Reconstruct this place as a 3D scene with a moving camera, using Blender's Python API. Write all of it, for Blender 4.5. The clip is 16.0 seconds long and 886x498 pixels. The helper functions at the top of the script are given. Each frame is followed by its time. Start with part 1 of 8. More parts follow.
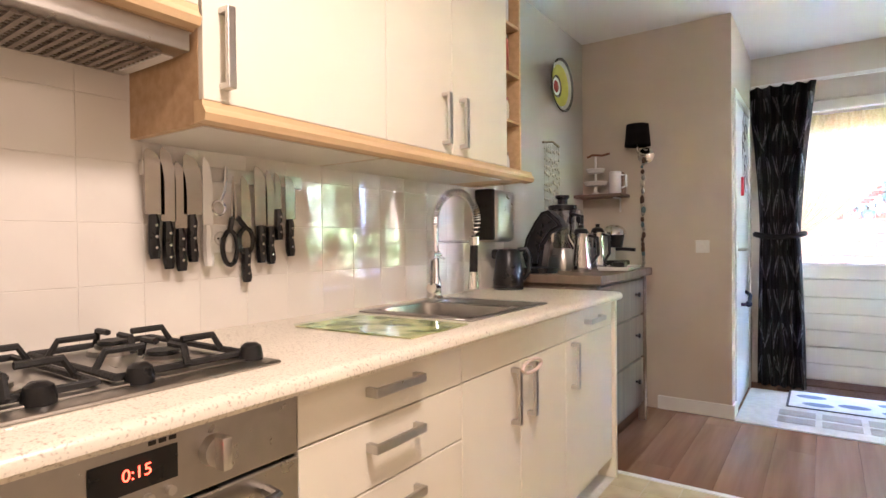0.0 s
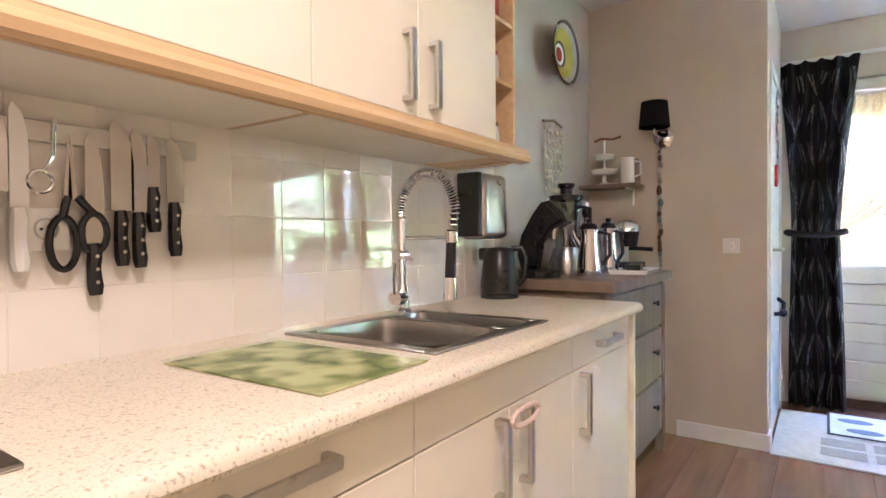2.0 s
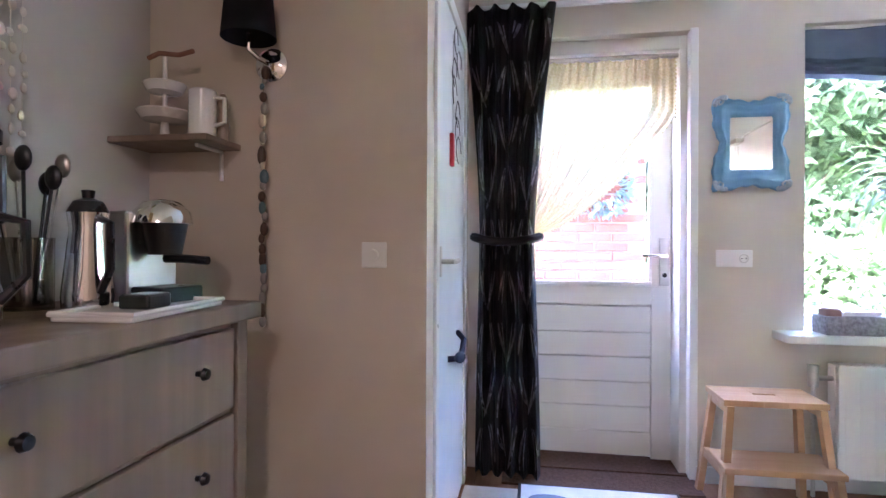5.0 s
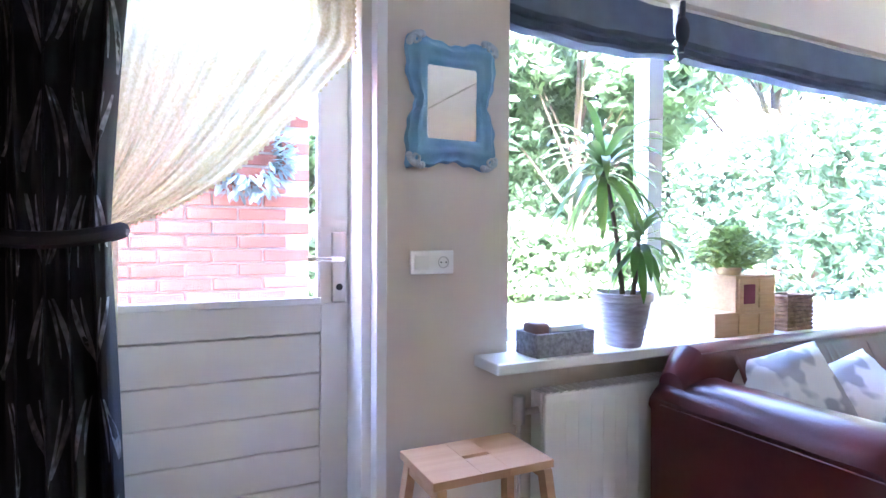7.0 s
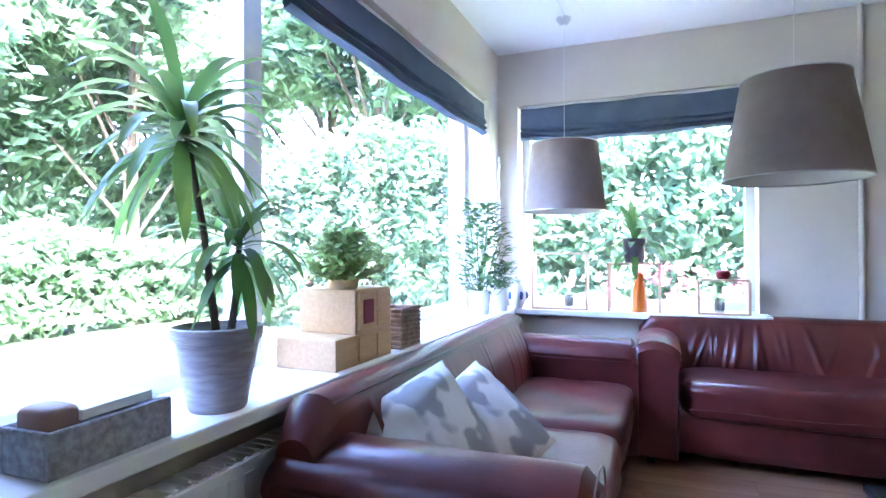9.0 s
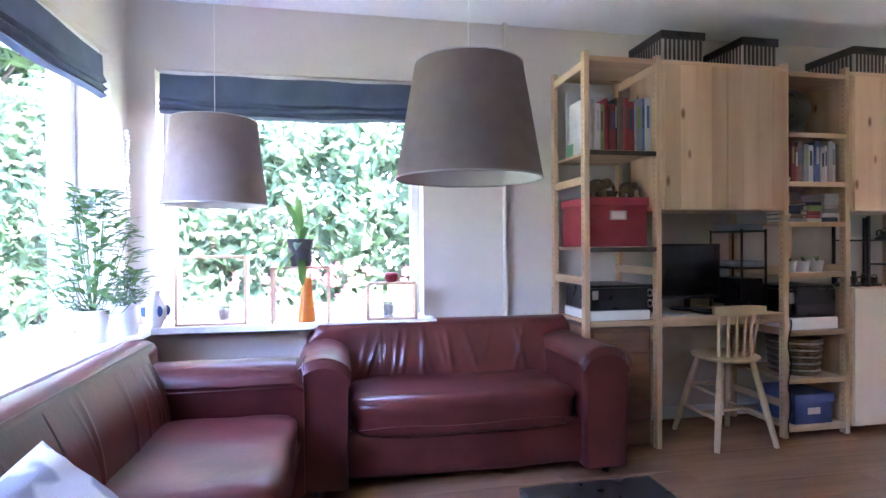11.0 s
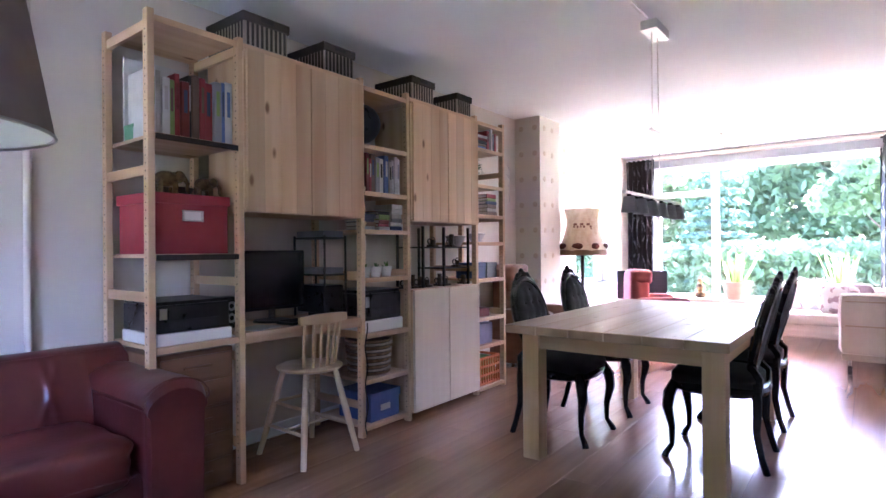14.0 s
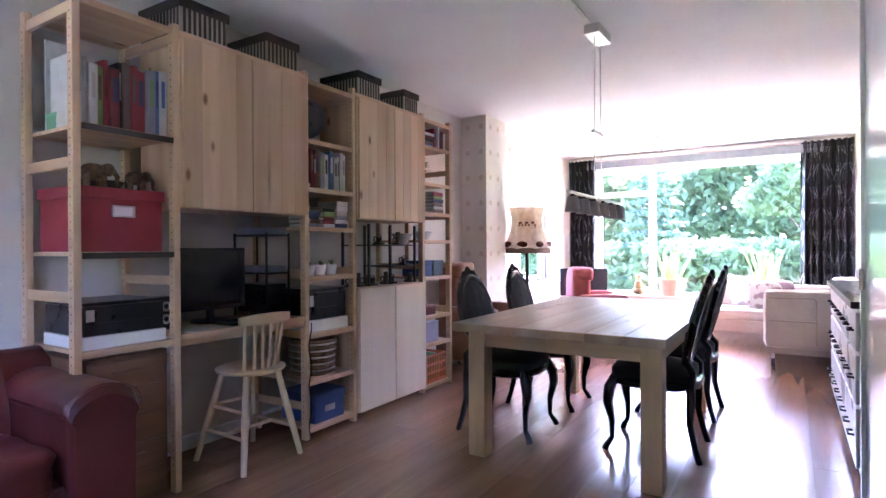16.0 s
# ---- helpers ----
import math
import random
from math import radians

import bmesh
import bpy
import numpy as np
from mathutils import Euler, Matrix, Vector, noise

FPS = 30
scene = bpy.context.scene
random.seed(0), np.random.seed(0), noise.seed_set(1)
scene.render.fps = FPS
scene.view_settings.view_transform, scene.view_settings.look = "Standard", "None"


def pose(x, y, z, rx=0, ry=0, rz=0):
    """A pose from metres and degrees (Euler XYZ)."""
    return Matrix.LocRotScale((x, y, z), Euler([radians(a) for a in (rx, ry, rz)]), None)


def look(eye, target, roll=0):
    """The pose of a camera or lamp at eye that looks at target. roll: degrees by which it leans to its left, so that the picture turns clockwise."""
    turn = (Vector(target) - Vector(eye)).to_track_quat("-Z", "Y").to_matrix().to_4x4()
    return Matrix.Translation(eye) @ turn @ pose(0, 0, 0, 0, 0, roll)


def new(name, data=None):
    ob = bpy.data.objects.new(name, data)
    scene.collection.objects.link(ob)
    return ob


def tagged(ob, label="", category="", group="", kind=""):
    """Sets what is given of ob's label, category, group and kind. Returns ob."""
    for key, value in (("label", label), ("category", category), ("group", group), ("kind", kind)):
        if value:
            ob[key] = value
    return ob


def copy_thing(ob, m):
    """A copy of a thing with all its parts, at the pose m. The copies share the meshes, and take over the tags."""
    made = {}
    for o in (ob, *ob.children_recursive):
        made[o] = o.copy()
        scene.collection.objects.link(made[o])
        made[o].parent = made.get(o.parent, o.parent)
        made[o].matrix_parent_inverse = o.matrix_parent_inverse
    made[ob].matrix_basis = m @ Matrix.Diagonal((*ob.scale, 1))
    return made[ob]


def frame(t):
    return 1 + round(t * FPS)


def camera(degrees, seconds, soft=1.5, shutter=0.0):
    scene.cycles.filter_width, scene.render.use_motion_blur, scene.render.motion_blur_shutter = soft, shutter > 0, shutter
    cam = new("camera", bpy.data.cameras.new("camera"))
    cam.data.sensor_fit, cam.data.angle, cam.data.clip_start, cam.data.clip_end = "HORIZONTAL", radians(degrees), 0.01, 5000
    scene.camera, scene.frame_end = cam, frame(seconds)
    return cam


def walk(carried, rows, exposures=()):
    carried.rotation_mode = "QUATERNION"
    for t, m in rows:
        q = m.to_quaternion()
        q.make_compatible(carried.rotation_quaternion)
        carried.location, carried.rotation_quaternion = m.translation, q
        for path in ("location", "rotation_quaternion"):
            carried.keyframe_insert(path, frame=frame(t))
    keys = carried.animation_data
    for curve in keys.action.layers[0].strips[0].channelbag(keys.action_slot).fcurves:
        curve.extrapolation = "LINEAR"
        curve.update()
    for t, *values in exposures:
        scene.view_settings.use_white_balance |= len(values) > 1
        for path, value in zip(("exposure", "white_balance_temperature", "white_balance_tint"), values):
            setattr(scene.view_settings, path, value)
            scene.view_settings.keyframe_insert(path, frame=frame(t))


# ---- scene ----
cam = camera(77.4, 16.0)
PATH = [
    (0, (0.736, 0.253, 1.149), (-0.399, 1.899, 1.123), -0.6),
    (0.5, (0.704, 0.305, 1.143), (-0.441, 1.944, 1.126), -0.7),
    (1, (0.655, 0.406, 1.154), (-0.499, 2.040, 1.132), -0.7),
    (1.5, (0.590, 0.578, 1.151), (-0.565, 2.211, 1.125), -0.6),
    (2, (0.504, 0.771, 1.137), (-0.631, 2.417, 1.109), -0.4),
    (2.5, (0.432, 0.995, 1.130), (-0.585, 2.717, 1.104), 0.2),
    (3, (0.422, 1.242, 1.123), (-0.409, 3.061, 1.103), 0.2),
    (5.5, (0.606, 2.800, 1.117), (0.550, 4.799, 1.120), 0.2),
    (6, (0.582, 3.119, 1.155), (0.876, 5.097, 1.134), 0.0),
    (6.5, (0.681, 3.359, 1.209), (1.221, 5.284, 1.141), -0.2),
    (7, (0.756, 3.562, 1.171), (1.610, 5.370, 1.126), 0.3),
    (7.6, (0.889, 3.751, 1.127), (2.170, 5.287, 1.129), 0.3),
    (8, (1.005, 3.890, 1.121), (2.501, 5.218, 1.124), 0.2),
    (8.6, (1.154, 4.077, 1.140), (2.886, 5.078, 1.145), -0.3),
    (9, (1.245, 4.179, 1.139), (3.102, 4.921, 1.149), -0.2),
    (9.2, (1.289, 4.210, 1.140), (3.199, 4.803, 1.157), -0.3),
    (11.3, (1.897, 4.161, 1.182), (3.814, 3.590, 1.171), -0.3),
    (11.5, (1.976, 4.165, 1.177), (3.846, 3.456, 1.171), -0.3),
    (12, (2.064, 4.087, 1.177), (3.809, 3.109, 1.170), -0.2),
    (12.5, (2.102, 4.016, 1.184), (3.705, 2.820, 1.178), -0.3),
    (13, (2.120, 3.967, 1.170), (3.576, 2.595, 1.174), -0.6),
    (13.5, (2.114, 3.943, 1.165), (3.460, 2.464, 1.173), -0.5),
    (14, (2.141, 3.937, 1.170), (3.362, 2.354, 1.176), -0.5),
    (14.5, (2.148, 3.934, 1.173), (3.306, 2.303, 1.175), -0.4),
    (15, (2.149, 3.926, 1.168), (3.265, 2.266, 1.173), -0.4),
    (15.5, (2.163, 3.929, 1.169), (3.244, 2.247, 1.172), -0.4),
    (16, (2.153, 3.923, 1.177), (3.215, 2.229, 1.171), -0.3),
]
EXPOSURES = [
    (0.0, 7.9, 6000, 23), (2.0, 7.95, 5850, 24), (3.0, 7.95, 5400, 24), (5.5, 7.28, 5650, 34), (7.0, 7.05, 5550, 33), (8.0, 6.8, 5550, 32), (9.0, 6.42, 5250, 26),
    (11.5, 6.65, 5650, 40), (12.5, 7.05, 5550, 43), (14.0, 6.38, 5400, 44), (16.0, 6.28, 5350, 43),
]
walk(cam, [(t, look(eye, target, roll)) for t, eye, target, roll in PATH], EXPOSURES)

# ---- world and light ----
world = bpy.data.worlds.new("overcast_sky")
world.use_nodes = True
scene.world = world
wn = world.node_tree.nodes
sky = wn.new("ShaderNodeTexSky")
sky.sky_type, sky.sun_disc = "NISHITA", False
sky.sun_elevation, sky.sun_rotation = radians(52), radians(204)
sky.air_density, sky.dust_density, sky.ozone_density = 1.0, 3.0, 1.0
wn["Background"].inputs["Strength"].default_value = 0.15
world.node_tree.links.new(sky.outputs["Color"], wn["Background"].inputs["Color"])
sun_data = bpy.data.lights.new("sun", "SUN")
sun_data.energy, sun_data.angle, sun_data.color = 1.3, radians(10), (1.0, 0.95, 0.88)
sun = new("sun", sun_data)
# warm area lamp added to brighten the kitchen; its fitting is never in view
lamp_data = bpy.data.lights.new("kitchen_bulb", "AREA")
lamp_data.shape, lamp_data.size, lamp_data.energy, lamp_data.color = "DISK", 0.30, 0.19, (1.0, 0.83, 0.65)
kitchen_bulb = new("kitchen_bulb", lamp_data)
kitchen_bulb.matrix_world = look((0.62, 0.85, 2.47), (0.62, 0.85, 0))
sun.matrix_world = look((-8, -18, 26), (0, 0, 0))

# ---- materials ----


def mat(name, a, b=None, rough=0.5, metal=0.0, scale=6.0, stretch=(1, 1, 1), bump=0.05, fine=120.0, detail=4.0, coat=0.0,
        vary=0.0, trans=0.0, ior=1.45, coords="Object", sub=0.0, rough_vary=0.1, emit=None, emit_strength=0.0, spread=(0.35, 0.65)):
    """A surface whose colour wanders between a and b, with fine relief."""
    m = bpy.data.materials.new(name)
    m.use_nodes = True
    nt = m.node_tree
    p = nt.nodes["Principled BSDF"]
    b = b or tuple(c * 0.9 for c in a)
    tc = nt.nodes.new("ShaderNodeTexCoord")
    mp = nt.nodes.new("ShaderNodeMapping")
    mp.inputs["Scale"].default_value = stretch
    nt.links.new(tc.outputs[coords], mp.inputs["Vector"])
    n1 = nt.nodes.new("ShaderNodeTexNoise")
    n1.inputs["Scale"].default_value, n1.inputs["Detail"].default_value = scale, detail
    nt.links.new(mp.outputs["Vector"], n1.inputs["Vector"])
    ramp = nt.nodes.new("ShaderNodeValToRGB")
    ramp.color_ramp.elements[0].position, ramp.color_ramp.elements[1].position = spread
    ramp.color_ramp.elements[0].color, ramp.color_ramp.elements[1].color = (*a, 1), (*b, 1)
    nt.links.new(n1.outputs["Fac"], ramp.inputs["Fac"])
    col = ramp.outputs["Color"]
    if vary:
        info = nt.nodes.new("ShaderNodeObjectInfo")
        rng = nt.nodes.new("ShaderNodeMapRange")
        rng.inputs["To Min"].default_value, rng.inputs["To Max"].default_value = 1 - vary, 1 + vary
        nt.links.new(info.outputs["Random"], rng.inputs["Value"])
        hsv = nt.nodes.new("ShaderNodeHueSaturation")
        nt.links.new(rng.outputs["Result"], hsv.inputs["Value"])
        nt.links.new(col, hsv.inputs["Color"])
        col = hsv.outputs["Color"]
    nt.links.new(col, p.inputs["Base Color"])
    n2 = nt.nodes.new("ShaderNodeTexNoise")
    n2.inputs["Scale"].default_value, n2.inputs["Detail"].default_value = fine, 3.0
    nt.links.new(mp.outputs["Vector"], n2.inputs["Vector"])
    if bump:
        bp = nt.nodes.new("ShaderNodeBump")
        bp.inputs["Strength"].default_value, bp.inputs["Distance"].default_value = bump, 0.01
        nt.links.new(n2.outputs["Fac"], bp.inputs["Height"])
        nt.links.new(bp.outputs["Normal"], p.inputs["Normal"])
    rr = nt.nodes.new("ShaderNodeMapRange")
    rr.inputs["To Min"].default_value, rr.inputs["To Max"].default_value = max(0.02, rough - rough_vary), min(1, rough + rough_vary)
    nt.links.new(n1.outputs["Fac"], rr.inputs["Value"])
    nt.links.new(rr.outputs["Result"], p.inputs["Roughness"])
    p.inputs["Metallic"].default_value, p.inputs["IOR"].default_value = metal, ior
    p.inputs["Coat Weight"].default_value, p.inputs["Transmission Weight"].default_value = coat, trans
    if sub:
        p.inputs["Subsurface Weight"].default_value = sub
    if emit:
        p.inputs["Emission Color"].default_value, p.inputs["Emission Strength"].default_value = (*emit, 1), emit_strength
    return m


def wood(name, a, b, axis, rough=0.45, grain=14.0, knots=True, vary=0.0, bump=0.04, coat=0.0):
    """Boards with grain along an axis, and darker knots."""
    st = [grain, grain, grain]
    st["xyz".index(axis)] = grain * 0.06
    m = mat(name, a, b, rough, 0, 1.0, tuple(st), bump, 9.0, 8.0, coat, vary, spread=(0.3, 0.72))
    if knots:
        nt = m.node_tree
        p = nt.nodes["Principled BSDF"]
        old = p.inputs["Base Color"].links[0].from_socket
        tc = nt.nodes.new("ShaderNodeTexCoord")
        mp = nt.nodes.new("ShaderNodeMapping")
        ks = [1.0, 1.0, 1.0]
        ks["xyz".index(axis)] = 0.45
        mp.inputs["Scale"].default_value = ks
        v = nt.nodes.new("ShaderNodeTexVoronoi")
        v.inputs["Scale"].default_value = 6.0
        nt.links.new(tc.outputs["Object"], mp.inputs["Vector"])
        nt.links.new(mp.outputs["Vector"], v.inputs["Vector"])
        r = nt.nodes.new("ShaderNodeMapRange")
        r.inputs["From Min"].default_value, r.inputs["From Max"].default_value = 0.05, 0.11
        nt.links.new(v.outputs["Distance"], r.inputs["Value"])
        mix = nt.nodes.new("ShaderNodeMix")
        mix.data_type = "RGBA"
        mix.inputs["A"].default_value = (a[0] * 0.32, a[1] * 0.22, a[2] * 0.16, 1)
        nt.links.new(r.outputs["Result"], mix.inputs["Factor"])
        nt.links.new(old, mix.inputs["B"])
        nt.links.new(mix.outputs["Result"], p.inputs["Base Color"])
    return m


def translucent(name, a, b, share=0.5, rough=0.7, holes=0.0, scale=20.0):
    """Thin cloth, paper or leaf that lets light through."""
    m = mat(name, a, b, rough, scale=scale)
    nt = m.node_tree
    p = nt.nodes["Principled BSDF"]
    t = nt.nodes.new("ShaderNodeBsdfTranslucent")
    nt.links.new(p.inputs["Base Color"].links[0].from_socket, t.inputs["Color"])
    mix = nt.nodes.new("ShaderNodeMixShader")
    mix.inputs["Fac"].default_value = share
    nt.links.new(p.outputs["BSDF"], mix.inputs[1])
    nt.links.new(t.outputs["BSDF"], mix.inputs[2])
    last = mix.outputs["Shader"]
    if holes:
        tr = nt.nodes.new("ShaderNodeBsdfTransparent")
        mix2 = nt.nodes.new("ShaderNodeMixShader")
        mix2.inputs["Fac"].default_value = holes
        nt.links.new(last, mix2.inputs[1])
        nt.links.new(tr.outputs["BSDF"], mix2.inputs[2])
        last = mix2.outputs["Shader"]
    nt.links.new(last, nt.nodes["Material Output"].inputs["Surface"])
    return m


def clear_glass(name, tint=(1, 1, 1), gloss=0.04):
    m = bpy.data.materials.new(name)
    m.use_nodes = True
    nt = m.node_tree
    tr, gl, mix = (nt.nodes.new(k) for k in ("ShaderNodeBsdfTransparent", "ShaderNodeBsdfGlossy", "ShaderNodeMixShader"))
    tr.inputs["Color"].default_value = (*tint, 1)
    gl.inputs["Roughness"].default_value = 0.02
    mix.inputs["Fac"].default_value = gloss
    nt.links.new(tr.outputs["BSDF"], mix.inputs[1])
    nt.links.new(gl.outputs["BSDF"], mix.inputs[2])
    nt.links.new(mix.outputs["Shader"], nt.nodes["Material Output"].inputs["Surface"])
    return m


WALL = mat("beige_wall_paint", (0.66, 0.60, 0.52), (0.62, 0.56, 0.48), 0.85, scale=2.0, bump=0.12, fine=260)
TAUPE = mat("taupe_wall_paint", (0.60, 0.53, 0.45), (0.56, 0.49, 0.41), 0.85, scale=2.0, bump=0.12, fine=260)
GREY_WALL = mat("greige_wall_paint", (0.52, 0.50, 0.46), (0.48, 0.46, 0.42), 0.85, scale=2.0, bump=0.12, fine=260)
CEIL = mat("white_ceiling_paint", (0.82, 0.82, 0.83), (0.79, 0.79, 0.80), 0.9, scale=1.5, bump=0.15, fine=200)
WHITE = mat("white_gloss_paint", (0.80, 0.80, 0.78), (0.77, 0.77, 0.75), 0.3, scale=3, bump=0.03)
DOORW = mat("cream_door_paint", (0.78, 0.76, 0.70), (0.75, 0.73, 0.67), 0.35, scale=3, bump=0.03)
PLANK = wood("laminate_oak", (0.31, 0.170, 0.100), (0.225, 0.116, 0.066), "y", 0.22, 16, True, 0.08, 0.02, coat=0.2)
JOINT = mat("dark_joint", (0.12, 0.07, 0.045), rough=0.9)
FTILE = mat("yellow_floor_tile", (0.62, 0.54, 0.36), (0.52, 0.44, 0.28), 0.35, scale=9, vary=0.08)
GROUT = mat("pale_grout", (0.70, 0.66, 0.60), rough=0.9, scale=30)
WTILE = mat("glazed_wall_tile", (0.76, 0.72, 0.66), (0.73, 0.69, 0.63), 0.03, scale=5, bump=0.003, fine=14, vary=0.015, rough_vary=0.01, ior=1.75)
WGROUT = mat("pale_wall_grout", (0.76, 0.72, 0.66), (0.73, 0.69, 0.63), 0.5, scale=30)
SINKS = mat("sink_steel", (0.40, 0.39, 0.37), (0.36, 0.35, 0.33), 0.30, 1.0, 2, (2, 20, 20), 0, rough_vary=0.04)
FRONT = mat("cream_lacquer_front", (0.80, 0.75, 0.64), (0.77, 0.72, 0.61), 0.35, scale=3, bump=0.02)
CARC = mat("beech_carcass", (0.56, 0.38, 0.22), (0.48, 0.31, 0.17), 0.45, scale=2, stretch=(20, 1.5, 20), bump=0.03)
PELMET = mat("beech_pelmet", (0.66, 0.47, 0.27), (0.58, 0.40, 0.22), 0.4, scale=2, stretch=(20, 1.2, 20), bump=0.03)
STEEL = mat("brushed_steel", (0.45, 0.43, 0.40), (0.42, 0.40, 0.375), 0.28, 1.0, 2, (2, 14, 14), 0, rough_vary=0.02)
SATIN = mat("satin_nickel", (0.62, 0.60, 0.57), (0.55, 0.53, 0.50), 0.32, 1.0, 8)
CHROME = mat("chrome", (0.80, 0.80, 0.80), (0.72, 0.72, 0.72), 0.07, 1.0, 4, bump=0, rough_vary=0.03)
BLACK = mat("black_plastic", (0.007, 0.007, 0.008), (0.012, 0.012, 0.013), 0.3, scale=20)
BLACKM = mat("black_matt", (0.010, 0.010, 0.010), (0.016, 0.016, 0.016), 0.65, scale=20)
IRON = mat("black_cast_iron", (0.010, 0.010, 0.010), (0.02, 0.019, 0.018), 0.5, scale=40, bump=0.2)
PINE = wood("pale_pine", (0.62, 0.425, 0.265), (0.47, 0.285, 0.16), "z", 0.5, 13)
PINE_Y = wood("pale_pine_along", (0.62, 0.425, 0.265), (0.47, 0.285, 0.16), "y", 0.5, 13)
PINE_X = wood("pale_pine_deep", (0.62, 0.425, 0.265), (0.47, 0.285, 0.16), "x", 0.5, 13)
PINE_D1 = wood("pine_door_board", (0.64, 0.44, 0.27), (0.47, 0.28, 0.15), "z", 0.5, 9, True, 0.20)
WPINE = wood("whitewashed_door", (0.70, 0.60, 0.48), (0.63, 0.52, 0.40), "z", 0.5, 9, False, 0.04)
TABLEW = wood("pine_table_top", (0.40, 0.285, 0.185), (0.29, 0.19, 0.115), "y", 0.36, 12, True, 0, 0.02)
BEECH = wood("oiled_beech", (0.56, 0.34, 0.18), (0.46, 0.26, 0.13), "x", 0.4, 18, False)
CHAIRW = wood("birch_chair", (0.60, 0.44, 0.27), (0.52, 0.36, 0.2), "z", 0.4, 16, False)
BROWNW = wood("brown_drawer_wood", (0.22, 0.11, 0.06), (0.14, 0.07, 0.035), "y", 0.4, 14, False)
TAUPEW = wood("taupe_stained_wood", (0.25, 0.185, 0.140), (0.185, 0.135, 0.10), "z", 0.62, 14, False)
LEATHER = mat("burgundy_leather", (0.120, 0.026, 0.021), (0.066, 0.014, 0.012), 0.30, scale=4, bump=0.07, fine=45, rough_vary=0.05)
BROWNL = mat("brown_leather", (0.28, 0.13, 0.07), (0.20, 0.085, 0.045), 0.4, scale=5, bump=0.2, fine=120)
CREAMF = mat("cream_sofa_cloth", (0.62, 0.54, 0.45), (0.56, 0.48, 0.39), 0.9, scale=6, bump=0.3, fine=320)
BLINDF = mat("slate_blue_cloth", (0.11, 0.145, 0.205), (0.09, 0.12, 0.175), 0.9, scale=8, bump=0.3, fine=400)
LAMPF = translucent("taupe_lamp_cloth", (0.42, 0.34, 0.30), (0.39, 0.31, 0.27), 0.25, 0.9)
LAMPIN = mat("white_lamp_lining", (0.75, 0.72, 0.68), rough=0.8)
RUGF = mat("cream_rug", (0.60, 0.56, 0.50), (0.54, 0.50, 0.44), 0.95, scale=25, bump=0.5, fine=300)
GREYF = mat("grey_rug_weave", (0.40, 0.36, 0.32), (0.34, 0.30, 0.26), 0.95, scale=60, bump=0.5, fine=300)
COIR = mat("brown_coir", (0.12, 0.06, 0.035), (0.08, 0.04, 0.02), 0.95, scale=60, bump=0.6, fine=300)
BLUEP = mat("blue_painted_wood", (0.19, 0.40, 0.60), (0.15, 0.34, 0.53), 0.45, scale=12, bump=0.2, fine=60)
SILVERP = mat("worn_pale_blue", (0.50, 0.56, 0.60), (0.34, 0.44, 0.50), 0.5, scale=40, bump=0.4)
MIRROR = mat("mirror_silver", (0.86, 0.87, 0.88), (0.85, 0.86, 0.87), 0.02, 1.0, bump=0, rough_vary=0.0)
GLASS = clear_glass("window_glass")
GREENGLASS = clear_glass("green_edge_glass", (0.93, 0.96, 0.92))
LEAF = translucent("green_leaf", (0.07, 0.15, 0.035), (0.11, 0.21, 0.05), 0.35, 0.45, scale=6)
LEAF2 = translucent("yellow_edged_leaf", (0.075, 0.16, 0.035), (0.19, 0.29, 0.07), 0.4, 0.4, scale=4)
LEAF6 = translucent("pale_green_leaf", (0.24, 0.34, 0.09), (0.34, 0.43, 0.14), 0.5, 0.5, scale=6)
LEAF3 = translucent("garden_leaf", (0.115, 0.19, 0.09), (0.165, 0.25, 0.125), 0.5, 0.6, scale=1.2)
LEAF4 = translucent("dark_garden_leaf", (0.085, 0.15, 0.08), (0.13, 0.205, 0.11), 0.45, 0.6, scale=1.2)
LEAF5 = translucent("blue_green_needles", (0.07, 0.14, 0.10), (0.10, 0.19, 0.13), 0.4, 0.6, scale=1.2)
BARK = mat("bark", (0.12, 0.09, 0.06), (0.07, 0.05, 0.035), 0.9, scale=20, bump=0.8)
GRASS = mat("lawn", (0.13, 0.175, 0.075), (0.18, 0.22, 0.10), 0.95, scale=3, bump=0.6, fine=80)
BRICK = mat("red_brick", (0.42, 0.17, 0.12), (0.36, 0.13, 0.09), 0.85, scale=18, bump=0.4, vary=0.18)
MORTAR = mat("mortar", (0.50, 0.45, 0.40), rough=0.95, scale=30)
TERRA = mat("pale_terracotta", (0.46, 0.28, 0.20), (0.40, 0.24, 0.17), 0.8, scale=12)
GREYPOT = mat("grey_lilac_pot", (0.30, 0.27, 0.29), (0.42, 0.39, 0.40), 0.6, scale=14, stretch=(1, 1, 6), bump=0.5, fine=20)
DARKPOT = mat("dark_grey_pot", (0.07, 0.06, 0.065), (0.10, 0.09, 0.09), 0.5)
SOIL = mat("soil", (0.03, 0.02, 0.015), (0.05, 0.035, 0.025), 0.95, scale=60, bump=1.0)
PORC = mat("white_porcelain", (0.80, 0.79, 0.77), (0.78, 0.77, 0.75), 0.15, scale=4, bump=0)
COUNTER = mat("speckled_worktop", (0.70, 0.64, 0.53), (0.33, 0.27, 0.20), 0.3, scale=150, detail=2, bump=0.01, spread=(0.55, 0.76))
REDBOX = mat("red_cardboard", (0.32, 0.035, 0.045), (0.28, 0.03, 0.04), 0.6, scale=8)
BLUEBOX = mat("blue_cardboard", (0.05, 0.085, 0.22), (0.04, 0.07, 0.19), 0.6, scale=8)
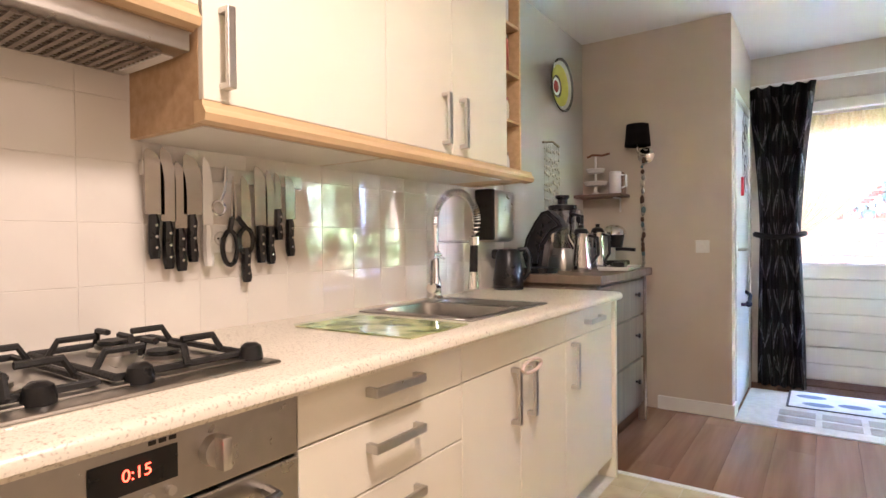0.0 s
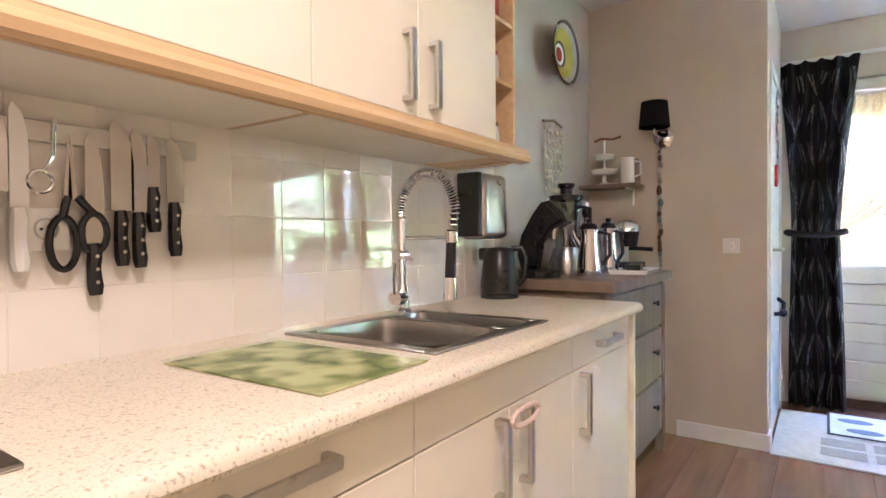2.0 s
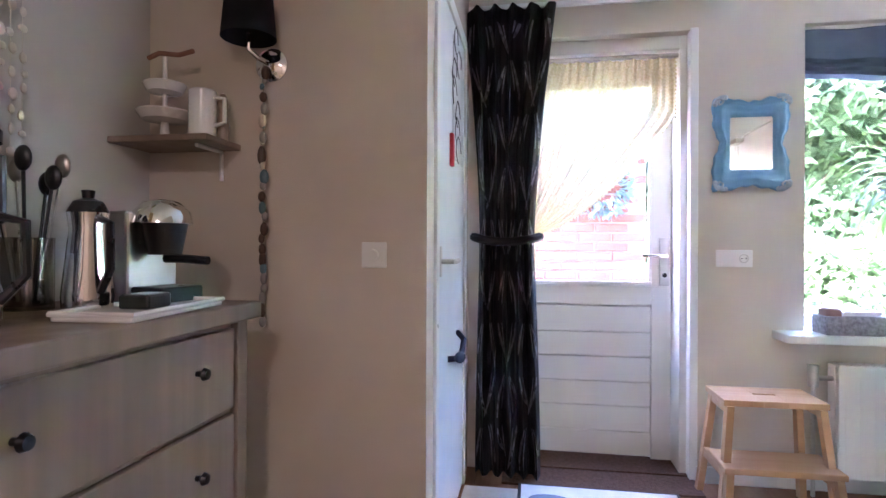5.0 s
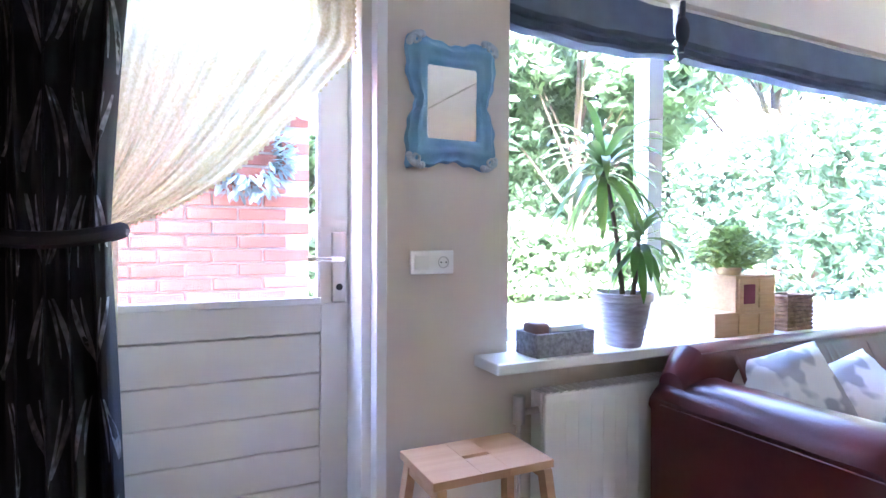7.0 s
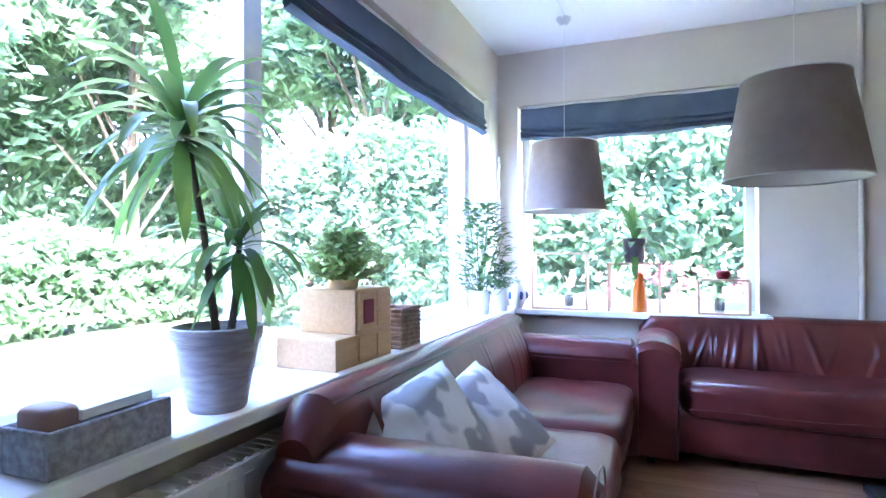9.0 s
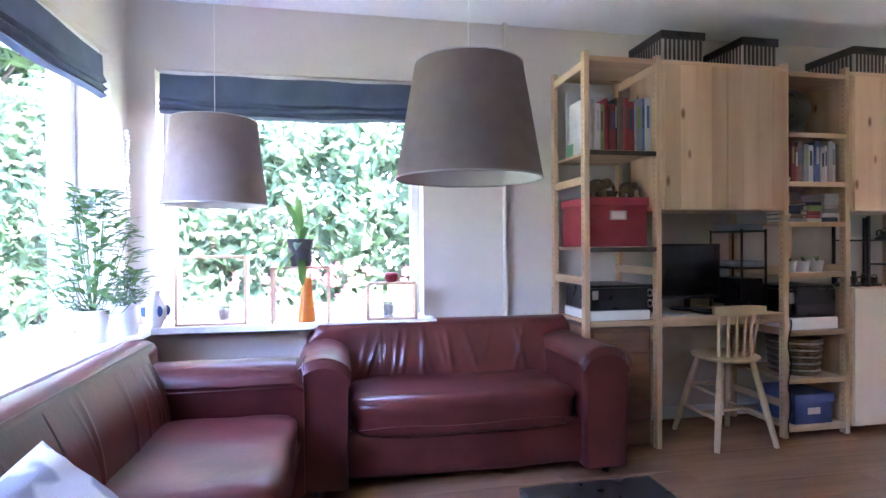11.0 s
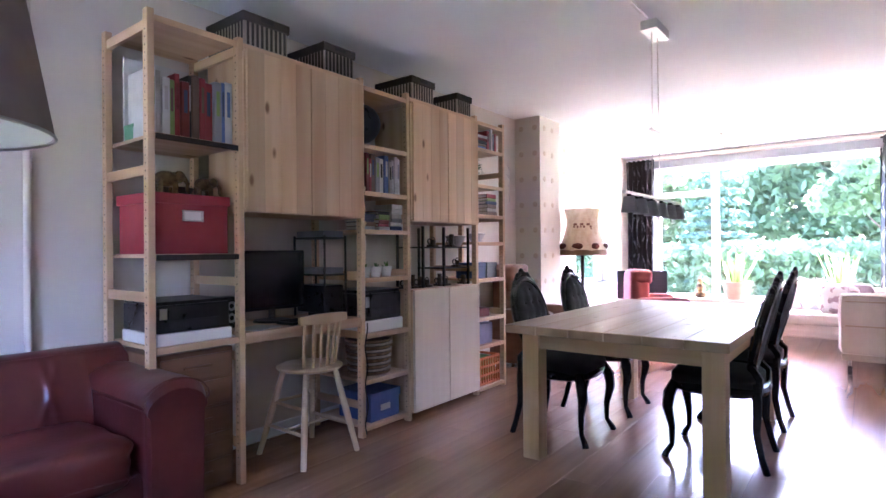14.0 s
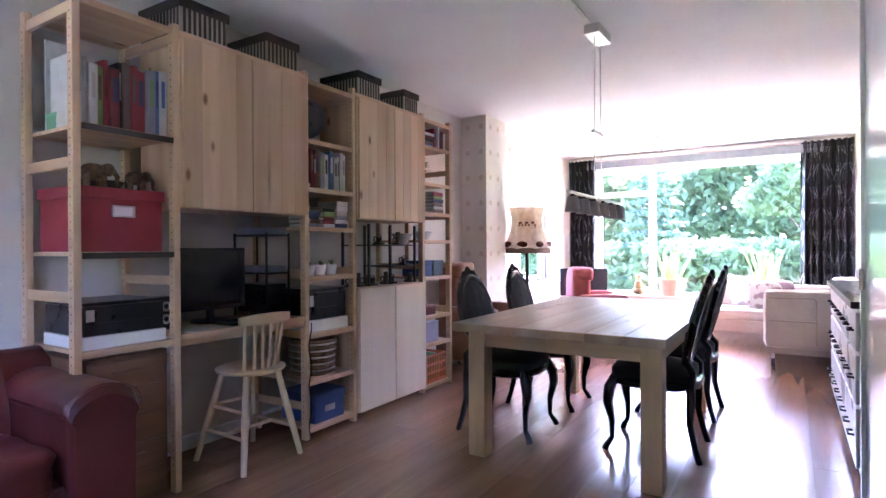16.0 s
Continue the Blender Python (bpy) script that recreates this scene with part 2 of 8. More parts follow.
WICKER = mat("brown_wicker", (0.30, 0.19, 0.11), (0.18, 0.10, 0.055), 0.7, scale=30)
WALLP = mat("cream_wallpaper", (0.68, 0.62, 0.54), (0.66, 0.60, 0.52), 0.85, scale=3)
MOTIF = mat("wallpaper_motif", (0.58, 0.49, 0.38), (0.54, 0.45, 0.34), 0.8, scale=40)
EMITRED = mat("red_digits", (0.5, 0.02, 0.01), emit=(1.0, 0.05, 0.02), emit_strength=0.05)


def plain(name, r, g, b, rough=0.6):
    return mat(name, (r, g, b), (r * 0.88, g * 0.88, b * 0.88), rough, scale=15)


# ---- mesh helpers ----


def bm_new():
    return bmesh.new()


def part(name, bm, material, parent=None, label="", smooth=False, kind=""):
    """Links a bmesh as one mesh object, under a thing or a part."""
    me = bpy.data.meshes.new(name)
    bmesh.ops.recalc_face_normals(bm, faces=bm.faces[:])
    bm.to_mesh(me)
    bm.free()
    for q in material if isinstance(material, (list, tuple)) else [material]:
        me.materials.append(q)
    if smooth:
        me.shade_smooth()
        me.set_sharp_from_angle(angle=radians(38))
    ob = new(name, me)
    if parent:
        ob.parent = parent
    if label:
        tagged(ob, label=label)
    if kind:
        tagged(ob, kind=kind)
    return ob


def thing(name, label, category, at=(0, 0, 0), rz=0.0, group=""):
    ob = new(name)
    ob.empty_display_size = 0.1
    ob.matrix_basis = pose(*at, 0, 0, rz)
    return tagged(ob, label=label, category=category, group=group)


def box(bm, x0, y0, z0, x1, y1, z1, bev=0.0, seg=2, m=None, mi=0):
    t = bmesh.new()
    bmesh.ops.create_cube(t, size=1)
    for v in t.verts:
        v.co = Vector(((v.co.x + 0.5) * (x1 - x0) + x0, (v.co.y + 0.5) * (y1 - y0) + y0, (v.co.z + 0.5) * (z1 - z0) + z0))
    if bev:
        bmesh.ops.bevel(t, geom=t.edges[:], offset=bev, segments=seg, affect="EDGES", profile=0.5)
    join(bm, t, m, mi)
    return bm


def join(bm, t, m=None, mi=0):
    """Adds the bmesh t to bm."""
    if m is not None:
        bmesh.ops.transform(t, matrix=m, verts=t.verts[:])
    base = [bm.verts.new(v.co) for v in t.verts]
    t.verts.index_update()
    for f in t.faces:
        nf = bm.faces.new([base[v.index] for v in f.verts])
        nf.material_index = mi
    t.free()


def cyl(bm, a, b, r0, r1=None, seg=16, caps=True):
    """A round bar or cone from a to b."""
    a, b = Vector(a), Vector(b)
    r1 = r0 if r1 is None else r1
    q = (b - a).to_track_quat("Z", "Y").to_matrix()
    rings = []
    for p, r in ((a, r0), (b, r1)):
        rings.append([bm.verts.new(p + q @ Vector((r * math.cos(2 * math.pi * i / seg), r * math.sin(2 * math.pi * i / seg), 0))) for i in range(seg)])
    for i in range(seg):
        bm.faces.new((rings[0][i], rings[0][(i + 1) % seg], rings[1][(i + 1) % seg], rings[1][i]))
    if caps:
        bm.faces.new(rings[0][::-1]), bm.faces.new(rings[1])
    return bm


def tube(bm, pts, radius, seg=8, closed=False):
    """A bent bar through points; radius may be a list."""
    pts = [Vector(p) for p in pts]
    n = len(pts)
    rs = radius if isinstance(radius, (list, tuple)) else [radius] * n
    rings, side = [], None
    for i, p in enumerate(pts):
        d = (pts[(i + 1) % n] - pts[i - 1]) if closed else pts[min(i + 1, n - 1)] - pts[max(i - 1, 0)]
        d = d.normalized() if d.length > 1e-9 else Vector((0, 0, 1))
        if side is None:
            side = d.orthogonal().normalized()
        side = (side - d * side.dot(d))
        side = side.normalized() if side.length > 1e-6 else d.orthogonal().normalized()
        up = d.cross(side)
        rings.append([bm.verts.new(p + (side * math.cos(2 * math.pi * k / seg) + up * math.sin(2 * math.pi * k / seg)) * rs[i]) for k in range(seg)])
    for i in range(n if closed else n - 1):
        a, b = rings[i], rings[(i + 1) % n]
        for k in range(seg):
            bm.faces.new((a[k], a[(k + 1) % seg], b[(k + 1) % seg], b[k]))
    if not closed:
        bm.faces.new(rings[0][::-1]), bm.faces.new(rings[-1])
    return bm


def lathe(bm, profile, at=(0, 0, 0), seg=24, sx=1.0, sy=1.0, m=None):
    """Turns a profile of (radius, height) about the upright axis."""
    at = Vector(at)
    rings = []
    for r, z in profile:
        if r < 1e-5:
            rings.append([bm.verts.new(at + Vector((0, 0, z)))])
        else:
            rings.append([bm.verts.new(at + Vector((sx * r * math.cos(2 * math.pi * i / seg), sy * r * math.sin(2 * math.pi * i / seg), z))) for i in range(seg)])
    for a, b in zip(rings, rings[1:]):
        for i in range(seg):
            j = (i + 1) % seg
            if len(a) == 1 and len(b) == 1:
                continue
            if len(a) == 1:
                bm.faces.new((a[0], b[j], b[i]))
            elif len(b) == 1:
                bm.faces.new((a[i], a[j], b[0]))
            else:
                bm.faces.new((a[i], a[j], b[j], b[i]))
    if m is not None:
        bmesh.ops.transform(bm, matrix=m, verts=bm.verts[:])
    return bm


def ball(bm, at, rx, ry=None, rz=None, u=14, v=8):
    ry, rz = ry or rx, rz or rx
    t = bmesh.new()
    bmesh.ops.create_uvsphere(t, u_segments=u, v_segments=v, radius=1)
    join(bm, t, Matrix.Translation(at) @ Matrix.Diagonal((rx, ry, rz, 1)))
    return bm


def sheet(bm, fn, nu, nv, thick=0.0):
    """A surface from fn(u, v); thick gives it a back."""
    g = [[bm.verts.new(fn(i / nu, j / nv)) for j in range(nv + 1)] for i in range(nu + 1)]
    faces = [bm.faces.new((g[i][j], g[i + 1][j], g[i + 1][j + 1], g[i][j + 1])) for i in range(nu) for j in range(nv)]
    if thick:
        bmesh.ops.recalc_face_normals(bm, faces=bm.faces[:])
        bmesh.ops.solidify(bm, geom=faces, thickness=thick)
    return bm


def pillow(bm, x0, y0, z0, x1, y1, z1, n=10, pinch=0.35, sag=0.0, seed=0):
    """A soft block with rounded edges and slight dents."""
    c = Vector(((x0 + x1) / 2, (y0 + y1) / 2, (z0 + z1) / 2))
    h = Vector(((x1 - x0) / 2, (y1 - y0) / 2, (z1 - z0) / 2))
    t = bmesh.new()
    bmesh.ops.create_cube(t, size=2)
    bmesh.ops.subdivide_edges(t, edges=t.edges[:], cuts=n, use_grid_fill=True)
    e = 1 / max(0.12, pinch)
    for v in t.verts:
        p = v.co
        k = (abs(p.x) ** (2 * e) + abs(p.y) ** (2 * e) + abs(p.z) ** (2 * e)) ** (-1 / (2 * e))
        q = p * k
        w = noise.noise(Vector((q.x * 2.1 + seed, q.y * 2.1, q.z * 2.1))) * 0.035
        q = q * (1 + w)
        v.co = Vector((c.x + q.x * h.x, c.y + q.y * h.y, c.z + q.z * h.z - sag * max(0, q.z) * (1 - min(1, (q.x ** 2 + q.y ** 2))) * h.z))
    join(bm, t)
    return bm


def wobble(u, n, amp, ph=0.0):
    return amp * math.sin(2 * math.pi * n * u + ph)


def structure(name, bm, material, label, category, smooth=False):
    return tagged(part(name, bm, material, smooth=smooth), label=label, category=category, kind="structure")

# ---- the large structure ----
XW, XE, YS, YN, H = -0.72, 5.16, -4.70, 5.305, 2.575
T = 0.30


def wall(name, bm_boxes, material, label):
    bm = bm_new()
    for b in bm_boxes:
        box(bm, *b)
    return structure(name, bm, material, label, "wall")


wall("wall_kitchen", [(XW - T, -0.35, -0.05, XW, 2.95, H)], GREY_WALL, "greige painted kitchen wall behind the tiles")
wall("wall_nook", [(XW - T, 2.95, -0.05, XW, 5.6, H)], GREY_WALL, "greige painted wall of the coffee corner")
wall("wall_north", [
    (XW, YN, -0.05, 0.36, YN + T, H), (0.36, YN, 2.19, 1.365, YN + T, H), (1.365, YN, -0.05, 1.845, YN + T, H),
    (1.845, YN, -0.05, 4.93, YN + T, 0.70), (1.845, YN, 2.19, 4.93, YN + T, H), (4.93, YN, -0.05, XE, YN + T, H)],
    WALL, "beige painted back wall with door and window")
wall("wall_east", [
    (XE, 5.16, -0.05, XE + T, YN + T, H), (XE, 3.63, -0.05, XE + T, 5.16, 0.70), (XE, 3.63, 2.19, XE + T, 5.16, H),
    (XE, -1.30, -0.05, XE + T, 3.63, H)], WALL, "pale painted side wall with a corner window")
wall("wall_east_papered", [
    (XE, -2.80, -0.05, XE + T, -1.30, H), (XE, -4.10, -0.05, XE + T, -2.80, 0.70), (XE, -4.10, 1.77, XE + T, -2.80, H),
    (XE, YS - T, -0.05, XE + T, -4.10, H)], WALLP, "cream papered side wall with a small window")
wall("wall_south", [
    (1.25, YS - T, -0.05, XE, YS, 0.44), (1.25, YS - T, 2.36, XE, YS, H), (4.72, YS - T, 0.44, XE, YS, 2.36),
    (1.25, YS - T, 0.44, 1.62, YS, 2.36)], WALLP, "pale wall with the wide front window")
wall("wall_partition", [(1.25, YS, -0.05, 1.45, 1.60, H)], WALL, "plain partition wall beside the living room")
wall("wall_closet", [(1.25, 1.60, -0.05, 1.45, 3.30, H), (1.45, 3.22, -0.05, 1.95, 3.30, H), (1.45, 1.60, -0.05, 1.95, 1.66, H),
                     (1.87, 1.66, 2.10, 1.95, 3.22, H), (1.87, 2.40, -0.05, 1.95, 2.48, 2.10)], WALL, "built-in closet block at the end of the partition")
wall("wall_kitchen_end", [(XW, -0.45, -0.05, 1.25, -0.35, H)], WALL, "plain wall closing the kitchen")
wall("wall_boiler_closet", [(XW, 4.18, -0.05, 0.254, 4.27, H), (0.184, 4.27, -0.05, 0.254, 4.34, H), (0.184, 5.10, -0.05, 0.254, YN, H),
                            (0.184, 4.34, 2.08, 0.254, 5.10, H)], TAUPE, "taupe painted closet walls in the corner")
wall("chimney_breast", [(4.86, -1.72, -0.05, XE, -1.26, H)], WALLP, "cream papered chimney breast")

bm = bm_new()
box(bm, XW - T, YS - T, H, XE + T, YN + T, H + 0.25)
structure("ceiling", bm, CEIL, "white plastered ceiling with faint panel joints", "ceiling")

# skirting boards
bm = bm_new()
box(bm, -0.20, 4.165, 0, 0.269, 4.18, 0.09, 0.004)
box(bm, 0.254, 4.18, 0, 0.269, 4.30, 0.09, 0.004)
box(bm, 1.365, 5.29, 0, 5.1, 5.305, 0.08, 0.004)
box(bm, 5.145, -1.2, 0, 5.16, 5.28, 0.08, 0.004)
structure("baseboard", bm, WHITE, "white painted skirting board", "baseboard")

# wallpaper motifs, in columns
bm = bm_new()
for cy in (-1.79, -2.02, -2.25, -2.48, -2.71):
    for k in range(9):
        cyl(bm, (XE - 0.0015, cy, 0.25 + k * 0.27), (XE - 0.004, cy, 0.25 + k * 0.27), 0.035, 0.03, 10)
for cx in (4.92, 5.08):
    for k in range(9):
        cyl(bm, (cx, -1.2585, 0.3 + k * 0.27), (cx, -1.256, 0.3 + k * 0.27), 0.03, 0.026, 10)
for cy in (-1.36, -1.54):
    for k in range(9):
        cyl(bm, (4.8585, cy, 0.3 + k * 0.27), (4.856, cy, 0.3 + k * 0.27), 0.03, 0.026, 10)
tagged(part("wallpaper_motifs", bm, MOTIF), label="small ochre motifs printed on the cream wallpaper", category="wallpaper", kind="stuff")

# floor: slab, laminate planks and kitchen tiles
bm = bm_new()
box(bm, XW - T, YS - T, -0.12, XE + T, YN + T, -0.012)
floor = structure("floor", bm, JOINT, "oak laminate floor with a tiled kitchen strip", "floor")

# ---- doors and windows ----


def pane(name, parent, x0, y0, z0, x1, y1, z1, material=None):
    bm = bm_new()
    box(bm, x0, y0, z0, x1, y1, z1)
    ob = part(name, bm, material or GLASS, parent)
    ob.visible_shadow = False
    return ob


# back door
bd = tagged(thing("door_1", "cream painted back door with a large glass pane and boarded foot", "door", (0.82, 5.5, 0)), kind="structure")
X0 = 0.82


def bdp(name, boxes, material=DOORW, label="", bev=0.003):
    bm = bm_new()
    for b in boxes:
        box(bm, b[0] - X0, b[1] - 5.5, b[2], b[3] - X0, b[4] - 5.5, b[5], bev)
    return part(name, bm, material, bd, label)


bdp("door_frame", [(0.362, 5.36, 0, 0.42, 5.56, 2.188), (1.302, 5.36, 0, 1.363, 5.56, 2.188), (0.42, 5.36, 2.12, 1.302, 5.56, 2.188)])
bdp("architrave", [(1.335, 5.298, 0, 1.372, 5.36, 2.2)], WHITE)
leaf = bdp("door_leaf", [(0.424, 5.515, 0.93, 0.53, 5.56, 2.115), (1.20, 5.515, 0.93, 1.298, 5.56, 2.115), (0.53, 5.515, 2.0, 1.20, 5.56, 2.115),
                         (0.424, 5.515, 0.02, 0.53, 5.56, 0.93), (1.20, 5.515, 0.02, 1.298, 5.56, 0.93), (0.53, 5.515, 0.83, 1.20, 5.56, 0.93)])
bdp("backing", [(0.53, 5.552, 0.02, 1.20, 5.559, 0.93)])
zs = [0.03, 0.156, 0.29, 0.42, 0.552, 0.683, 0.824]
for a, b in zip(zs, zs[1:]):
    bdp("board", [(0.53, 5.522, a + 0.0012, 1.20, 5.55, b - 0.0012)], DOORW, bev=0.006)
bdp("bead", [(0.53, 5.505, 0.93, 1.20, 5.525, 0.955), (0.53, 5.505, 1.985, 1.20, 5.525, 2.0), (1.185, 5.505, 0.955, 1.20, 5.525, 1.985)], WHITE)
pane("glass_pane", bd, 0.53 - X0, 0.034, 0.95, 1.20 - X0, 0.04, 2.0)
bdp("threshold", [(0.362, 5.33, 0, 1.363, 5.58, 0.018)], COIR, "dark worn threshold")
bm = bm_new()
box(bm, 1.237 - X0, -0.003, 0.935, 1.286 - X0, 0.015, 1.185, 0.004)
plate = part("handle_plate", bm, SATIN, bd, "brushed door plate")
bm = bm_new()
tube(bm, [(1.262 - X0, 0.01, 1.09), (1.262 - X0, -0.05, 1.09), (1.25 - X0, -0.055, 1.09), (1.14 - X0, -0.055, 1.092)], 0.009)
part("lever", bm, CHROME, plate, smooth=True)
bm = bm_new()
cyl(bm, (1.262 - X0, -0.008, 0.99), (1.262 - X0, 0.0, 0.99), 0.012)
part("keyhole", bm, BLACK, plate)
# roller rail over the door
bm = bm_new()
cyl(bm, (0.42 - X0, -0.11, 2.10), (1.30 - X0, -0.11, 2.10), 0.012)
part("net_rod", bm, SATIN, bd, smooth=True)

# boiler closet door
cd = tagged(thing("door_2", "white painted closet door hung with cards and a red tag", "door", (0.254, 4.72, 0)), kind="structure")
bm = bm_new()
for b in ((0, -0.42, 0, 0.012, -0.36, 2.13), (0, 0.36, 0, 0.012, 0.42, 2.13), (0, -0.36, 2.07, 0.012, 0.36, 2.13)):
    box(bm, *b, 0.003)
part("door_frame", bm, WHITE, cd)
bm = bm_new()
box(bm, -0.04, -0.355, 0.01, 0.004, 0.355, 2.065, 0.003)
part("door_leaf", bm, mat("cool_white_door", (0.74, 0.77, 0.80), (0.70, 0.74, 0.78), 0.35), cd)
bm = bm_new()
tube(bm, [(0.0, -0.30, 1.075), (0.05, -0.30, 1.075), (0.055, -0.28, 1.075), (0.055, -0.19, 1.077)], 0.009)
box(bm, 0.0, -0.325, 1.02, 0.008, -0.28, 1.13, 0.003)
part("door_handle", bm, SATIN, cd, smooth=True)
bm = bm_new()
box(bm, 0.004, -0.10, 1.45, 0.02, -0.065, 1.58, 0.004)
part("red_tag", bm, plain("red_plastic", 0.55, 0.03, 0.05), cd, "bright red plastic tag")
bm = bm_new()
tube(bm, [(0.004, -0.12, 0.69), (0.045, -0.10, 0.69), (0.045, 0.0, 0.70), (0.045, 0.06, 0.74), (0.01, 0.12, 0.76)], 0.012)
ball(bm, (0.05, -0.1, 0.695), 0.022, 0.05, 0.022)
part("cloth_hook", bm, plain("navy_cloth", 0.02, 0.03, 0.07), cd, "dark hook with a hanging cord", smooth=True)
random.seed(5)
for k in range(7):
    yy, zz = random.uniform(-0.05, 0.25), 1.55 + 0.075 * k
    bm = bm_new()
    tube(bm, [(0.009, yy + 0.09 * math.cos(a) * (0.5 + 0.5 * random.random()), zz + 0.06 * math.sin(a)) for a in [i * 0.9 for i in range(6)]], 0.0018, 5)
    part("drawn_branch", bm, plain("grey_ink", 0.10, 0.10, 0.11), cd)
bm = bm_new()
box(bm, 0.0045, -0.02, 1.5, 0.007, 0.28, 2.0)
part("poster", bm, plain("pale_paper", 0.66, 0.68, 0.70), cd, "pale paper with grey branch drawings")

# built-in closet doors beside the living room
for k, (a, b) in enumerate(((1.675, 2.395), (2.485, 3.215))):
    c = tagged(thing("door_%d" % (3 + k), "glossy white built-in closet door with a slim metal frame", "door", (1.95, (a + b) / 2, 0)), kind="structure")
    w = (b - a) / 2
    bm = bm_new()
    box(bm, -0.03, -w, 0.01, -0.004, w, 2.09, 0.003)
    part("door_leaf", bm, mat("gloss_white_door", (0.76, 0.77, 0.77), (0.74, 0.75, 0.75), 0.12, scale=3, bump=0.01), c)
    bm = bm_new()
    box(bm, -0.03, -w - 0.006, 0, 0.008, -w + 0.014, 2.10, 0.002)
    box(bm, -0.03, w - 0.014, 0, 0.008, w + 0.006, 2.10, 0.002)
    box(bm, -0.03, -w, 2.08, 0.008, w, 2.10, 0.002)
    part("door_frame", bm, SATIN, c)
    bm = bm_new()
    cyl(bm, (0.004, -w + 0.008, 1.03), (0.004, -w + 0.008, 1.1), 0.008)
    part("hinge", bm, CHROME, c)


def window(name, label, axis, at, a0, a1, z0, z1, mulls, transoms=(), depth=0.07):
    """A framed window in the plane axis = at; mulls are uprights (from, to) along the other axis, transoms are (from, to, z)."""
    w = tagged(thing(name, label, "window", (at, (a0 + a1) / 2, z0) if axis == "x" else ((a0 + a1) / 2, at, z0)), kind="structure")
    o = w.matrix_basis.translation

    def b(bm, u0, z_0, u1, z_1, d0=0.0, d1=depth, bev=0.004):
        if axis == "y":
            box(bm, u0 - o.x, d0, z_0 - o.z, u1 - o.x, d1, z_1 - o.z, bev)
        else:
            box(bm, d0, u0 - o.y, z_0 - o.z, d1, u1 - o.y, z_1 - o.z, bev)
    f = 0.055
    bm = bm_new()
    b(bm, a0, z0, a1, z0 + f), b(bm, a0, z1 - f, a1, z1), b(bm, a0, z0 + f, a0 + f, z1 - f), b(bm, a1 - f, z0 + f, a1, z1 - f)
    part("window_frame", bm, WHITE, w)
    edges = [a0 + f] + [e for mu in mulls for e in mu] + [a1 - f]
    for u0, u1 in mulls:
        bm = bm_new()
        b(bm, u0, z0 + f, u1, z1 - f, -0.01, depth + 0.01)
        part("mullion", bm, WHITE, w)
    for u0, u1, z in transoms:
        bm = bm_new()
        b(bm, u0, z - 0.04, u1, z + 0.04)
        part("transom", bm, WHITE, w)
    for u0, u1 in zip(edges[::2], edges[1::2]):
        bm = bm_new()
        b(bm, u0, z0 + f, u1, z1 - f, depth * 0.4, depth * 0.4 + 0.006, 0)
        g = part("glass_pane", bm, GLASS, w)
        g.visible_shadow = False
    return w


window("window_1", "wide white framed back window over the sill", "y", 5.47, 1.845, 4.93, 0.745, 2.19, [(2.69, 2.78)])
window("window_2", "white framed corner window in the side wall", "x", 5.33, 3.63, 5.16, 0.745, 2.19, [])
window("window_3", "small white framed side window", "x", 5.33, -4.10, -2.80, 0.70, 1.77, [])
window("window_4", "wide front window with a casement and top light", "y", -4.86, 1.62, 4.72, 0.44, 2.36, [(3.86, 3.95)], [(3.95, 4.67, 1.98)])

# window sills
for nm, b, lb in (("window_sill_north", (1.706, 5.139, 0.705, 4.99, 5.47, 0.745), "white stone window sill along the back window"),
                  ("window_sill_east", (4.99, 3.58, 0.705, 5.33, 5.305, 0.745), "white stone window sill of the corner window"),
                  ("window_sill_south", (1.5, -4.86, 0.42, 4.72, -4.50, 0.46), "pale wooden window sill of the front window"),
                  ("window_sill_small", (5.02, -4.15, 0.66, 5.33, -2.75, 0.70), "white sill of the small side window")):
    bm = bm_new()
    box(bm, *b, 0.006)
    structure(nm, bm, WHITE if "south" not in nm else CREAMF, lb, "window sill")

# pipe on the side wall
bm = bm_new()
cyl(bm, (5.135, 3.11, 0.05), (5.135, 3.11, H), 0.016)
structure("heating_pipe", bm, WALL, "painted heating pipe up the side wall", "pipe", True)

# roman blinds


def blind(label, axis, at, a0, a1, side):
    w = thing("roman_blind", label, "blind", (at, (a0 + a1) / 2, 2.19) if axis == "x" else ((a0 + a1) / 2, at, 2.19), group="roman blinds")
    L = (a1 - a0) / 2
    prof = [(0.0, -0.005), (0.03, -0.03), (0.034, -0.13), (0.05, -0.165), (0.03, -0.178), (0.055, -0.20), (0.033, -0.212), (0.052, -0.232), (0.02, -0.245), (0.012, -0.18), (0.01, -0.005)]

    def fn(u, v):
        i = v * (len(prof) - 1)
        k = min(int(i), len(prof) - 2)
        d, z = (prof[k][q] + (prof[k + 1][q] - prof[k][q]) * (i - k) for q in (0, 1))
        sag = -0.028 * math.sin(math.pi * u) * max(0, (-z - 0.1) / 0.15) + wobble(u, 3, 0.004, v * 5)
        s = (u * 2 - 1) * L
        return Vector((s, -side * d, z + sag)) if axis == "y" else Vector((-side * d, s, z + sag))
    part("cloth", sheet(bm_new(), fn, 40, len(prof) - 1), BLINDF, w, smooth=True)
    bm = bm_new()
    if axis == "y":
        box(bm, -L, -0.015, -0.03, L, 0.012, 0.0, 0.002)
    else:
        box(bm, -0.015, -L, -0.03, 0.012, L, 0.0, 0.002)
    part("headrail", bm, WHITE, w)
    return w


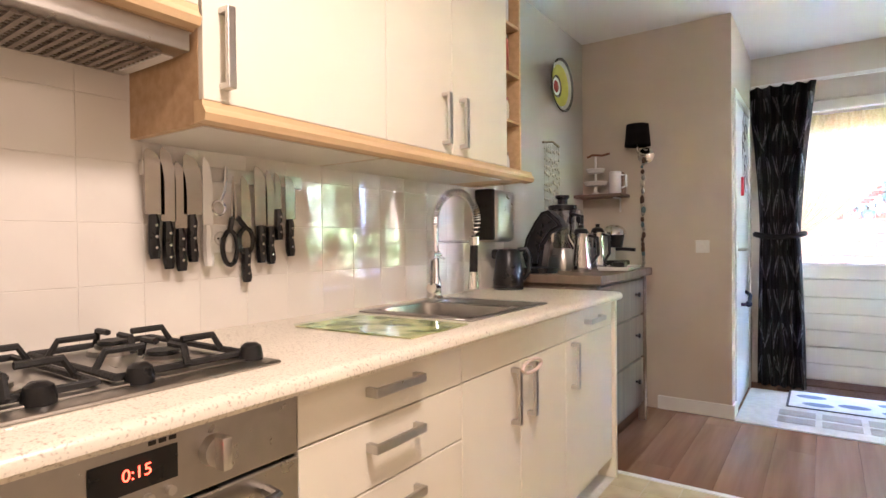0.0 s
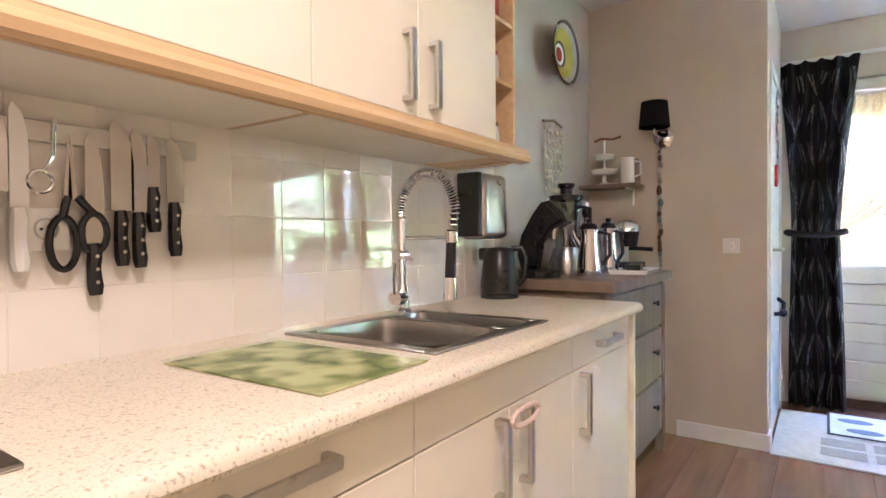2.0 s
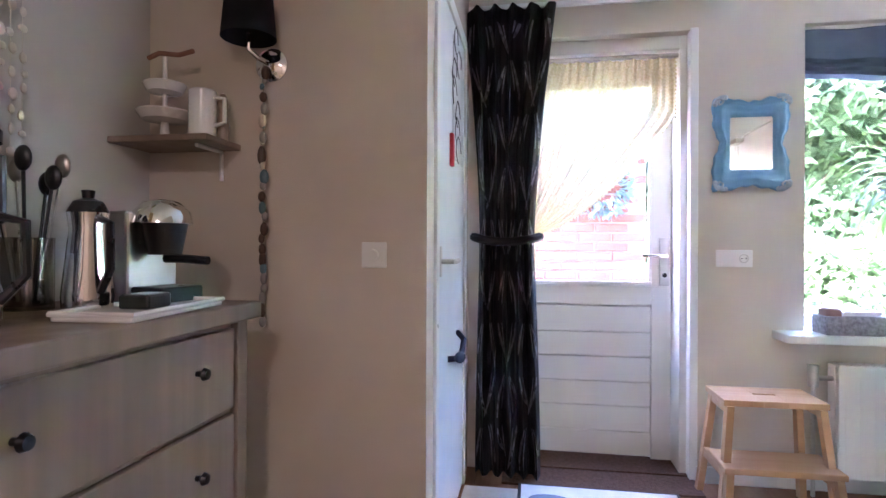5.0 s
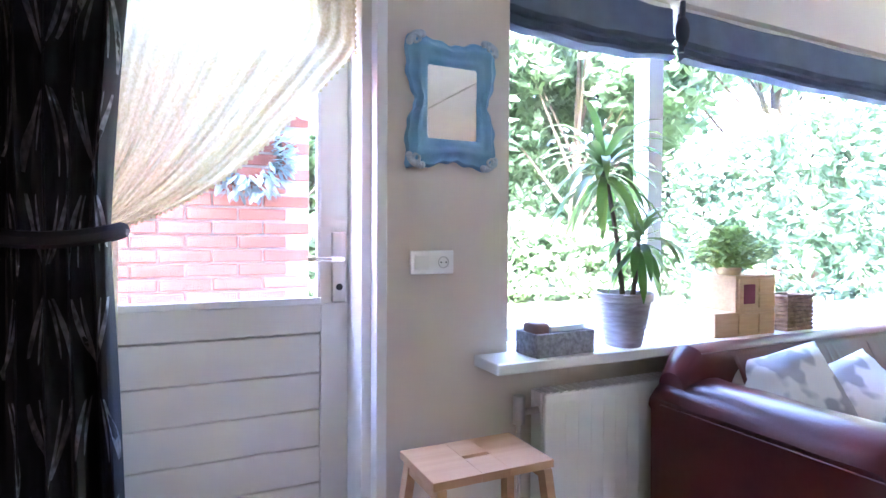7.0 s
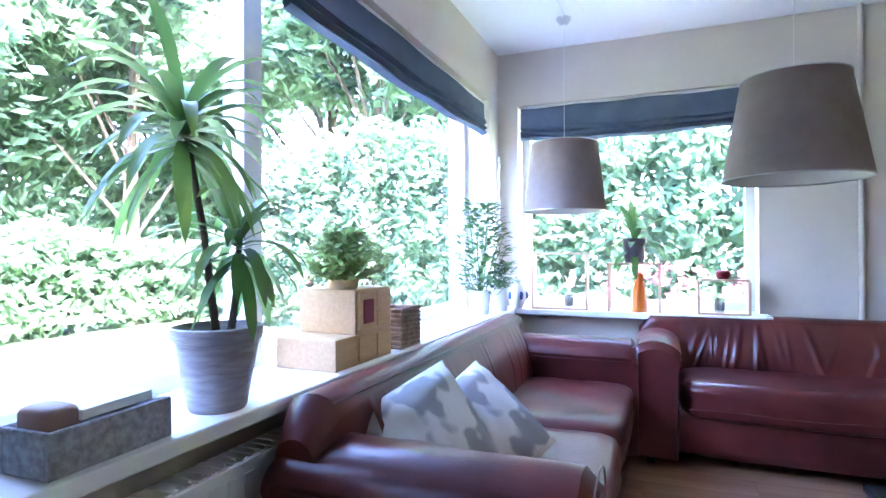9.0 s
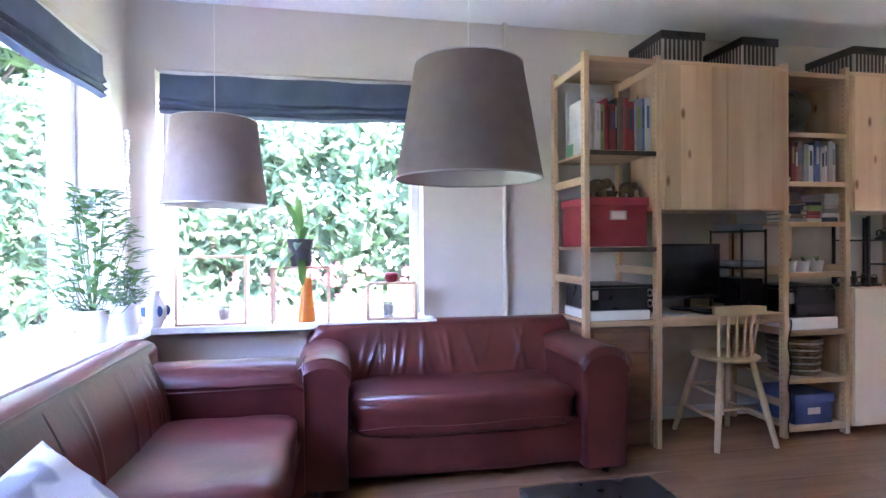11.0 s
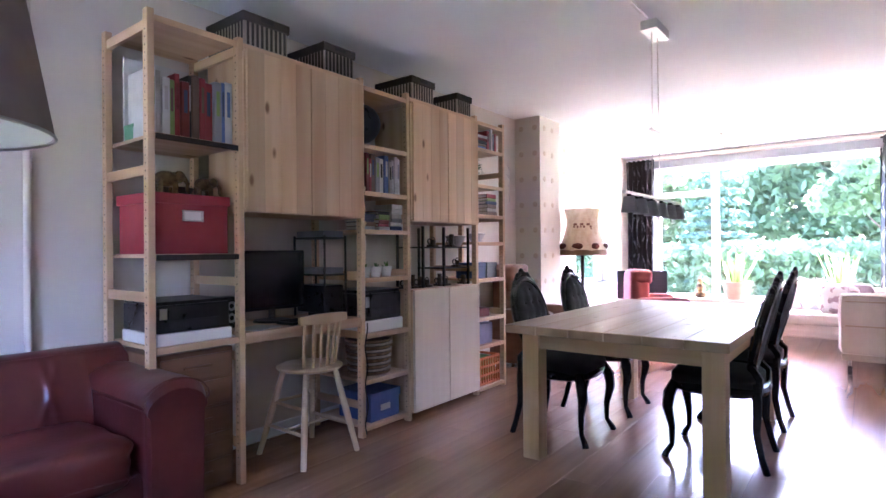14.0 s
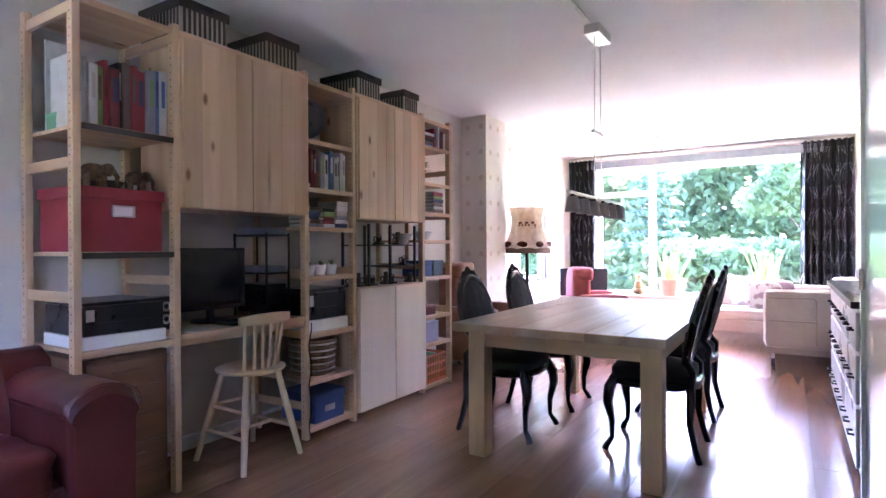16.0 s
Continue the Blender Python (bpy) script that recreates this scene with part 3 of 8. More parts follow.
blind("slate blue folded roman blind over the back window", "y", 5.36, 1.85, 2.69, 1)
blind("slate blue folded roman blind over the wide back pane", "y", 5.36, 2.74, 4.90, 1)
blind("slate blue folded roman blind over the corner window", "x", 5.21, 3.65, 5.14, 1)
bm = bm_new()
ball(bm, (2.715, 5.30, 2.06), 0.03, 0.03, 0.07)
tube(bm, [(2.715, 5.30, 2.19), (2.715, 5.30, 2.1), (2.71, 5.30, 1.97)], 0.012)
tagged(part("blind_cord", bm, plain("dark_cord", 0.04, 0.045, 0.06), smooth=True), label="dark bunched blind cords between the two blinds", category="cord")

# radiator
rad = thing("radiator", "white ribbed panel radiator under the back window", "radiator", (2.65, 5.23, 0.1))
bm = bm_new()
box(bm, -0.72, -0.048, 0, 0.72, -0.03, 0.505, 0.006)
front = part("front_panel", bm, WHITE, rad)
for k in range(24):
    x = -0.69 + k * 0.0594
    part("rib", box(bm_new(), x, -0.0488, 0.03, x + 0.036, -0.047, 0.47, 0.0006), WHITE, front)
bm = bm_new()
box(bm, -0.72, -0.02, 0, 0.72, 0.045, 0.505, 0.004)
part("rear_panel", bm, WHITE, rad)
bm = bm_new()
for k in range(40):
    x = -0.71 + k * 0.0364
    box(bm, x, -0.044, 0.496, x + 0.02, 0.04, 0.508)
part("top_grille", bm, WHITE, rad)
bm = bm_new()
cyl(bm, (-0.78, 0, 0.44), (-0.72, 0, 0.44), 0.012), cyl(bm, (-0.80, 0, 0.40), (-0.80, 0, 0.50), 0.022), cyl(bm, (-0.80, 0, -0.1), (-0.80, 0, 0.40), 0.009)
part("valve", bm, SATIN, rad, "metal radiator valve and pipe", smooth=True)


# ---- living room: large things ----


def seam(bm, pts, r=0.0025):
    tube(bm, pts, r, 5)


def leather_sofa(label, at, rz, length, depth, seats, top=0.745, reach=0.04):
    """Back along +y, seat opening to -y; length along x."""
    s = thing("sofa", label, "sofa", at, rz, group="leather sofas")
    L, D = length / 2, depth
    aw = 0.25
    bm = pillow(bm_new(), -L + 0.03, -D + 0.06, 0.05, L - 0.03, -0.02, 0.30, 8, 0.18)
    part("base", bm, LEATHER, s, smooth=True)
    for sx in (-1, 1):
        x0, x1 = sorted((sx * L, sx * (L - aw)))
        bm = bm_new()
        t = bmesh.new()
        n = 22
        prof = [(x0 + 0.012, 0.05), (x1 - 0.012, 0.05), (x1 - 0.006, 0.55)]
        prof += [((x0 + x1) / 2 + (aw / 2 + 0.008) * math.cos(a), 0.57 + 0.09 * math.sin(a)) for a in [math.pi * k / 10 for k in range(11)]] + [(x0 + 0.006, 0.55)]
        rings = []
        for i in range(n + 1):
            y = -D + (D - reach) * i / n
            e = min(1, i / 1.5, (n - i) / 1.5)
            sc = 0.93 + 0.07 * math.sqrt(max(0, 1 - (1 - e) ** 2))
            rings.append([t.verts.new(((px - (x0 + x1) / 2) * sc + (x0 + x1) / 2, y, 0.05 + (pz - 0.05) * sc + 0.006 * noise.noise(Vector((px * 9, y * 7, pz * 9))))) for px, pz in prof])
        for a, b in zip(rings, rings[1:]):
            for k in range(len(prof)):
                j = (k + 1) % len(prof)
                t.faces.new((a[k], a[j], b[j], b[k]))
        t.faces.new(rings[0]), t.faces.new(rings[-1][::-1])
        join(bm, t)
        arm = part("armrest", bm, LEATHER, s, smooth=True)
        bm = bm_new()
        seam(bm, [(x0 - 0.004, -D + 0.01 + k * (D - 0.07) / 10, 0.55) for k in range(11)])
        seam(bm, [(px, -D + 0.002, pz) for px, pz in prof[2:-1]])
        part("piping", bm, LEATHER, arm, smooth=True)
    w = (length - 2 * aw) / seats
    rs = random.Random(int(length * 100))
    for k in range(seats):
        xa = -L + aw + k * w
        bm = pillow(bm_new(), xa + 0.004, -D + 0.015, 0.25, xa + w - 0.004, -0.19, 0.455, 10, 0.28, 0.12, k)
        cushion = part("seat_cushion", bm, LEATHER, s, smooth=True)
        bm = bm_new()
        seam(bm, [(xa + 0.04 + q * (w - 0.08) / 10, -D + 0.013, 0.315 + 0.006 * math.sin(q)) for q in range(11)], 0.003)
        part("piping", bm, LEATHER, cushion, smooth=True)
        folds = [(rs.random(), rs.uniform(-0.12, 0.12), rs.uniform(0.006, 0.014), rs.uniform(0.35, 1.0)) for _ in range(17 if seats == 1 else 7)]
        amp = -0.014 if seats == 1 else -0.007
        bm = bm_new()
        t = bmesh.new()
        bmesh.ops.create_grid(t, x_segments=130, y_segments=18, size=0.5)
        for v in t.verts:
            u, q = v.co.x + 0.5, v.co.y + 0.5
            crease = amp * sum(g * math.exp(-((u - c - sl * q) / wd) ** 2) for c, sl, wd, g in folds) * math.sin(math.pi * min(1, max(0, q))) ** 0.7
            v.co = Vector((xa + 0.006 + u * (w - 0.012), -0.265 + 0.10 * q - 0.025 * math.sin(math.pi * q) + crease, 0.38 + (top - 0.415) * q))
        join(bm, t)
        part("back_cushion", bm, LEATHER, s, smooth=True)
    # rolled back, rounded at its two ends
    ring = [(0.0, 0.06), (-0.17, 0.06), (-0.165, top - 0.12)] + [(-0.085 - 0.085 * math.cos(q), top - 0.055 + 0.055 * math.sin(q)) for q in [math.pi * j / 9 for j in range(10)]] + [(0.0, top - 0.17)]
    bm = bm_new()
    rows = []
    for i in range(25):
        f = i / 24 * 2 - 1
        e = max(0.0, (abs(f) - 0.93) / 0.07)
        sc = math.sqrt(max(0.0, 1 - 0.55 * e ** 2.2))
        rows.append([bm.verts.new((f * (L - 0.02), -0.10 + (py + 0.10) * sc, 0.06 + (pz - 0.06) * (0.6 + 0.4 * sc) + 0.004 * noise.noise(Vector((f * 7, py * 8, pz * 8))))) for py, pz in ring])
    for ra, rb_ in zip(rows, rows[1:]):
        for i in range(len(ring)):
            j = (i + 1) % len(ring)
            bm.faces.new((ra[i], rb_[i], rb_[j], ra[j]))
    bm.faces.new(rows[0][::-1]), bm.faces.new(rows[-1])
    bmesh.ops.recalc_face_normals(bm, faces=bm.faces[:])
    back = part("backrest", bm, LEATHER, s, smooth=True)
    bm = bm_new()
    seam(bm, [(-L + 0.10 + k * (length - 0.20) / 12, -0.150, top - 0.018) for k in range(13)])
    part("piping", bm, LEATHER, back)
    for sx in (-1, 1):
        for yy in (-D + 0.08, -0.1):
            bm = bm_new()
            cyl(bm, (sx * (L - 0.1), yy, 0), (sx * (L - 0.1), yy, 0.06), 0.022, 0.03)
            part("foot", bm, BLACK, s)
    return s


leather_sofa("burgundy leather sofa with rolled arms under the back window", (3.475, 5.125, 0), 0, 2.22, 0.815, 2, 0.765, 0.0)
leather_sofa("burgundy leather sofa with creased back against the side wall", (5.13, 3.52, 0), -90, 1.66, 0.76, 1)

# pendant lamps


def pendant(label, x, y, zb, zt, rb, rt):
    p = thing("pendant_lamp", label, "lamp", (x, y, zb), group="pendant lamps")
    h = zt - zb
    bm = lathe(bm_new(), [(rb, 0), (rt, h)], seg=48)
    bmesh.ops.solidify(bm, geom=bm.faces[:], thickness=0.002)
    shade = part("shade", bm, LAMPF, p, smooth=True)
    bm = lathe(bm_new(), [(rb - 0.004, 0.002), (rt - 0.004, h - 0.002)], seg=48)
    part("lining", bm, LAMPIN, shade, "white inner lining", smooth=True)
    bm = bm_new()
    for r, z in ((rb, 0.0), (rt, h)):
        part("wire_ring", tube(bm_new(), [(r * math.cos(a), r * math.sin(a), z) for a in [2 * math.pi * i / 40 for i in range(40)]], 0.003, 5, True), SATIN, p)
    for a in (0, 2.09, 4.19):
        cyl(bm, (0, 0, h - 0.03), (rt * math.cos(a), rt * math.sin(a), h - 0.005), 0.003, seg=6)
    part("spider", bm, SATIN, p)
    bm = bm_new()
    cyl(bm, (0, 0, h - 0.12), (0, 0, h), 0.02), ball(bm, (0, 0, h - 0.16), 0.04)
    part("bulb_holder", bm, PORC, p, smooth=True)
    bm = bm_new()
    cyl(bm, (0, 0, h), (0, 0, H - zb), 0.0018, seg=6)
    part("cord", bm, WHITE, p)
    bm = lathe(bm_new(), [(0.0, H - zb - 0.05), (0.02, H - zb - 0.048), (0.045, H - zb - 0.012), (0.045, H - zb)])
    part("ceiling_rose", bm, WHITE, p, smooth=True)


pendant("tapered taupe cloth pendant lamp above the corner sofa", 4.68, 4.745, 1.385, 1.80, 0.247, 0.20)
pendant("tapered taupe cloth pendant lamp hanging over the sitting area", 3.33, 3.785, 1.37, 1.695, 0.211, 0.155)
bm = bm_new()
box(bm, 4.15, 4.735, H - 0.012, 4.66, 4.755, H, 0.003)
tagged(part("cable_duct", bm, WHITE), label="thin white cable duct on the ceiling", category="cable duct")

# dining table
tb = thing("dining_table", "heavy pine dining table with square legs", "table", (3.18, 0.36, 0))
for k in range(6):
    bm = bm_new()
    x = -0.56 + k * 1.12 / 6
    box(bm, x + 0.0006, -0.95, 0.715, x + 1.12 / 6 - 0.0006, 0.95, 0.76, 0.003, 1)
    part("plank", bm, TABLEW, tb)
for sx in (-1, 1):
    for sy in (-1, 1):
        bm = bm_new()
        cx, cy = sx * 0.47, sy * 0.78
        box(bm, cx - 0.05, cy - 0.05, 0, cx + 0.05, cy + 0.05, 0.715, 0.004)
        part("leg", bm, PINE, tb)
for s in (-1, 1):
    part("side_apron", box(bm_new(), s * 0.49 - 0.012, -0.73, 0.62, s * 0.49 + 0.012, 0.73, 0.715, 0.002), PINE_Y, tb)
    part("end_apron", box(bm_new(), -0.42, s * 0.80 - 0.012, 0.62, 0.42, s * 0.80 + 0.012, 0.715, 0.002), PINE_X, tb)

# baroque dining chairs
LACQ = mat("black_lacquer", (0.012, 0.011, 0.012), (0.02, 0.018, 0.02), 0.16, scale=10, bump=0.05)
VELVET = mat("black_velvet", (0.008, 0.008, 0.009), (0.014, 0.013, 0.014), 0.8, scale=25, bump=0.2)


def oval(a, w, h):
    """Outline of the shield-shaped back, narrower at its foot."""
    k = 1 - 0.16 * max(0, -math.sin(a))
    return w * math.cos(a) * k, h * math.sin(a)


ch = thing("dining_chair", "black lacquered baroque dining chair with a tufted back", "chair", (3.72, 0.64, 0), -90, "chairs round the table")
# faces -y in its own space before turning; back at +y
for sx in (-1, 1):
    bm = bm_new()
    x = sx * 0.205
    tube(bm, [(x * 0.93, -0.20, 0.42), (x * 1.06, -0.225, 0.36), (x * 1.08, -0.235, 0.28), (x * 0.99, -0.215, 0.17), (x * 0.98, -0.215, 0.07), (x * 1.06, -0.245, 0.02), (x * 1.08, -0.25, 0.0)],
         [0.028, 0.034, 0.029, 0.019, 0.014, 0.018, 0.020], 10)
    part("front_leg", bm, LACQ, ch, smooth=True)
    bm = bm_new()
    tube(bm, [(x * 0.86, 0.20, 0.46), (x * 0.88, 0.205, 0.34), (x * 0.93, 0.20, 0.2), (x, 0.225, 0.08), (x * 1.02, 0.25, 0.0)], [0.024, 0.025, 0.02, 0.017, 0.018], 10)
    part("rear_leg", bm, LACQ, ch, smooth=True)
bm = bm_new()
tube(bm, [(0.235 * math.copysign(abs(math.cos(a)) ** 0.7, math.cos(a)), 0.225 * math.copysign(abs(math.sin(a)) ** 0.7, math.sin(a)), 0.405) for a in [2 * math.pi * i / 36 for i in range(36)]], 0.028, 8, True)
part("seat_frame", bm, LACQ, ch, smooth=True)
part("seat", pillow(bm_new(), -0.235, -0.235, 0.38, 0.235, 0.215, 0.50, 9, 0.45, -0.15), VELVET, ch, smooth=True)
tilt = Matrix.Translation((0, 0.222, 0.735)) @ Matrix.Rotation(radians(-14.5), 4, "X")
bm = bm_new()
tube(bm, [tilt @ Vector((*[oval(a, 0.20, 0.245)[0]], 0, oval(a, 0.20, 0.245)[1])) for a in [2 * math.pi * i / 40 for i in range(40)]], 0.024, 8, True)
part("back_frame", bm, LACQ, ch, smooth=True)
bm = bm_new()
t = bmesh.new()
g = {}
for i in range(25):
    for j in range(25):
        u, v = i / 12 - 1, j / 12 - 1
        r = max(abs(u), abs(v))
        a = math.atan2(v, u)
        ox, oz = oval(a, 0.19, 0.235)
        dent = sum(0.013 * math.exp(-(((ox * r - bx) ** 2 + (oz * r - bz) ** 2) / 0.0009)) for bx in (-0.09, 0, 0.09) for bz in (-0.12, -0.02, 0.08, 0.17))
        g[i, j] = t.verts.new(tilt @ Vector((ox * r, -0.045 * math.sqrt(max(0, 1 - r ** 4)) + dent * (1 - r ** 4), oz * r)))
for i in range(24):
    for j in range(24):
        t.faces.new((g[i, j], g[i + 1, j], g[i + 1, j + 1], g[i, j + 1]))
join(bm, t)
pad = part("backrest", bm, VELVET, ch, smooth=True)
bm = sheet(bm_new(), lambda u, v: tilt @ Vector((oval(2 * math.pi * u, 0.19, 0.245)[0] * v, 0.012 + 0.012 * (1 - v * v), oval(2 * math.pi * u, 0.19, 0.245)[1] * v)), 32, 5)
part("back_panel", bm, VELVET, ch, smooth=True)
for bx in (-0.09, 0, 0.09):
    for bz in (-0.12, -0.02, 0.08, 0.17):
        if abs(bx) > 0.05 and bz > 0.1:
            continue
        bm = bm_new()
        p = tilt @ Vector((bx, -0.034, bz))
        ball(bm, p, 0.008, 0.006, 0.008, 8, 5)
        part("button", bm, VELVET, pad)
bm = bm_new()
for k in range(-6, 7):
    x = k * 0.022
    z = 0.25 + 0.035 * math.cos(k * 0.26) - 0.0012 * k * k
    p = tilt @ Vector((x, 0, z))
    ball(bm, p, 0.016 + 0.004 * (k % 2), 0.018, 0.018 + 0.01 * ((k + 6) % 3 == 0), 8, 6)
p = tilt @ Vector((0, 0, 0.298))
ball(bm, p, 0.026, 0.016, 0.024)
part("crest", bm, LACQ, ch, "carved scroll crest", smooth=True)
for sx in (-1, 1):
    bm = tube(bm_new(), [(sx * 0.17, 0.21, 0.40), (sx * 0.165, 0.215, 0.48), tilt @ Vector((sx * 0.135, 0, -0.205))], [0.022, 0.02, 0.018], 8)
    part("back_stile", bm, LACQ, ch, smooth=True)
copy_thing(ch, pose(3.72, -0.09, 0, 0, 0, -88))
copy_thing(ch, pose(2.82, 0.475, 0, 0, 0, 91))
copy_thing(ch, pose(2.825, -0.36, 0, 0, 0, 89))

# ---- kitchen ----
XF = -0.108  # plane of the fronts


def handle(parent, x, a, b, z, axis):
    """A flat bow handle from a to b along y or z."""
    bm = bm_new()
    if axis == "y":
        box(bm, x + 0.024, a, z - 0.011, x + 0.036, b, z + 0.011, 0.003)
        for e in (a, b - 0.014):
            box(bm, x, e, z - 0.011, x + 0.026, e + 0.014, z + 0.011, 0.002)
    else:
        box(bm, x + 0.024, z - 0.011, a, x + 0.036, z + 0.011, b, 0.003)
        for e in (a, b - 0.014):
            box(bm, x, z - 0.011, e, x + 0.026, z + 0.011, e + 0.014, 0.002)
    return part("handle", bm, SATIN, parent, "satin metal bow handle")


def base_unit(label, y0, y1, fronts):
    """fronts: (y0, y1, z0, z1, handle axis, from, to, at)"""
    c = thing("base_cabinet", label, "cabinet", (XF, (y0 + y1) / 2, 0), group="kitchen base cabinets")
    m = (y0 + y1) / 2
    part("body", box(bm_new(), -0.60, y0 - m + 0.001, 0.12, -0.02, y1 - m - 0.001, 0.70), CARC, c)
    part("plinth", box(bm_new(), -0.58, y0 - m, 0, -0.07, y1 - m, 0.12), FRONT, c)
    for a, b, z0, z1, ax, h0, h1, hp in fronts:
        d = part("drawer_front" if ax == "y" else "door", box(bm_new(), -0.02, a - m + 0.0015, z0, 0.0, b - m - 0.0015, z1, 0.0025), FRONT, c)
        if ax == "y":
            handle(d, 0.0, h0 - m, h1 - m, hp, "y")
        elif ax == "z":
            handle(d, 0.0, h0, h1, hp - m, "z")
    return c


base_unit("cream kitchen drawer unit with three bow handles", 0.972, 1.563, [
    (0.972, 1.563, 0.749, 0.862, "y", 1.165, 1.35, 0.815), (0.972, 1.563, 0.593, 0.745, "y", 1.165, 1.35, 0.69),
    (0.972, 1.563, 0.36, 0.589, "y", 1.165, 1.35, 0.535), (0.972, 1.563, 0.10, 0.356, "y", 1.165, 1.35, 0.29)])
base_unit("cream kitchen sink cabinet with double doors", 1.563, 2.327, [
    (1.563, 2.327, 0.75, 0.862, "", 0, 0, 0), (1.563, 1.93, 0.10, 0.746, "z", 0.55, 0.735, 1.868), (1.93, 2.327, 0.10, 0.746, "z", 0.55, 0.735, 1.987)])
base_unit("cream kitchen cabinet with a drawer above a door", 2.327, 2.90, [
    (2.327, 2.90, 0.75, 0.862, "y", 2.53, 2.72, 0.802), (2.327, 2.90, 0.10, 0.746, "z", 0.55, 0.735, 2.39)])
base_unit("cream kitchen corner cabinet beside the oven", -0.34, 0.372, [(-0.34, 0.372, 0.10, 0.862, "z", 0.6, 0.78, 0.3)])
bm = box(bm_new(), -0.68, 2.902, 0, -0.09, 2.925, 0.862, 0.002)
tagged(part("end_panel", bm, FRONT), label="cream end panel closing the kitchen row", category="panel")

# child-lock ring on the sink doors
bm = bm_new()
tube(bm, [(XF + 0.045, 1.868 + 0.06 + 0.07 * math.cos(a), 0.735 + 0.02 * math.sin(a)) for a in [2 * math.pi * i / 18 for i in range(18)]], 0.006, 6, True)
tagged(part("child_lock", bm, plain("pale_pink_plastic", 0.70, 0.56, 0.50), smooth=True), label="pale plastic child lock round the cabinet handles", category="child lock")

# oven
ov = thing("oven", "built-in stainless steel oven with a red digital clock", "oven", (XF, 0.672, 0))
part("body", box(bm_new(), -0.56, -0.298, 0.12, -0.02, 0.298, 0.86), BLACKM, ov)
part("control_panel", box(bm_new(), -0.02, -0.297, 0.745, 0.004, 0.297, 0.862, 0.003), STEEL, ov)
d = part("oven_door", box(bm_new(), -0.02, -0.297, 0.20, 0.006, 0.297, 0.739, 0.004), STEEL, ov)
part("door_window", box(bm_new(), 0.006, -0.21, 0.27, 0.009, 0.21, 0.62, 0.001), BLACK, d)
bm = tube(bm_new(), [(0.006, -0.22, 0.70), (0.045, -0.215, 0.70), (0.05, -0.2, 0.70), (0.05, 0.2, 0.70), (0.045, 0.215, 0.70), (0.006, 0.22, 0.70)], 0.011, 8)
part("door_handle", bm, STEEL, d, smooth=True)
part("display", box(bm_new(), 0.004, -0.075, 0.785, 0.006, 0.055, 0.838), BLACK, ov)
for k in range(4):
    bm = cyl(bm_new(), (0.004, -0.06 + k * 0.034, 0.768), (0.014, -0.06 + k * 0.034, 0.768), 0.007)
    part("button", bm, SATIN, ov)
for yy in (0.118, -0.2):
    bm = cyl(bm_new(), (0.004, yy, 0.807), (0.022, yy, 0.807), 0.027, 0.025, 24)
    box(bm, 0.02, yy - 0.009, 0.780, 0.045, yy + 0.009, 0.834, 0.003)
    part("knob", bm, SATIN, ov, smooth=True)
for k in range(3):
    part("lettering", box(bm_new(), 0.004, 0.01 + k * 0.016, 0.845, 0.0048, 0.022 + k * 0.016, 0.852), BLACK, ov)


def text(body, size, m, material, parent, name="digits"):
    cu = bpy.data.curves.new(name, "FONT")
    cu.body, cu.size, cu.extrude = body, size, 0.0004
    tmp = bpy.data.objects.new(name, cu)
    scene.collection.objects.link(tmp)
    dg = bpy.context.evaluated_depsgraph_get()
    me = bpy.data.meshes.new_from_object(tmp.evaluated_get(dg))
    bpy.data.objects.remove(tmp)
    me.materials.clear()
    me.materials.append(material)
    ob = new(name, me)
    ob.parent = parent
    ob.matrix_basis = m
    return ob


text("0:15", 0.026, pose(0.0068, -0.03, 0.804, 90, 0, 90), EMITRED, ov)

# worktop, in pieces round the sink
ct = thing("worktop", "speckled cream laminate worktop with a rounded edge", "worktop", (0, 0, 0))
SY0, SY1, SX0, SX1 = 1.715, 2.235, -0.60, -0.16


def worktop_run(y0, y1):
    prof = [(-0.72, 0.865), (-0.075, 0.865), (-0.060, 0.869), (-0.054, 0.878), (-0.055, 0.889), (-0.063, 0.899), (-0.078, 0.903), (-0.72, 0.903)]
    t = bmesh.new()
    a = [t.verts.new((x, y0, z)) for x, z in prof]
    b = [t.verts.new((x, y1, z)) for x, z in prof]
    for i in range(len(prof)):
        j = (i + 1) % len(prof)
        t.faces.new((a[i], a[j], b[j], b[i]))
    t.faces.new(a), t.faces.new(b[::-1])
    return t


bm = bm_new()
join(bm, worktop_run(-0.35, SY0)), join(bm, worktop_run(SY1, 2.90))
box(bm, -0.72, SY0, 0.865, SX0, SY1, 0.903)
prof2 = worktop_run(SY0, SY1)
for v in prof2.verts:
    if v.co.x < -0.5:
        v.co.x = SX1
join(bm, prof2)
part("top", bm, COUNTER, ct, smooth=True)

# sink
sk = thing("sink", "stainless steel sink with a large and a half bowl", "sink", (-0.385, 1.975, 0.903))


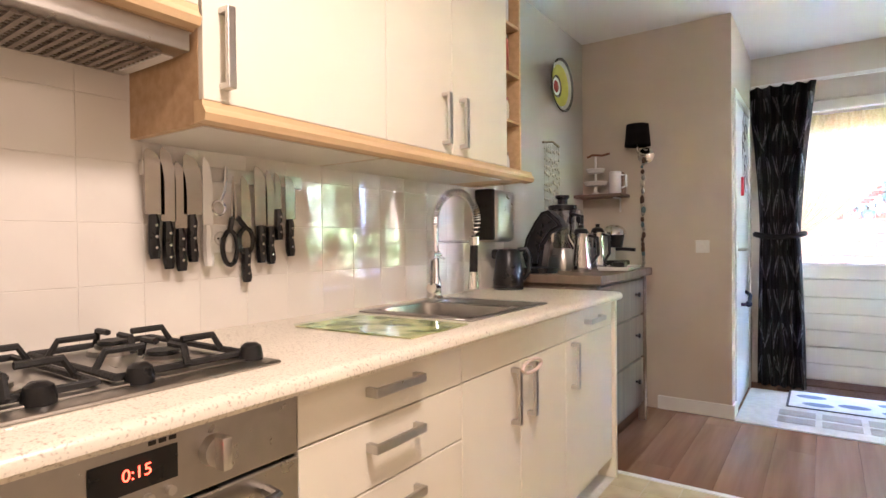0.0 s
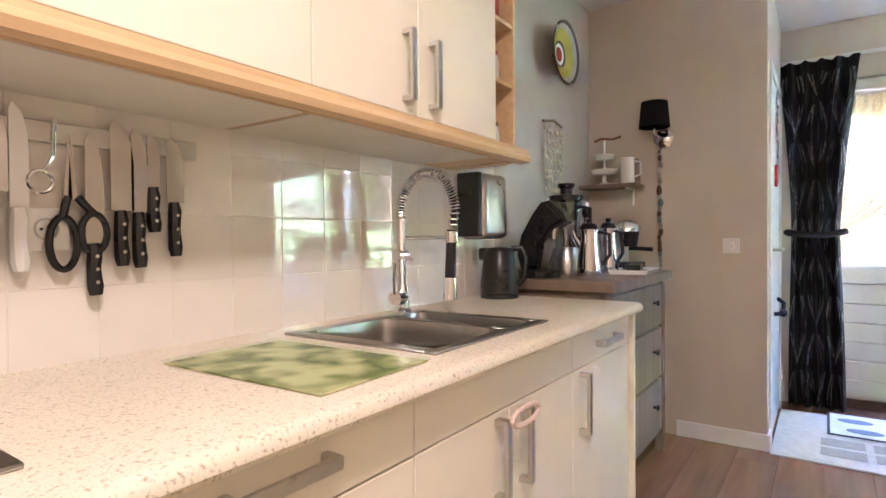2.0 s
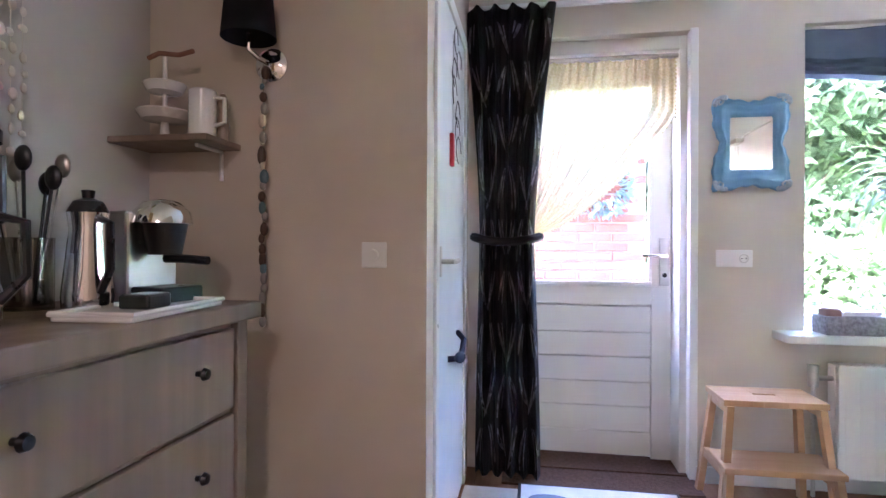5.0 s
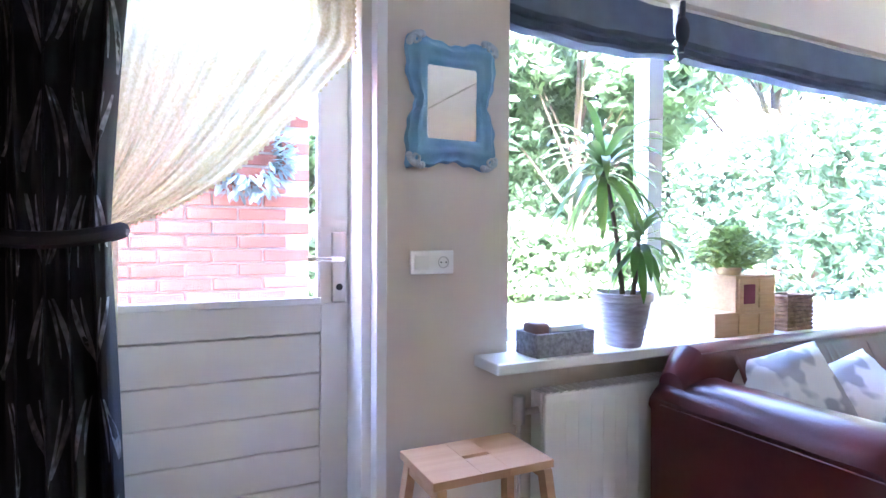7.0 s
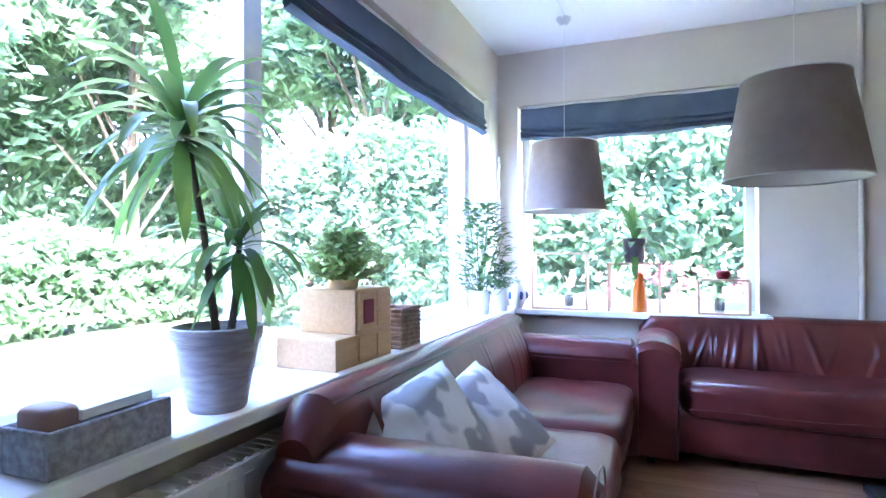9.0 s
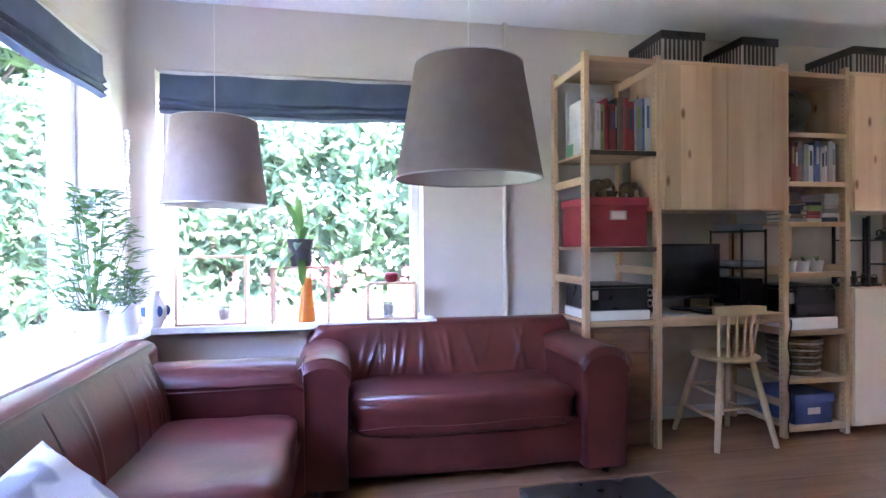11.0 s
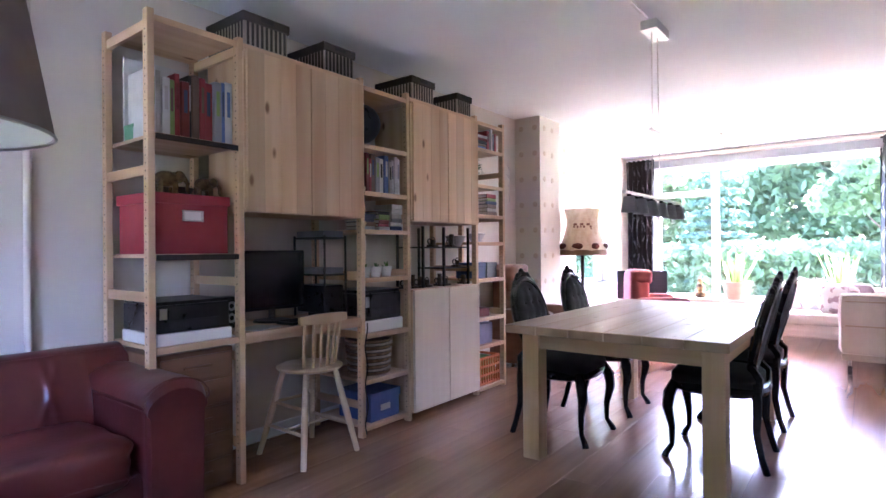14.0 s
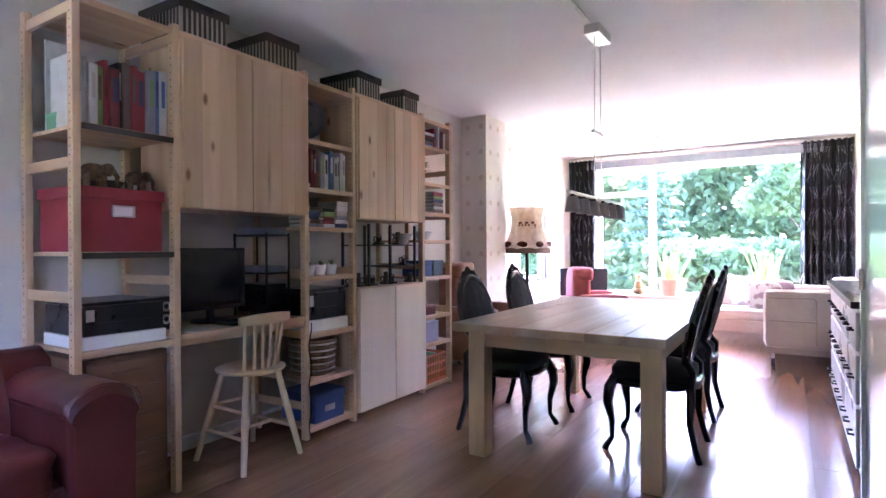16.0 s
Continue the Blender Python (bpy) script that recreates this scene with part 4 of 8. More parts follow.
def bowl(parent, x0, y0, x1, y1, depth):
    def ring(s, z):
        cx, cy = (x0 + x1) / 2, (y0 + y1) / 2
        return [(cx + s * (x1 - x0) / 2 * math.copysign(abs(math.cos(a)) ** 0.35, math.cos(a)), cy + s * (y1 - y0) / 2 * math.copysign(abs(math.sin(a)) ** 0.35, math.sin(a)), z) for a in [2 * math.pi * (i + 0.5) / 32 for i in range(32)]]
    t = bm_new()
    rs = [[t.verts.new(p) for p in ring(s, z)] for s, z in ((1.04, 0.006), (1.0, 0.004), (0.97, -0.03), (0.94, -depth + 0.03), (0.86, -depth), (0.1, -depth - 0.004))]
    for a, b in zip(rs, rs[1:]):
        for i in range(32):
            t.faces.new((a[i], a[(i + 1) % 32], b[(i + 1) % 32], b[i]))
    t.faces.new(rs[-1])
    b = part("bowl", t, SINKS, parent, smooth=True)
    bm = lathe(bm_new(), [(0.04, -depth + 0.001), (0.035, -depth + 0.004), (0.0, -depth + 0.002)], ((x0 + x1) / 2, (y0 + y1) / 2, 0), 20)
    part("drain", bm, CHROME, b, smooth=True)


bm = bm_new()
W0, W1, D0, D1 = -0.285, 0.275, -0.235, 0.235
for b in ((D0, W0, D0 + 0.035, W1), (D1 - 0.03, W0, D1, W1), (D0 + 0.035, W0, D1 - 0.03, W0 + 0.04), (D0 + 0.035, W1 - 0.03, D1 - 0.03, W1), (D0 + 0.035, 0.07, D1 - 0.03, 0.095)):
    box(bm, b[0], b[1], 0.0, b[2], b[3], 0.006, 0.002, 1)
part("rim", bm, SINKS, sk, smooth=True)
bowl(sk, D0 + 0.04, W0 + 0.045, D1 - 0.035, 0.067, 0.16)
bowl(sk, D0 + 0.04, 0.098, D1 - 0.035, W1 - 0.033, 0.10)

# spring tap
tap = thing("kitchen_tap", "chrome spring-neck kitchen tap with a black hand spray", "tap", (-0.625, 2.17, 0.903))
bm = lathe(bm_new(), [(0.032, 0.0), (0.032, 0.012), (0.024, 0.02), (0.022, 0.09), (0.016, 0.1), (0.014, 0.32), (0.0, 0.32)])
cyl(bm, (0, 0, 0.05), (0.02, -0.06, 0.055), 0.024, 0.022)
part("body", bm, CHROME, tap, smooth=True)
bm = tube(bm_new(), [(0.02, -0.06, 0.07), (0.03, -0.075, 0.12), (0.045, -0.09, 0.17)], 0.006)
part("lever", bm, CHROME, tap, smooth=True)
arc = [(0.0, 0.0, 0.30)] + [(0.087 - 0.087 * math.cos(a), 0.026 - 0.026 * math.cos(a), 0.33 + 0.125 * math.sin(a)) for a in [math.pi * k / 14 for k in range(15)]] + [(0.168, 0.048, 0.28)]
part("hose", tube(bm_new(), arc, 0.009, 8), BLACK, tap, smooth=True)
pts, n = [], 46
for k in range(n * 8):
    s = k / (n * 8) * (len(arc) - 1)
    i = min(int(s), len(arc) - 2)
    p = Vector(arc[i]).lerp(Vector(arc[i + 1]), s - i)
    d = (Vector(arc[i + 1]) - Vector(arc[i])).normalized()
    sd = d.cross(Vector((0.3, -0.9, 0.1))).normalized()
    up = d.cross(sd)
    a = 2 * math.pi * k / 8
    pts.append(p + (sd * math.cos(a) + up * math.sin(a)) * 0.016)
part("spring", tube(bm_new(), pts, 0.0028, 4), CHROME, tap, smooth=True)
bm = cyl(bm_new(), (0.165, 0.048, 0.27), (0.16, 0.046, 0.12), 0.016, 0.018)
part("spray_grip", bm, BLACK, tap, smooth=True)
bm = cyl(bm_new(), (0.16, 0.046, 0.12), (0.158, 0.045, 0.05), 0.019, 0.024)
part("spray_head", bm, CHROME, tap, smooth=True)
bm = cyl(bm_new(), (0, 0, 0.245), (0.164, 0.048, 0.245), 0.006)
cyl(bm, (0.164, 0.048, 0.23), (0.164, 0.048, 0.265), 0.021)
part("holder_arm", bm, CHROME, tap, smooth=True)
bm = cyl(bm_new(), (-0.005, -0.02, 0.19), (0.0, 0.02, 0.19), 0.02)
cyl(bm, (0.005, 0.0, 0.19), (0.05, -0.005, 0.175), 0.005)
part("side_valve", bm, CHROME, tap, smooth=True)

# glass cutting board with a lemon and leaf print
gb = thing("cutting_board", "glass cutting board with a green and lemon print on the worktop", "cutting board", (-0.335, 1.485, 0.9045), 1.5)
PRINT = mat("lemon_leaf_print", (0.16, 0.20, 0.05), (0.64, 0.60, 0.34), 0.12, scale=12, detail=1.5, bump=0, spread=(0.40, 0.58))
part("print", box(bm_new(), -0.211, -0.141, 0, 0.211, 0.141, 0.003), PRINT, gb)
part("glass", box(bm_new(), -0.215, -0.145, 0.0032, 0.215, 0.145, 0.009, 0.002), GREENGLASS, gb)

# hob
hb = thing("gas_hob", "stainless steel gas hob with black cast-iron grates", "hob", (-0.415, 0.69, 0.903))
bm = box(bm_new(), -0.245, -0.30, 0.0, 0.235, 0.305, 0.008, 0.004)
box(bm, -0.225, -0.28, 0.008, 0.185, 0.285, 0.013, 0.003)
part("plate", bm, STEEL, hb, smooth=True)
for ky in (-0.14, 0.14):
    for kx in (-0.115, 0.085):
        bm = lathe(bm_new(), [(0.052, 0.013), (0.05, 0.024), (0.036, 0.026), (0.036, 0.034), (0.0, 0.036)], (kx, ky, 0), 20)
        part("burner", bm, STEEL, hb, smooth=True)
        bm = lathe(bm_new(), [(0.03, 0.036), (0.03, 0.042), (0.0, 0.043)], (kx, ky, 0), 20)
        part("burner_cap", bm, IRON, hb, smooth=True)
    bm = bm_new()
    loop = [(-0.20, ky - 0.125), (0.165, ky - 0.125), (0.165, ky + 0.125), (-0.20, ky + 0.125)]
    tube(bm, [(x, y, 0.022) for x, y in loop], 0.007, 6, True)
    for kx in (-0.115, 0.085):
        for dx, dy in ((0.085, 0), (-0.085, 0), (0, 0.125), (0, -0.125)):
            tube(bm, [(kx + dx, ky + dy, 0.022), (kx + dx * 0.85, ky + dy * 0.85, 0.055), (kx + dx * 0.3, ky + dy * 0.3, 0.055)], 0.007, 6)
    part("grate", bm, IRON, hb, smooth=True)
for ky in (0.275, 0.05, -0.1, -0.25):
    bm = lathe(bm_new(), [(0.024, 0.008), (0.024, 0.018), (0.02, 0.036), (0.012, 0.042), (0.0, 0.043)], (0.175, ky, 0), 20)
    part("knob", bm, BLACK, hb, smooth=True)

# upper cabinets
XU = -0.39
MELAMINE = mat("pale_melamine", (0.66, 0.63, 0.57), (0.62, 0.59, 0.53), 0.4, scale=4, bump=0.01)


def upper(label, y0, y1, z0, doors, z1=2.36):
    m = (y0 + y1) / 2
    c = thing("wall_cabinet", label, "cabinet", (XW, m, z0), group="kitchen wall cabinets")
    d = XU - XW
    part("body", box(bm_new(), 0.001, y0 - m + 0.001, 0, d - 0.02, y1 - m - 0.001, z1 - z0), CARC, c)
    part("bottom_panel", box(bm_new(), 0.002, y0 - m + (0.02 if z0 < 1.5 else 0.001), -0.003, d - 0.031, y1 - m - 0.001, -0.0002), MELAMINE, c, "pale melamine underside")
    for a, b, h in doors:
        q = part("door", box(bm_new(), d - 0.02, a - m + 0.0015, 0.052, d, b - m - 0.0015, z1 - z0, 0.0025), FRONT, c)
        handle(q, d, 0.08, 0.265, h - m, "z")
    return c


upper("cream kitchen wall cabinet with one wide door", 0.961, 1.584, 1.418, [(0.961, 1.584, 1.012)])
upper("cream kitchen wall cabinet with double doors", 1.584, 2.383, 1.418, [(1.584, 1.957, 1.898), (1.957, 2.383, 2.012)])
upper("cream kitchen wall cabinet above the extractor", 0.31, 0.956, 1.62, [(0.31, 0.956, 0.87)])
pl = [(XU - 0.03, 0), (XU + 0.010, 0.004), (XU + 0.016, 0.02), (XU + 0.004, 0.036), (XU + 0.002, 0.05), (XU - 0.03, 0.05)]
for nm, a, b, z in (("light_pelmet", 0.957, 2.62, 1.418), ("light_pelmet", 0.31, 0.952, 1.62)):
    t = bm_new()
    r0, r1 = [t.verts.new((x, a, z + q)) for x, q in pl], [t.verts.new((x, b, z + q)) for x, q in pl]
    for i in range(6):
        t.faces.new((r0[i], r0[(i + 1) % 6], r1[(i + 1) % 6], r1[i]))
    t.faces.new(r0), t.faces.new(r1[::-1])
    tagged(part(nm, t, PELMET), label="moulded beech light pelmet under the wall cabinets", category="pelmet", group="pelmets")

# open end shelf
es = thing("corner_shelf", "open beech end shelf holding jars", "shelf", (XW, 2.495, 1.418))
part("back_panel", box(bm_new(), 0.001, -0.112, 0, 0.012, 0.11, 0.914), CARC, es)
part("upright", box(bm_new(), 0.012, 0.035, 0.05, 0.318, 0.05, 0.914, 0.002), PELMET, es)
part("upright", box(bm_new(), 0.012, -0.112, 0.05, 0.318, -0.1, 0.914, 0.002), PELMET, es)
for z in (0.0, 0.255, 0.465, 0.683, 0.9):
    part("shelf", box(bm_new(), 0.012, -0.1, z, 0.316, 0.035, z + 0.014, 0.002), PELMET, es)
    t = bm_new()
    sheet(t, lambda u, v, z=z: Vector((0.012 + 0.30 * v * math.cos(u * math.pi / 2), 0.05 + 0.075 * v * math.sin(u * math.pi / 2), z + 0.014)), 10, 1, 0.014)
    part("quarter_shelf", t, PELMET, es)
random.seed(3)
JARS = [plain("jar_cream", 0.62, 0.56, 0.46, 0.3), plain("jar_white", 0.7, 0.68, 0.64, 0.25), plain("jar_brown", 0.2, 0.12, 0.08, 0.3), plain("jar_red", 0.35, 0.08, 0.06, 0.3)]
for z in (0.0145, 0.2695, 0.4795, 0.6975):
    for k, yy in enumerate((-0.055, -0.005)):
        j = thing("storage_jar", "small kitchen storage jar on the open end shelf", "jar", (XU - 0.05 - 0.07 * k, 2.495 + yy, 1.418 + z), group="jars on the end shelf")
        hgt = random.uniform(0.08, 0.15)
        part("jar", lathe(bm_new(), [(0.0, 0), (0.026, 0), (0.028, 0.01), (0.028, hgt - 0.02), (0.022, hgt)], seg=16), random.choice(JARS), j, smooth=True)
        part("lid", lathe(bm_new(), [(0.024, hgt), (0.024, hgt + 0.014), (0.0, hgt + 0.015)], seg=16), random.choice(JARS + [SATIN]), j, smooth=True)
j = thing("storage_tin", "tall cream printed tin on the quarter shelf", "tin", (-0.55, 2.572, 2.1155))
part("tin", lathe(bm_new(), [(0, 0), (0.024, 0), (0.024, 0.19), (0.0, 0.2)], seg=18), JARS[0], j, smooth=True)
part("print", lathe(bm_new(), [(0.0245, 0.03), (0.0245, 0.13)], seg=18), plain("tin_print", 0.12, 0.10, 0.10), j)

# extractor hood
hd = thing("extractor_hood", "built-in extractor hood with a metal mesh filter", "extractor hood", (XW, 0.633, 1.575))
part("housing", box(bm_new(), 0.004, -0.32, 0.0, 0.30, 0.318, 0.055, 0.003), STEEL, hd)
bm = bm_new()
for k in range(26):
    box(bm, 0.03, -0.28 + k * 0.0216, -0.006, 0.26, -0.28 + k * 0.0216 + 0.010, 0.001)
for k in range(12):
    box(bm, 0.03 + k * 0.02, -0.28, -0.004, 0.034 + k * 0.02, 0.28, 0.0)
part("mesh_filter", bm, plain("brown_filter_metal", 0.22, 0.18, 0.15, 0.35), hd, "greasy metal mesh filter", kind="stuff")
part("light_cover", box(bm_new(), 0.05, 0.285, -0.004, 0.24, 0.312, 0.002, 0.001), PORC, hd)

# knife strip with knives
ks = thing("knife_strip", "magnetic knife strip on the tiled wall", "knife rack", (XW + 0.008, 1.236, 1.348))
part("bar", box(bm_new(), 0, -0.255, -0.02, 0.018, 0.27, 0.02, 0.003), SATIN, ks)
BLADE = mat("knife_steel", (0.62, 0.58, 0.53), (0.54, 0.50, 0.46), 0.22, 1.0, 10, bump=0.01)


def knife(y, ztop, zmid, zbot, w, curved=0.0, hm=None, lean=0.0):
    k = thing("kitchen_knife", "steel kitchen knife with a black riveted handle on the magnetic strip" if hm is None else "white handled bread knife on the magnetic strip", "knife", (XW + 0.029, y, zmid), group="knives on the strip")
    k.matrix_basis = pose(XW + 0.029, y, zmid, lean)
    L = ztop - zmid
    t = bm_new()
    edge = [(-0.4 * w, 0), (0.6 * w, 0), (0.6 * w, L * 0.55), (0.5 * w, L * 0.75), (0.25 * w, L * 0.92), (-0.25 * w, L), (-0.4 * w, L * 0.94)]
    f0 = [t.verts.new((0.0015, a, b)) for a, b in edge]
    f1 = [t.verts.new((-0.0015, a, b)) for a, b in edge]
    t.faces.new(f0), t.faces.new(f1[::-1])
    for i in range(len(edge)):
        j = (i + 1) % len(edge)
        t.faces.new((f0[i], f0[j], f1[j], f1[i]))
    part("blade", t, BLADE if hm is None else PORC, k)
    hl = zmid - zbot
    bm = tube(bm_new(), [(0, 0.0, 0.0), (0, 0.002, -0.02), (0, 0.0, -0.5 * hl), (0, 0.003, -0.85 * hl), (0, 0.004, -hl)], [0.011, 0.0145, 0.0135, 0.0155, 0.012], 8)
    h = part("grip", bm, hm or BLACK, k, smooth=True)
    if hm is None:
        for q in (0.25, 0.5, 0.75):
            part("rivet", cyl(bm_new(), (0.012, 0.001, -q * hl), (0.0152, 0.001, -q * hl), 0.0038, seg=8), CHROME, h)


for y, zt, zm, zb, w in ((1.005, 1.398, 1.228, 1.113, 0.051), (1.042, 1.406, 1.211, 1.085, 0.041), (1.077, 1.373, 1.193, 1.078, 0.034), (1.110, 1.396, 1.231, 1.101, 0.055), (1.281, 1.353, 1.138, 1.035, 0.034), (1.333, 1.388, 1.205, 1.091, 0.046), (1.369, 1.378, 1.203, 1.086, 0.034), (1.400, 1.373, 1.258, 1.161, 0.026), (1.447, 1.368, 1.228, 1.108, 0.040)):
    knife(y, zt, zm, zb, w)
knife(1.157, 1.393, 1.203, 1.088, 0.03, hm=PORC)
sc = thing("kitchen_scissors", "black handled kitchen scissors on the magnetic strip", "scissors", (XW + 0.03, 1.24, 1.223))
bm = bm_new()
for s in (-1, 1):
    t = bmesh.new()
    vs = [t.verts.new(p) for p in ((0, -0.004 * s, 0.0), (0, 0.012 * s, 0.0), (0, 0.002 * s, 0.125))]
    ws = [t.verts.new((p.co.x + 0.003, p.co.y, p.co.z)) for p in vs]
    t.faces.new(vs), t.faces.new(ws[::-1])
    for i in range(3):
        t.faces.new((vs[i], vs[(i + 1) % 3], ws[(i + 1) % 3], ws[i]))
    join(bm, t)
part("blades", bm, BLADE, sc)
for cy, cz, ry, rz in ((-0.012, -0.085, 0.024, 0.05), (0.042, -0.065, 0.024, 0.038)):
    bm = tube(bm_new(), [(0, cy + ry * math.cos(a), cz + rz * math.sin(a)) for a in [2 * math.pi * i / 20 for i in range(20)]], 0.007, 8, True)
    tube(bm, [(0, cy, cz + rz), (0, cy * 0.3, 0.005)], 0.008, 8)
    part("finger_loop", bm, BLACK, sc, smooth=True)
cs = thing("corkscrew", "small steel corkscrew on the magnetic strip", "corkscrew", (XW + 0.032, 1.197, 1.303))
bm = tube(bm_new(), [(0, 0.02, 0.07), (0, 0.015, 0.0), (0, 0.0, -0.03)], 0.004, 6)
tube(bm, [(0, 0.02 * math.cos(a) - 0.005, -0.05 + 0.02 * math.sin(a)) for a in [2 * math.pi * i / 14 for i in range(14)]], 0.004, 6, True)
part("body", bm, CHROME, cs, smooth=True)


def socket(label, m, n, name="wall_socket"):
    """Sockets side by side, facing -y in their own space."""
    s = thing(name, label, "socket")
    s.matrix_basis = m
    part("plate", box(bm_new(), -0.041 * n, -0.010, -0.041, 0.041 * n, 0, 0.041, 0.004), WHITE, s)
    for k in range(n):
        x = -0.041 * n + 0.041 + 0.082 * k
        if k == n - 1:
            # greyer copy of the plastic: the recess's shade is put into the colour
            part("well", lathe(bm_new(), [(0.021, 0.0), (0.021, 0.003), (0.018, 0.004), (0.017, -0.002), (0, -0.002)], seg=20, m=pose(x, -0.0105, 0, 90)), plain("shaded_plastic", 0.55, 0.55, 0.53, 0.4), s, smooth=True)
            for q in (-0.0095, 0.0095):
                part("hole", cyl(bm_new(), (x + q, -0.0125, 0), (x + q, -0.0145, 0), 0.0028, seg=8), BLACK, s)
        else:
            part("blank", box(bm_new(), x - 0.026, -0.013, -0.026, x + 0.026, -0.010, 0.026, 0.002), WHITE, s)
    return s


socket("white double socket and blank plate beside the back door", pose(1.535, YN, 1.082), 2)
socket("white wall socket between the hanging knives", pose(XW + 0.008, 1.205, 1.165, 0, 0, 90), 1)
sw = thing("light_switch", "white rotary light switch on the taupe wall", "switch", (0.084, 4.18, 1.10))
part("plate", box(bm_new(), -0.041, -0.012, -0.041, 0.041, 0, 0.041, 0.004), WHITE, sw)
part("dial", lathe(bm_new(), [(0.018, 0), (0.016, 0.012), (0, 0.012)], seg=20, m=pose(0, -0.012, 0, 90)), WHITE, sw, smooth=True)

# paper towel box on the wall
pt = thing("towel_dispenser", "steel towel dispenser with a black side on the wall", "dispenser", (XW + 0.008, 2.71, 1.145))
bm = box(bm_new(), 0.0, -0.075, 0.0, 0.13, 0.12, 0.262, 0.03, 4)
part("body", bm, STEEL, pt, smooth=True)
part("side_panel", box(bm_new(), 0.015, -0.10, 0.01, 0.12, -0.074, 0.262, 0.008), BLACK, pt)

# kettle
kt = thing("electric_kettle", "black plastic electric kettle on the worktop", "kettle", (-0.60, 2.78, 0.903), -70)
part("base", lathe(bm_new(), [(0, 0), (0.078, 0), (0.076, 0.018), (0, 0.018)]), BLACK, kt, smooth=True)
part("body", lathe(bm_new(), [(0.0, 0.02), (0.076, 0.02), (0.078, 0.05), (0.062, 0.19), (0.05, 0.205), (0.0, 0.21)]), BLACK, kt, smooth=True)
part("spout", pillow(bm_new(), -0.02, -0.085, 0.155, 0.02, -0.045, 0.205, 4, 0.4), BLACK, kt, smooth=True)
part("handle", tube(bm_new(), [(0, 0.05, 0.20), (0, 0.09, 0.205), (0, 0.11, 0.17), (0, 0.105, 0.09), (0, 0.075, 0.05)], 0.012, 8), BLACK, kt, smooth=True)

# taupe chest of drawers
cdw = thing("chest_of_drawers", "taupe stained wooden chest of drawers with dark knobs", "chest of drawers", (-0.45, 3.45, 0.0))
part("top", box(bm_new(), -0.265, -0.51, 0.925, 0.28, 0.475, 0.972, 0.006), TAUPEW, cdw)
part("body", box(bm_new(), -0.25, -0.48, 0.10, 0.225, 0.455, 0.925, 0.003), TAUPEW, cdw)
part("back_rail", box(bm_new(), -0.265, -0.51, 0.88, -0.25, 0.475, 0.925), TAUPEW, cdw)
for sy in (-0.455, 0.43):
    for sx in (-0.225, 0.225):
        part("leg", box(bm_new(), sx - 0.02, sy - 0.025, 0, sx + 0.022, sy + 0.025, 0.925, 0.003), TAUPEW, cdw)
for z0, z1 in ((0.69, 0.905), (0.42, 0.675), (0.13, 0.405)):
    d = part("drawer", box(bm_new(), 0.222, -0.42, z0, 0.243, 0.395, z1, 0.004), TAUPEW, cdw)
    for yy in (-0.25, 0.225):
        part("knob", lathe(bm_new(), [(0.007, 0), (0.007, 0.012), (0.016, 0.02), (0.012, 0.03), (0, 0.032)], seg=14, m=pose(0.243, yy, (z0 + z1) / 2 + 0.02, 0, 90)), BLACK, d, smooth=True)

# coffee corner on the chest
cm = thing("coffee_machine", "black slanted coffee pad machine on the chest", "coffee machine", (-0.615, 3.12, 0.972), -82)
part("base", lathe(bm_new(), [(0, 0), (0.095, 0), (0.095, 0.03), (0.0, 0.034)], (0.05, 0.05, 0), 24), BLACK, cm, smooth=True)
t = bmesh.new()
side = [(-0.03, 0.03), (-0.05, 0.10), (-0.03, 0.19), (0.02, 0.28), (0.06, 0.335), (0.10, 0.345), (0.16, 0.29), (0.18, 0.25), (0.12, 0.215), (0.075, 0.15), (0.06, 0.03)]
fa = [t.verts.new((-0.08, y, z)) for y, z in side]
fb = [t.verts.new((0.08, y, z)) for y, z in side]
for k in range(len(side)):
    j = (k + 1) % len(side)
    t.faces.new((fa[k], fa[j], fb[j], fb[k]))
t.faces.new(fa[::-1]), t.faces.new(fb)
bmesh.ops.recalc_face_normals(t, faces=t.faces[:])
bmesh.ops.bevel(t, geom=[e for e in t.edges if abs(e.verts[0].co.x - e.verts[1].co.x) < 0.01], offset=0.022, segments=3, affect="EDGES")
bm = bm_new()
join(bm, t)
part("body", bm, BLACK, cm, smooth=True)
part("spout", cyl(bm_new(), (0.03, 0.11, 0.17), (0.03, 0.11, 0.25), 0.02, 0.03), CHROME, cm, smooth=True)

bl = thing("blender", "glass jug blender with a black base and lid", "blender", (-0.55, 3.38, 0.972))
part("motor_base", lathe(bm_new(), [(0, 0), (0.085, 0), (0.085, 0.06), (0.06, 0.13), (0, 0.13)]), STEEL, bl, smooth=True)
JUG = clear_glass("jug_glass", (0.72, 0.72, 0.70), 0.16)
part("jug", lathe(bm_new(), [(0.055, 0.13), (0.075, 0.34), (0.08, 0.36)]), JUG, bl, smooth=True)
part("jug_handle", tube(bm_new(), [(0.07, 0, 0.33), (0.12, 0, 0.32), (0.12, 0, 0.2), (0.06, 0, 0.17)], 0.010), BLACK, bl, smooth=True)
part("lid", lathe(bm_new(), [(0.084, 0.36), (0.084, 0.385), (0.03, 0.392), (0.03, 0.42), (0.042, 0.43), (0.042, 0.445), (0, 0.446)]), BLACK, bl, smooth=True)
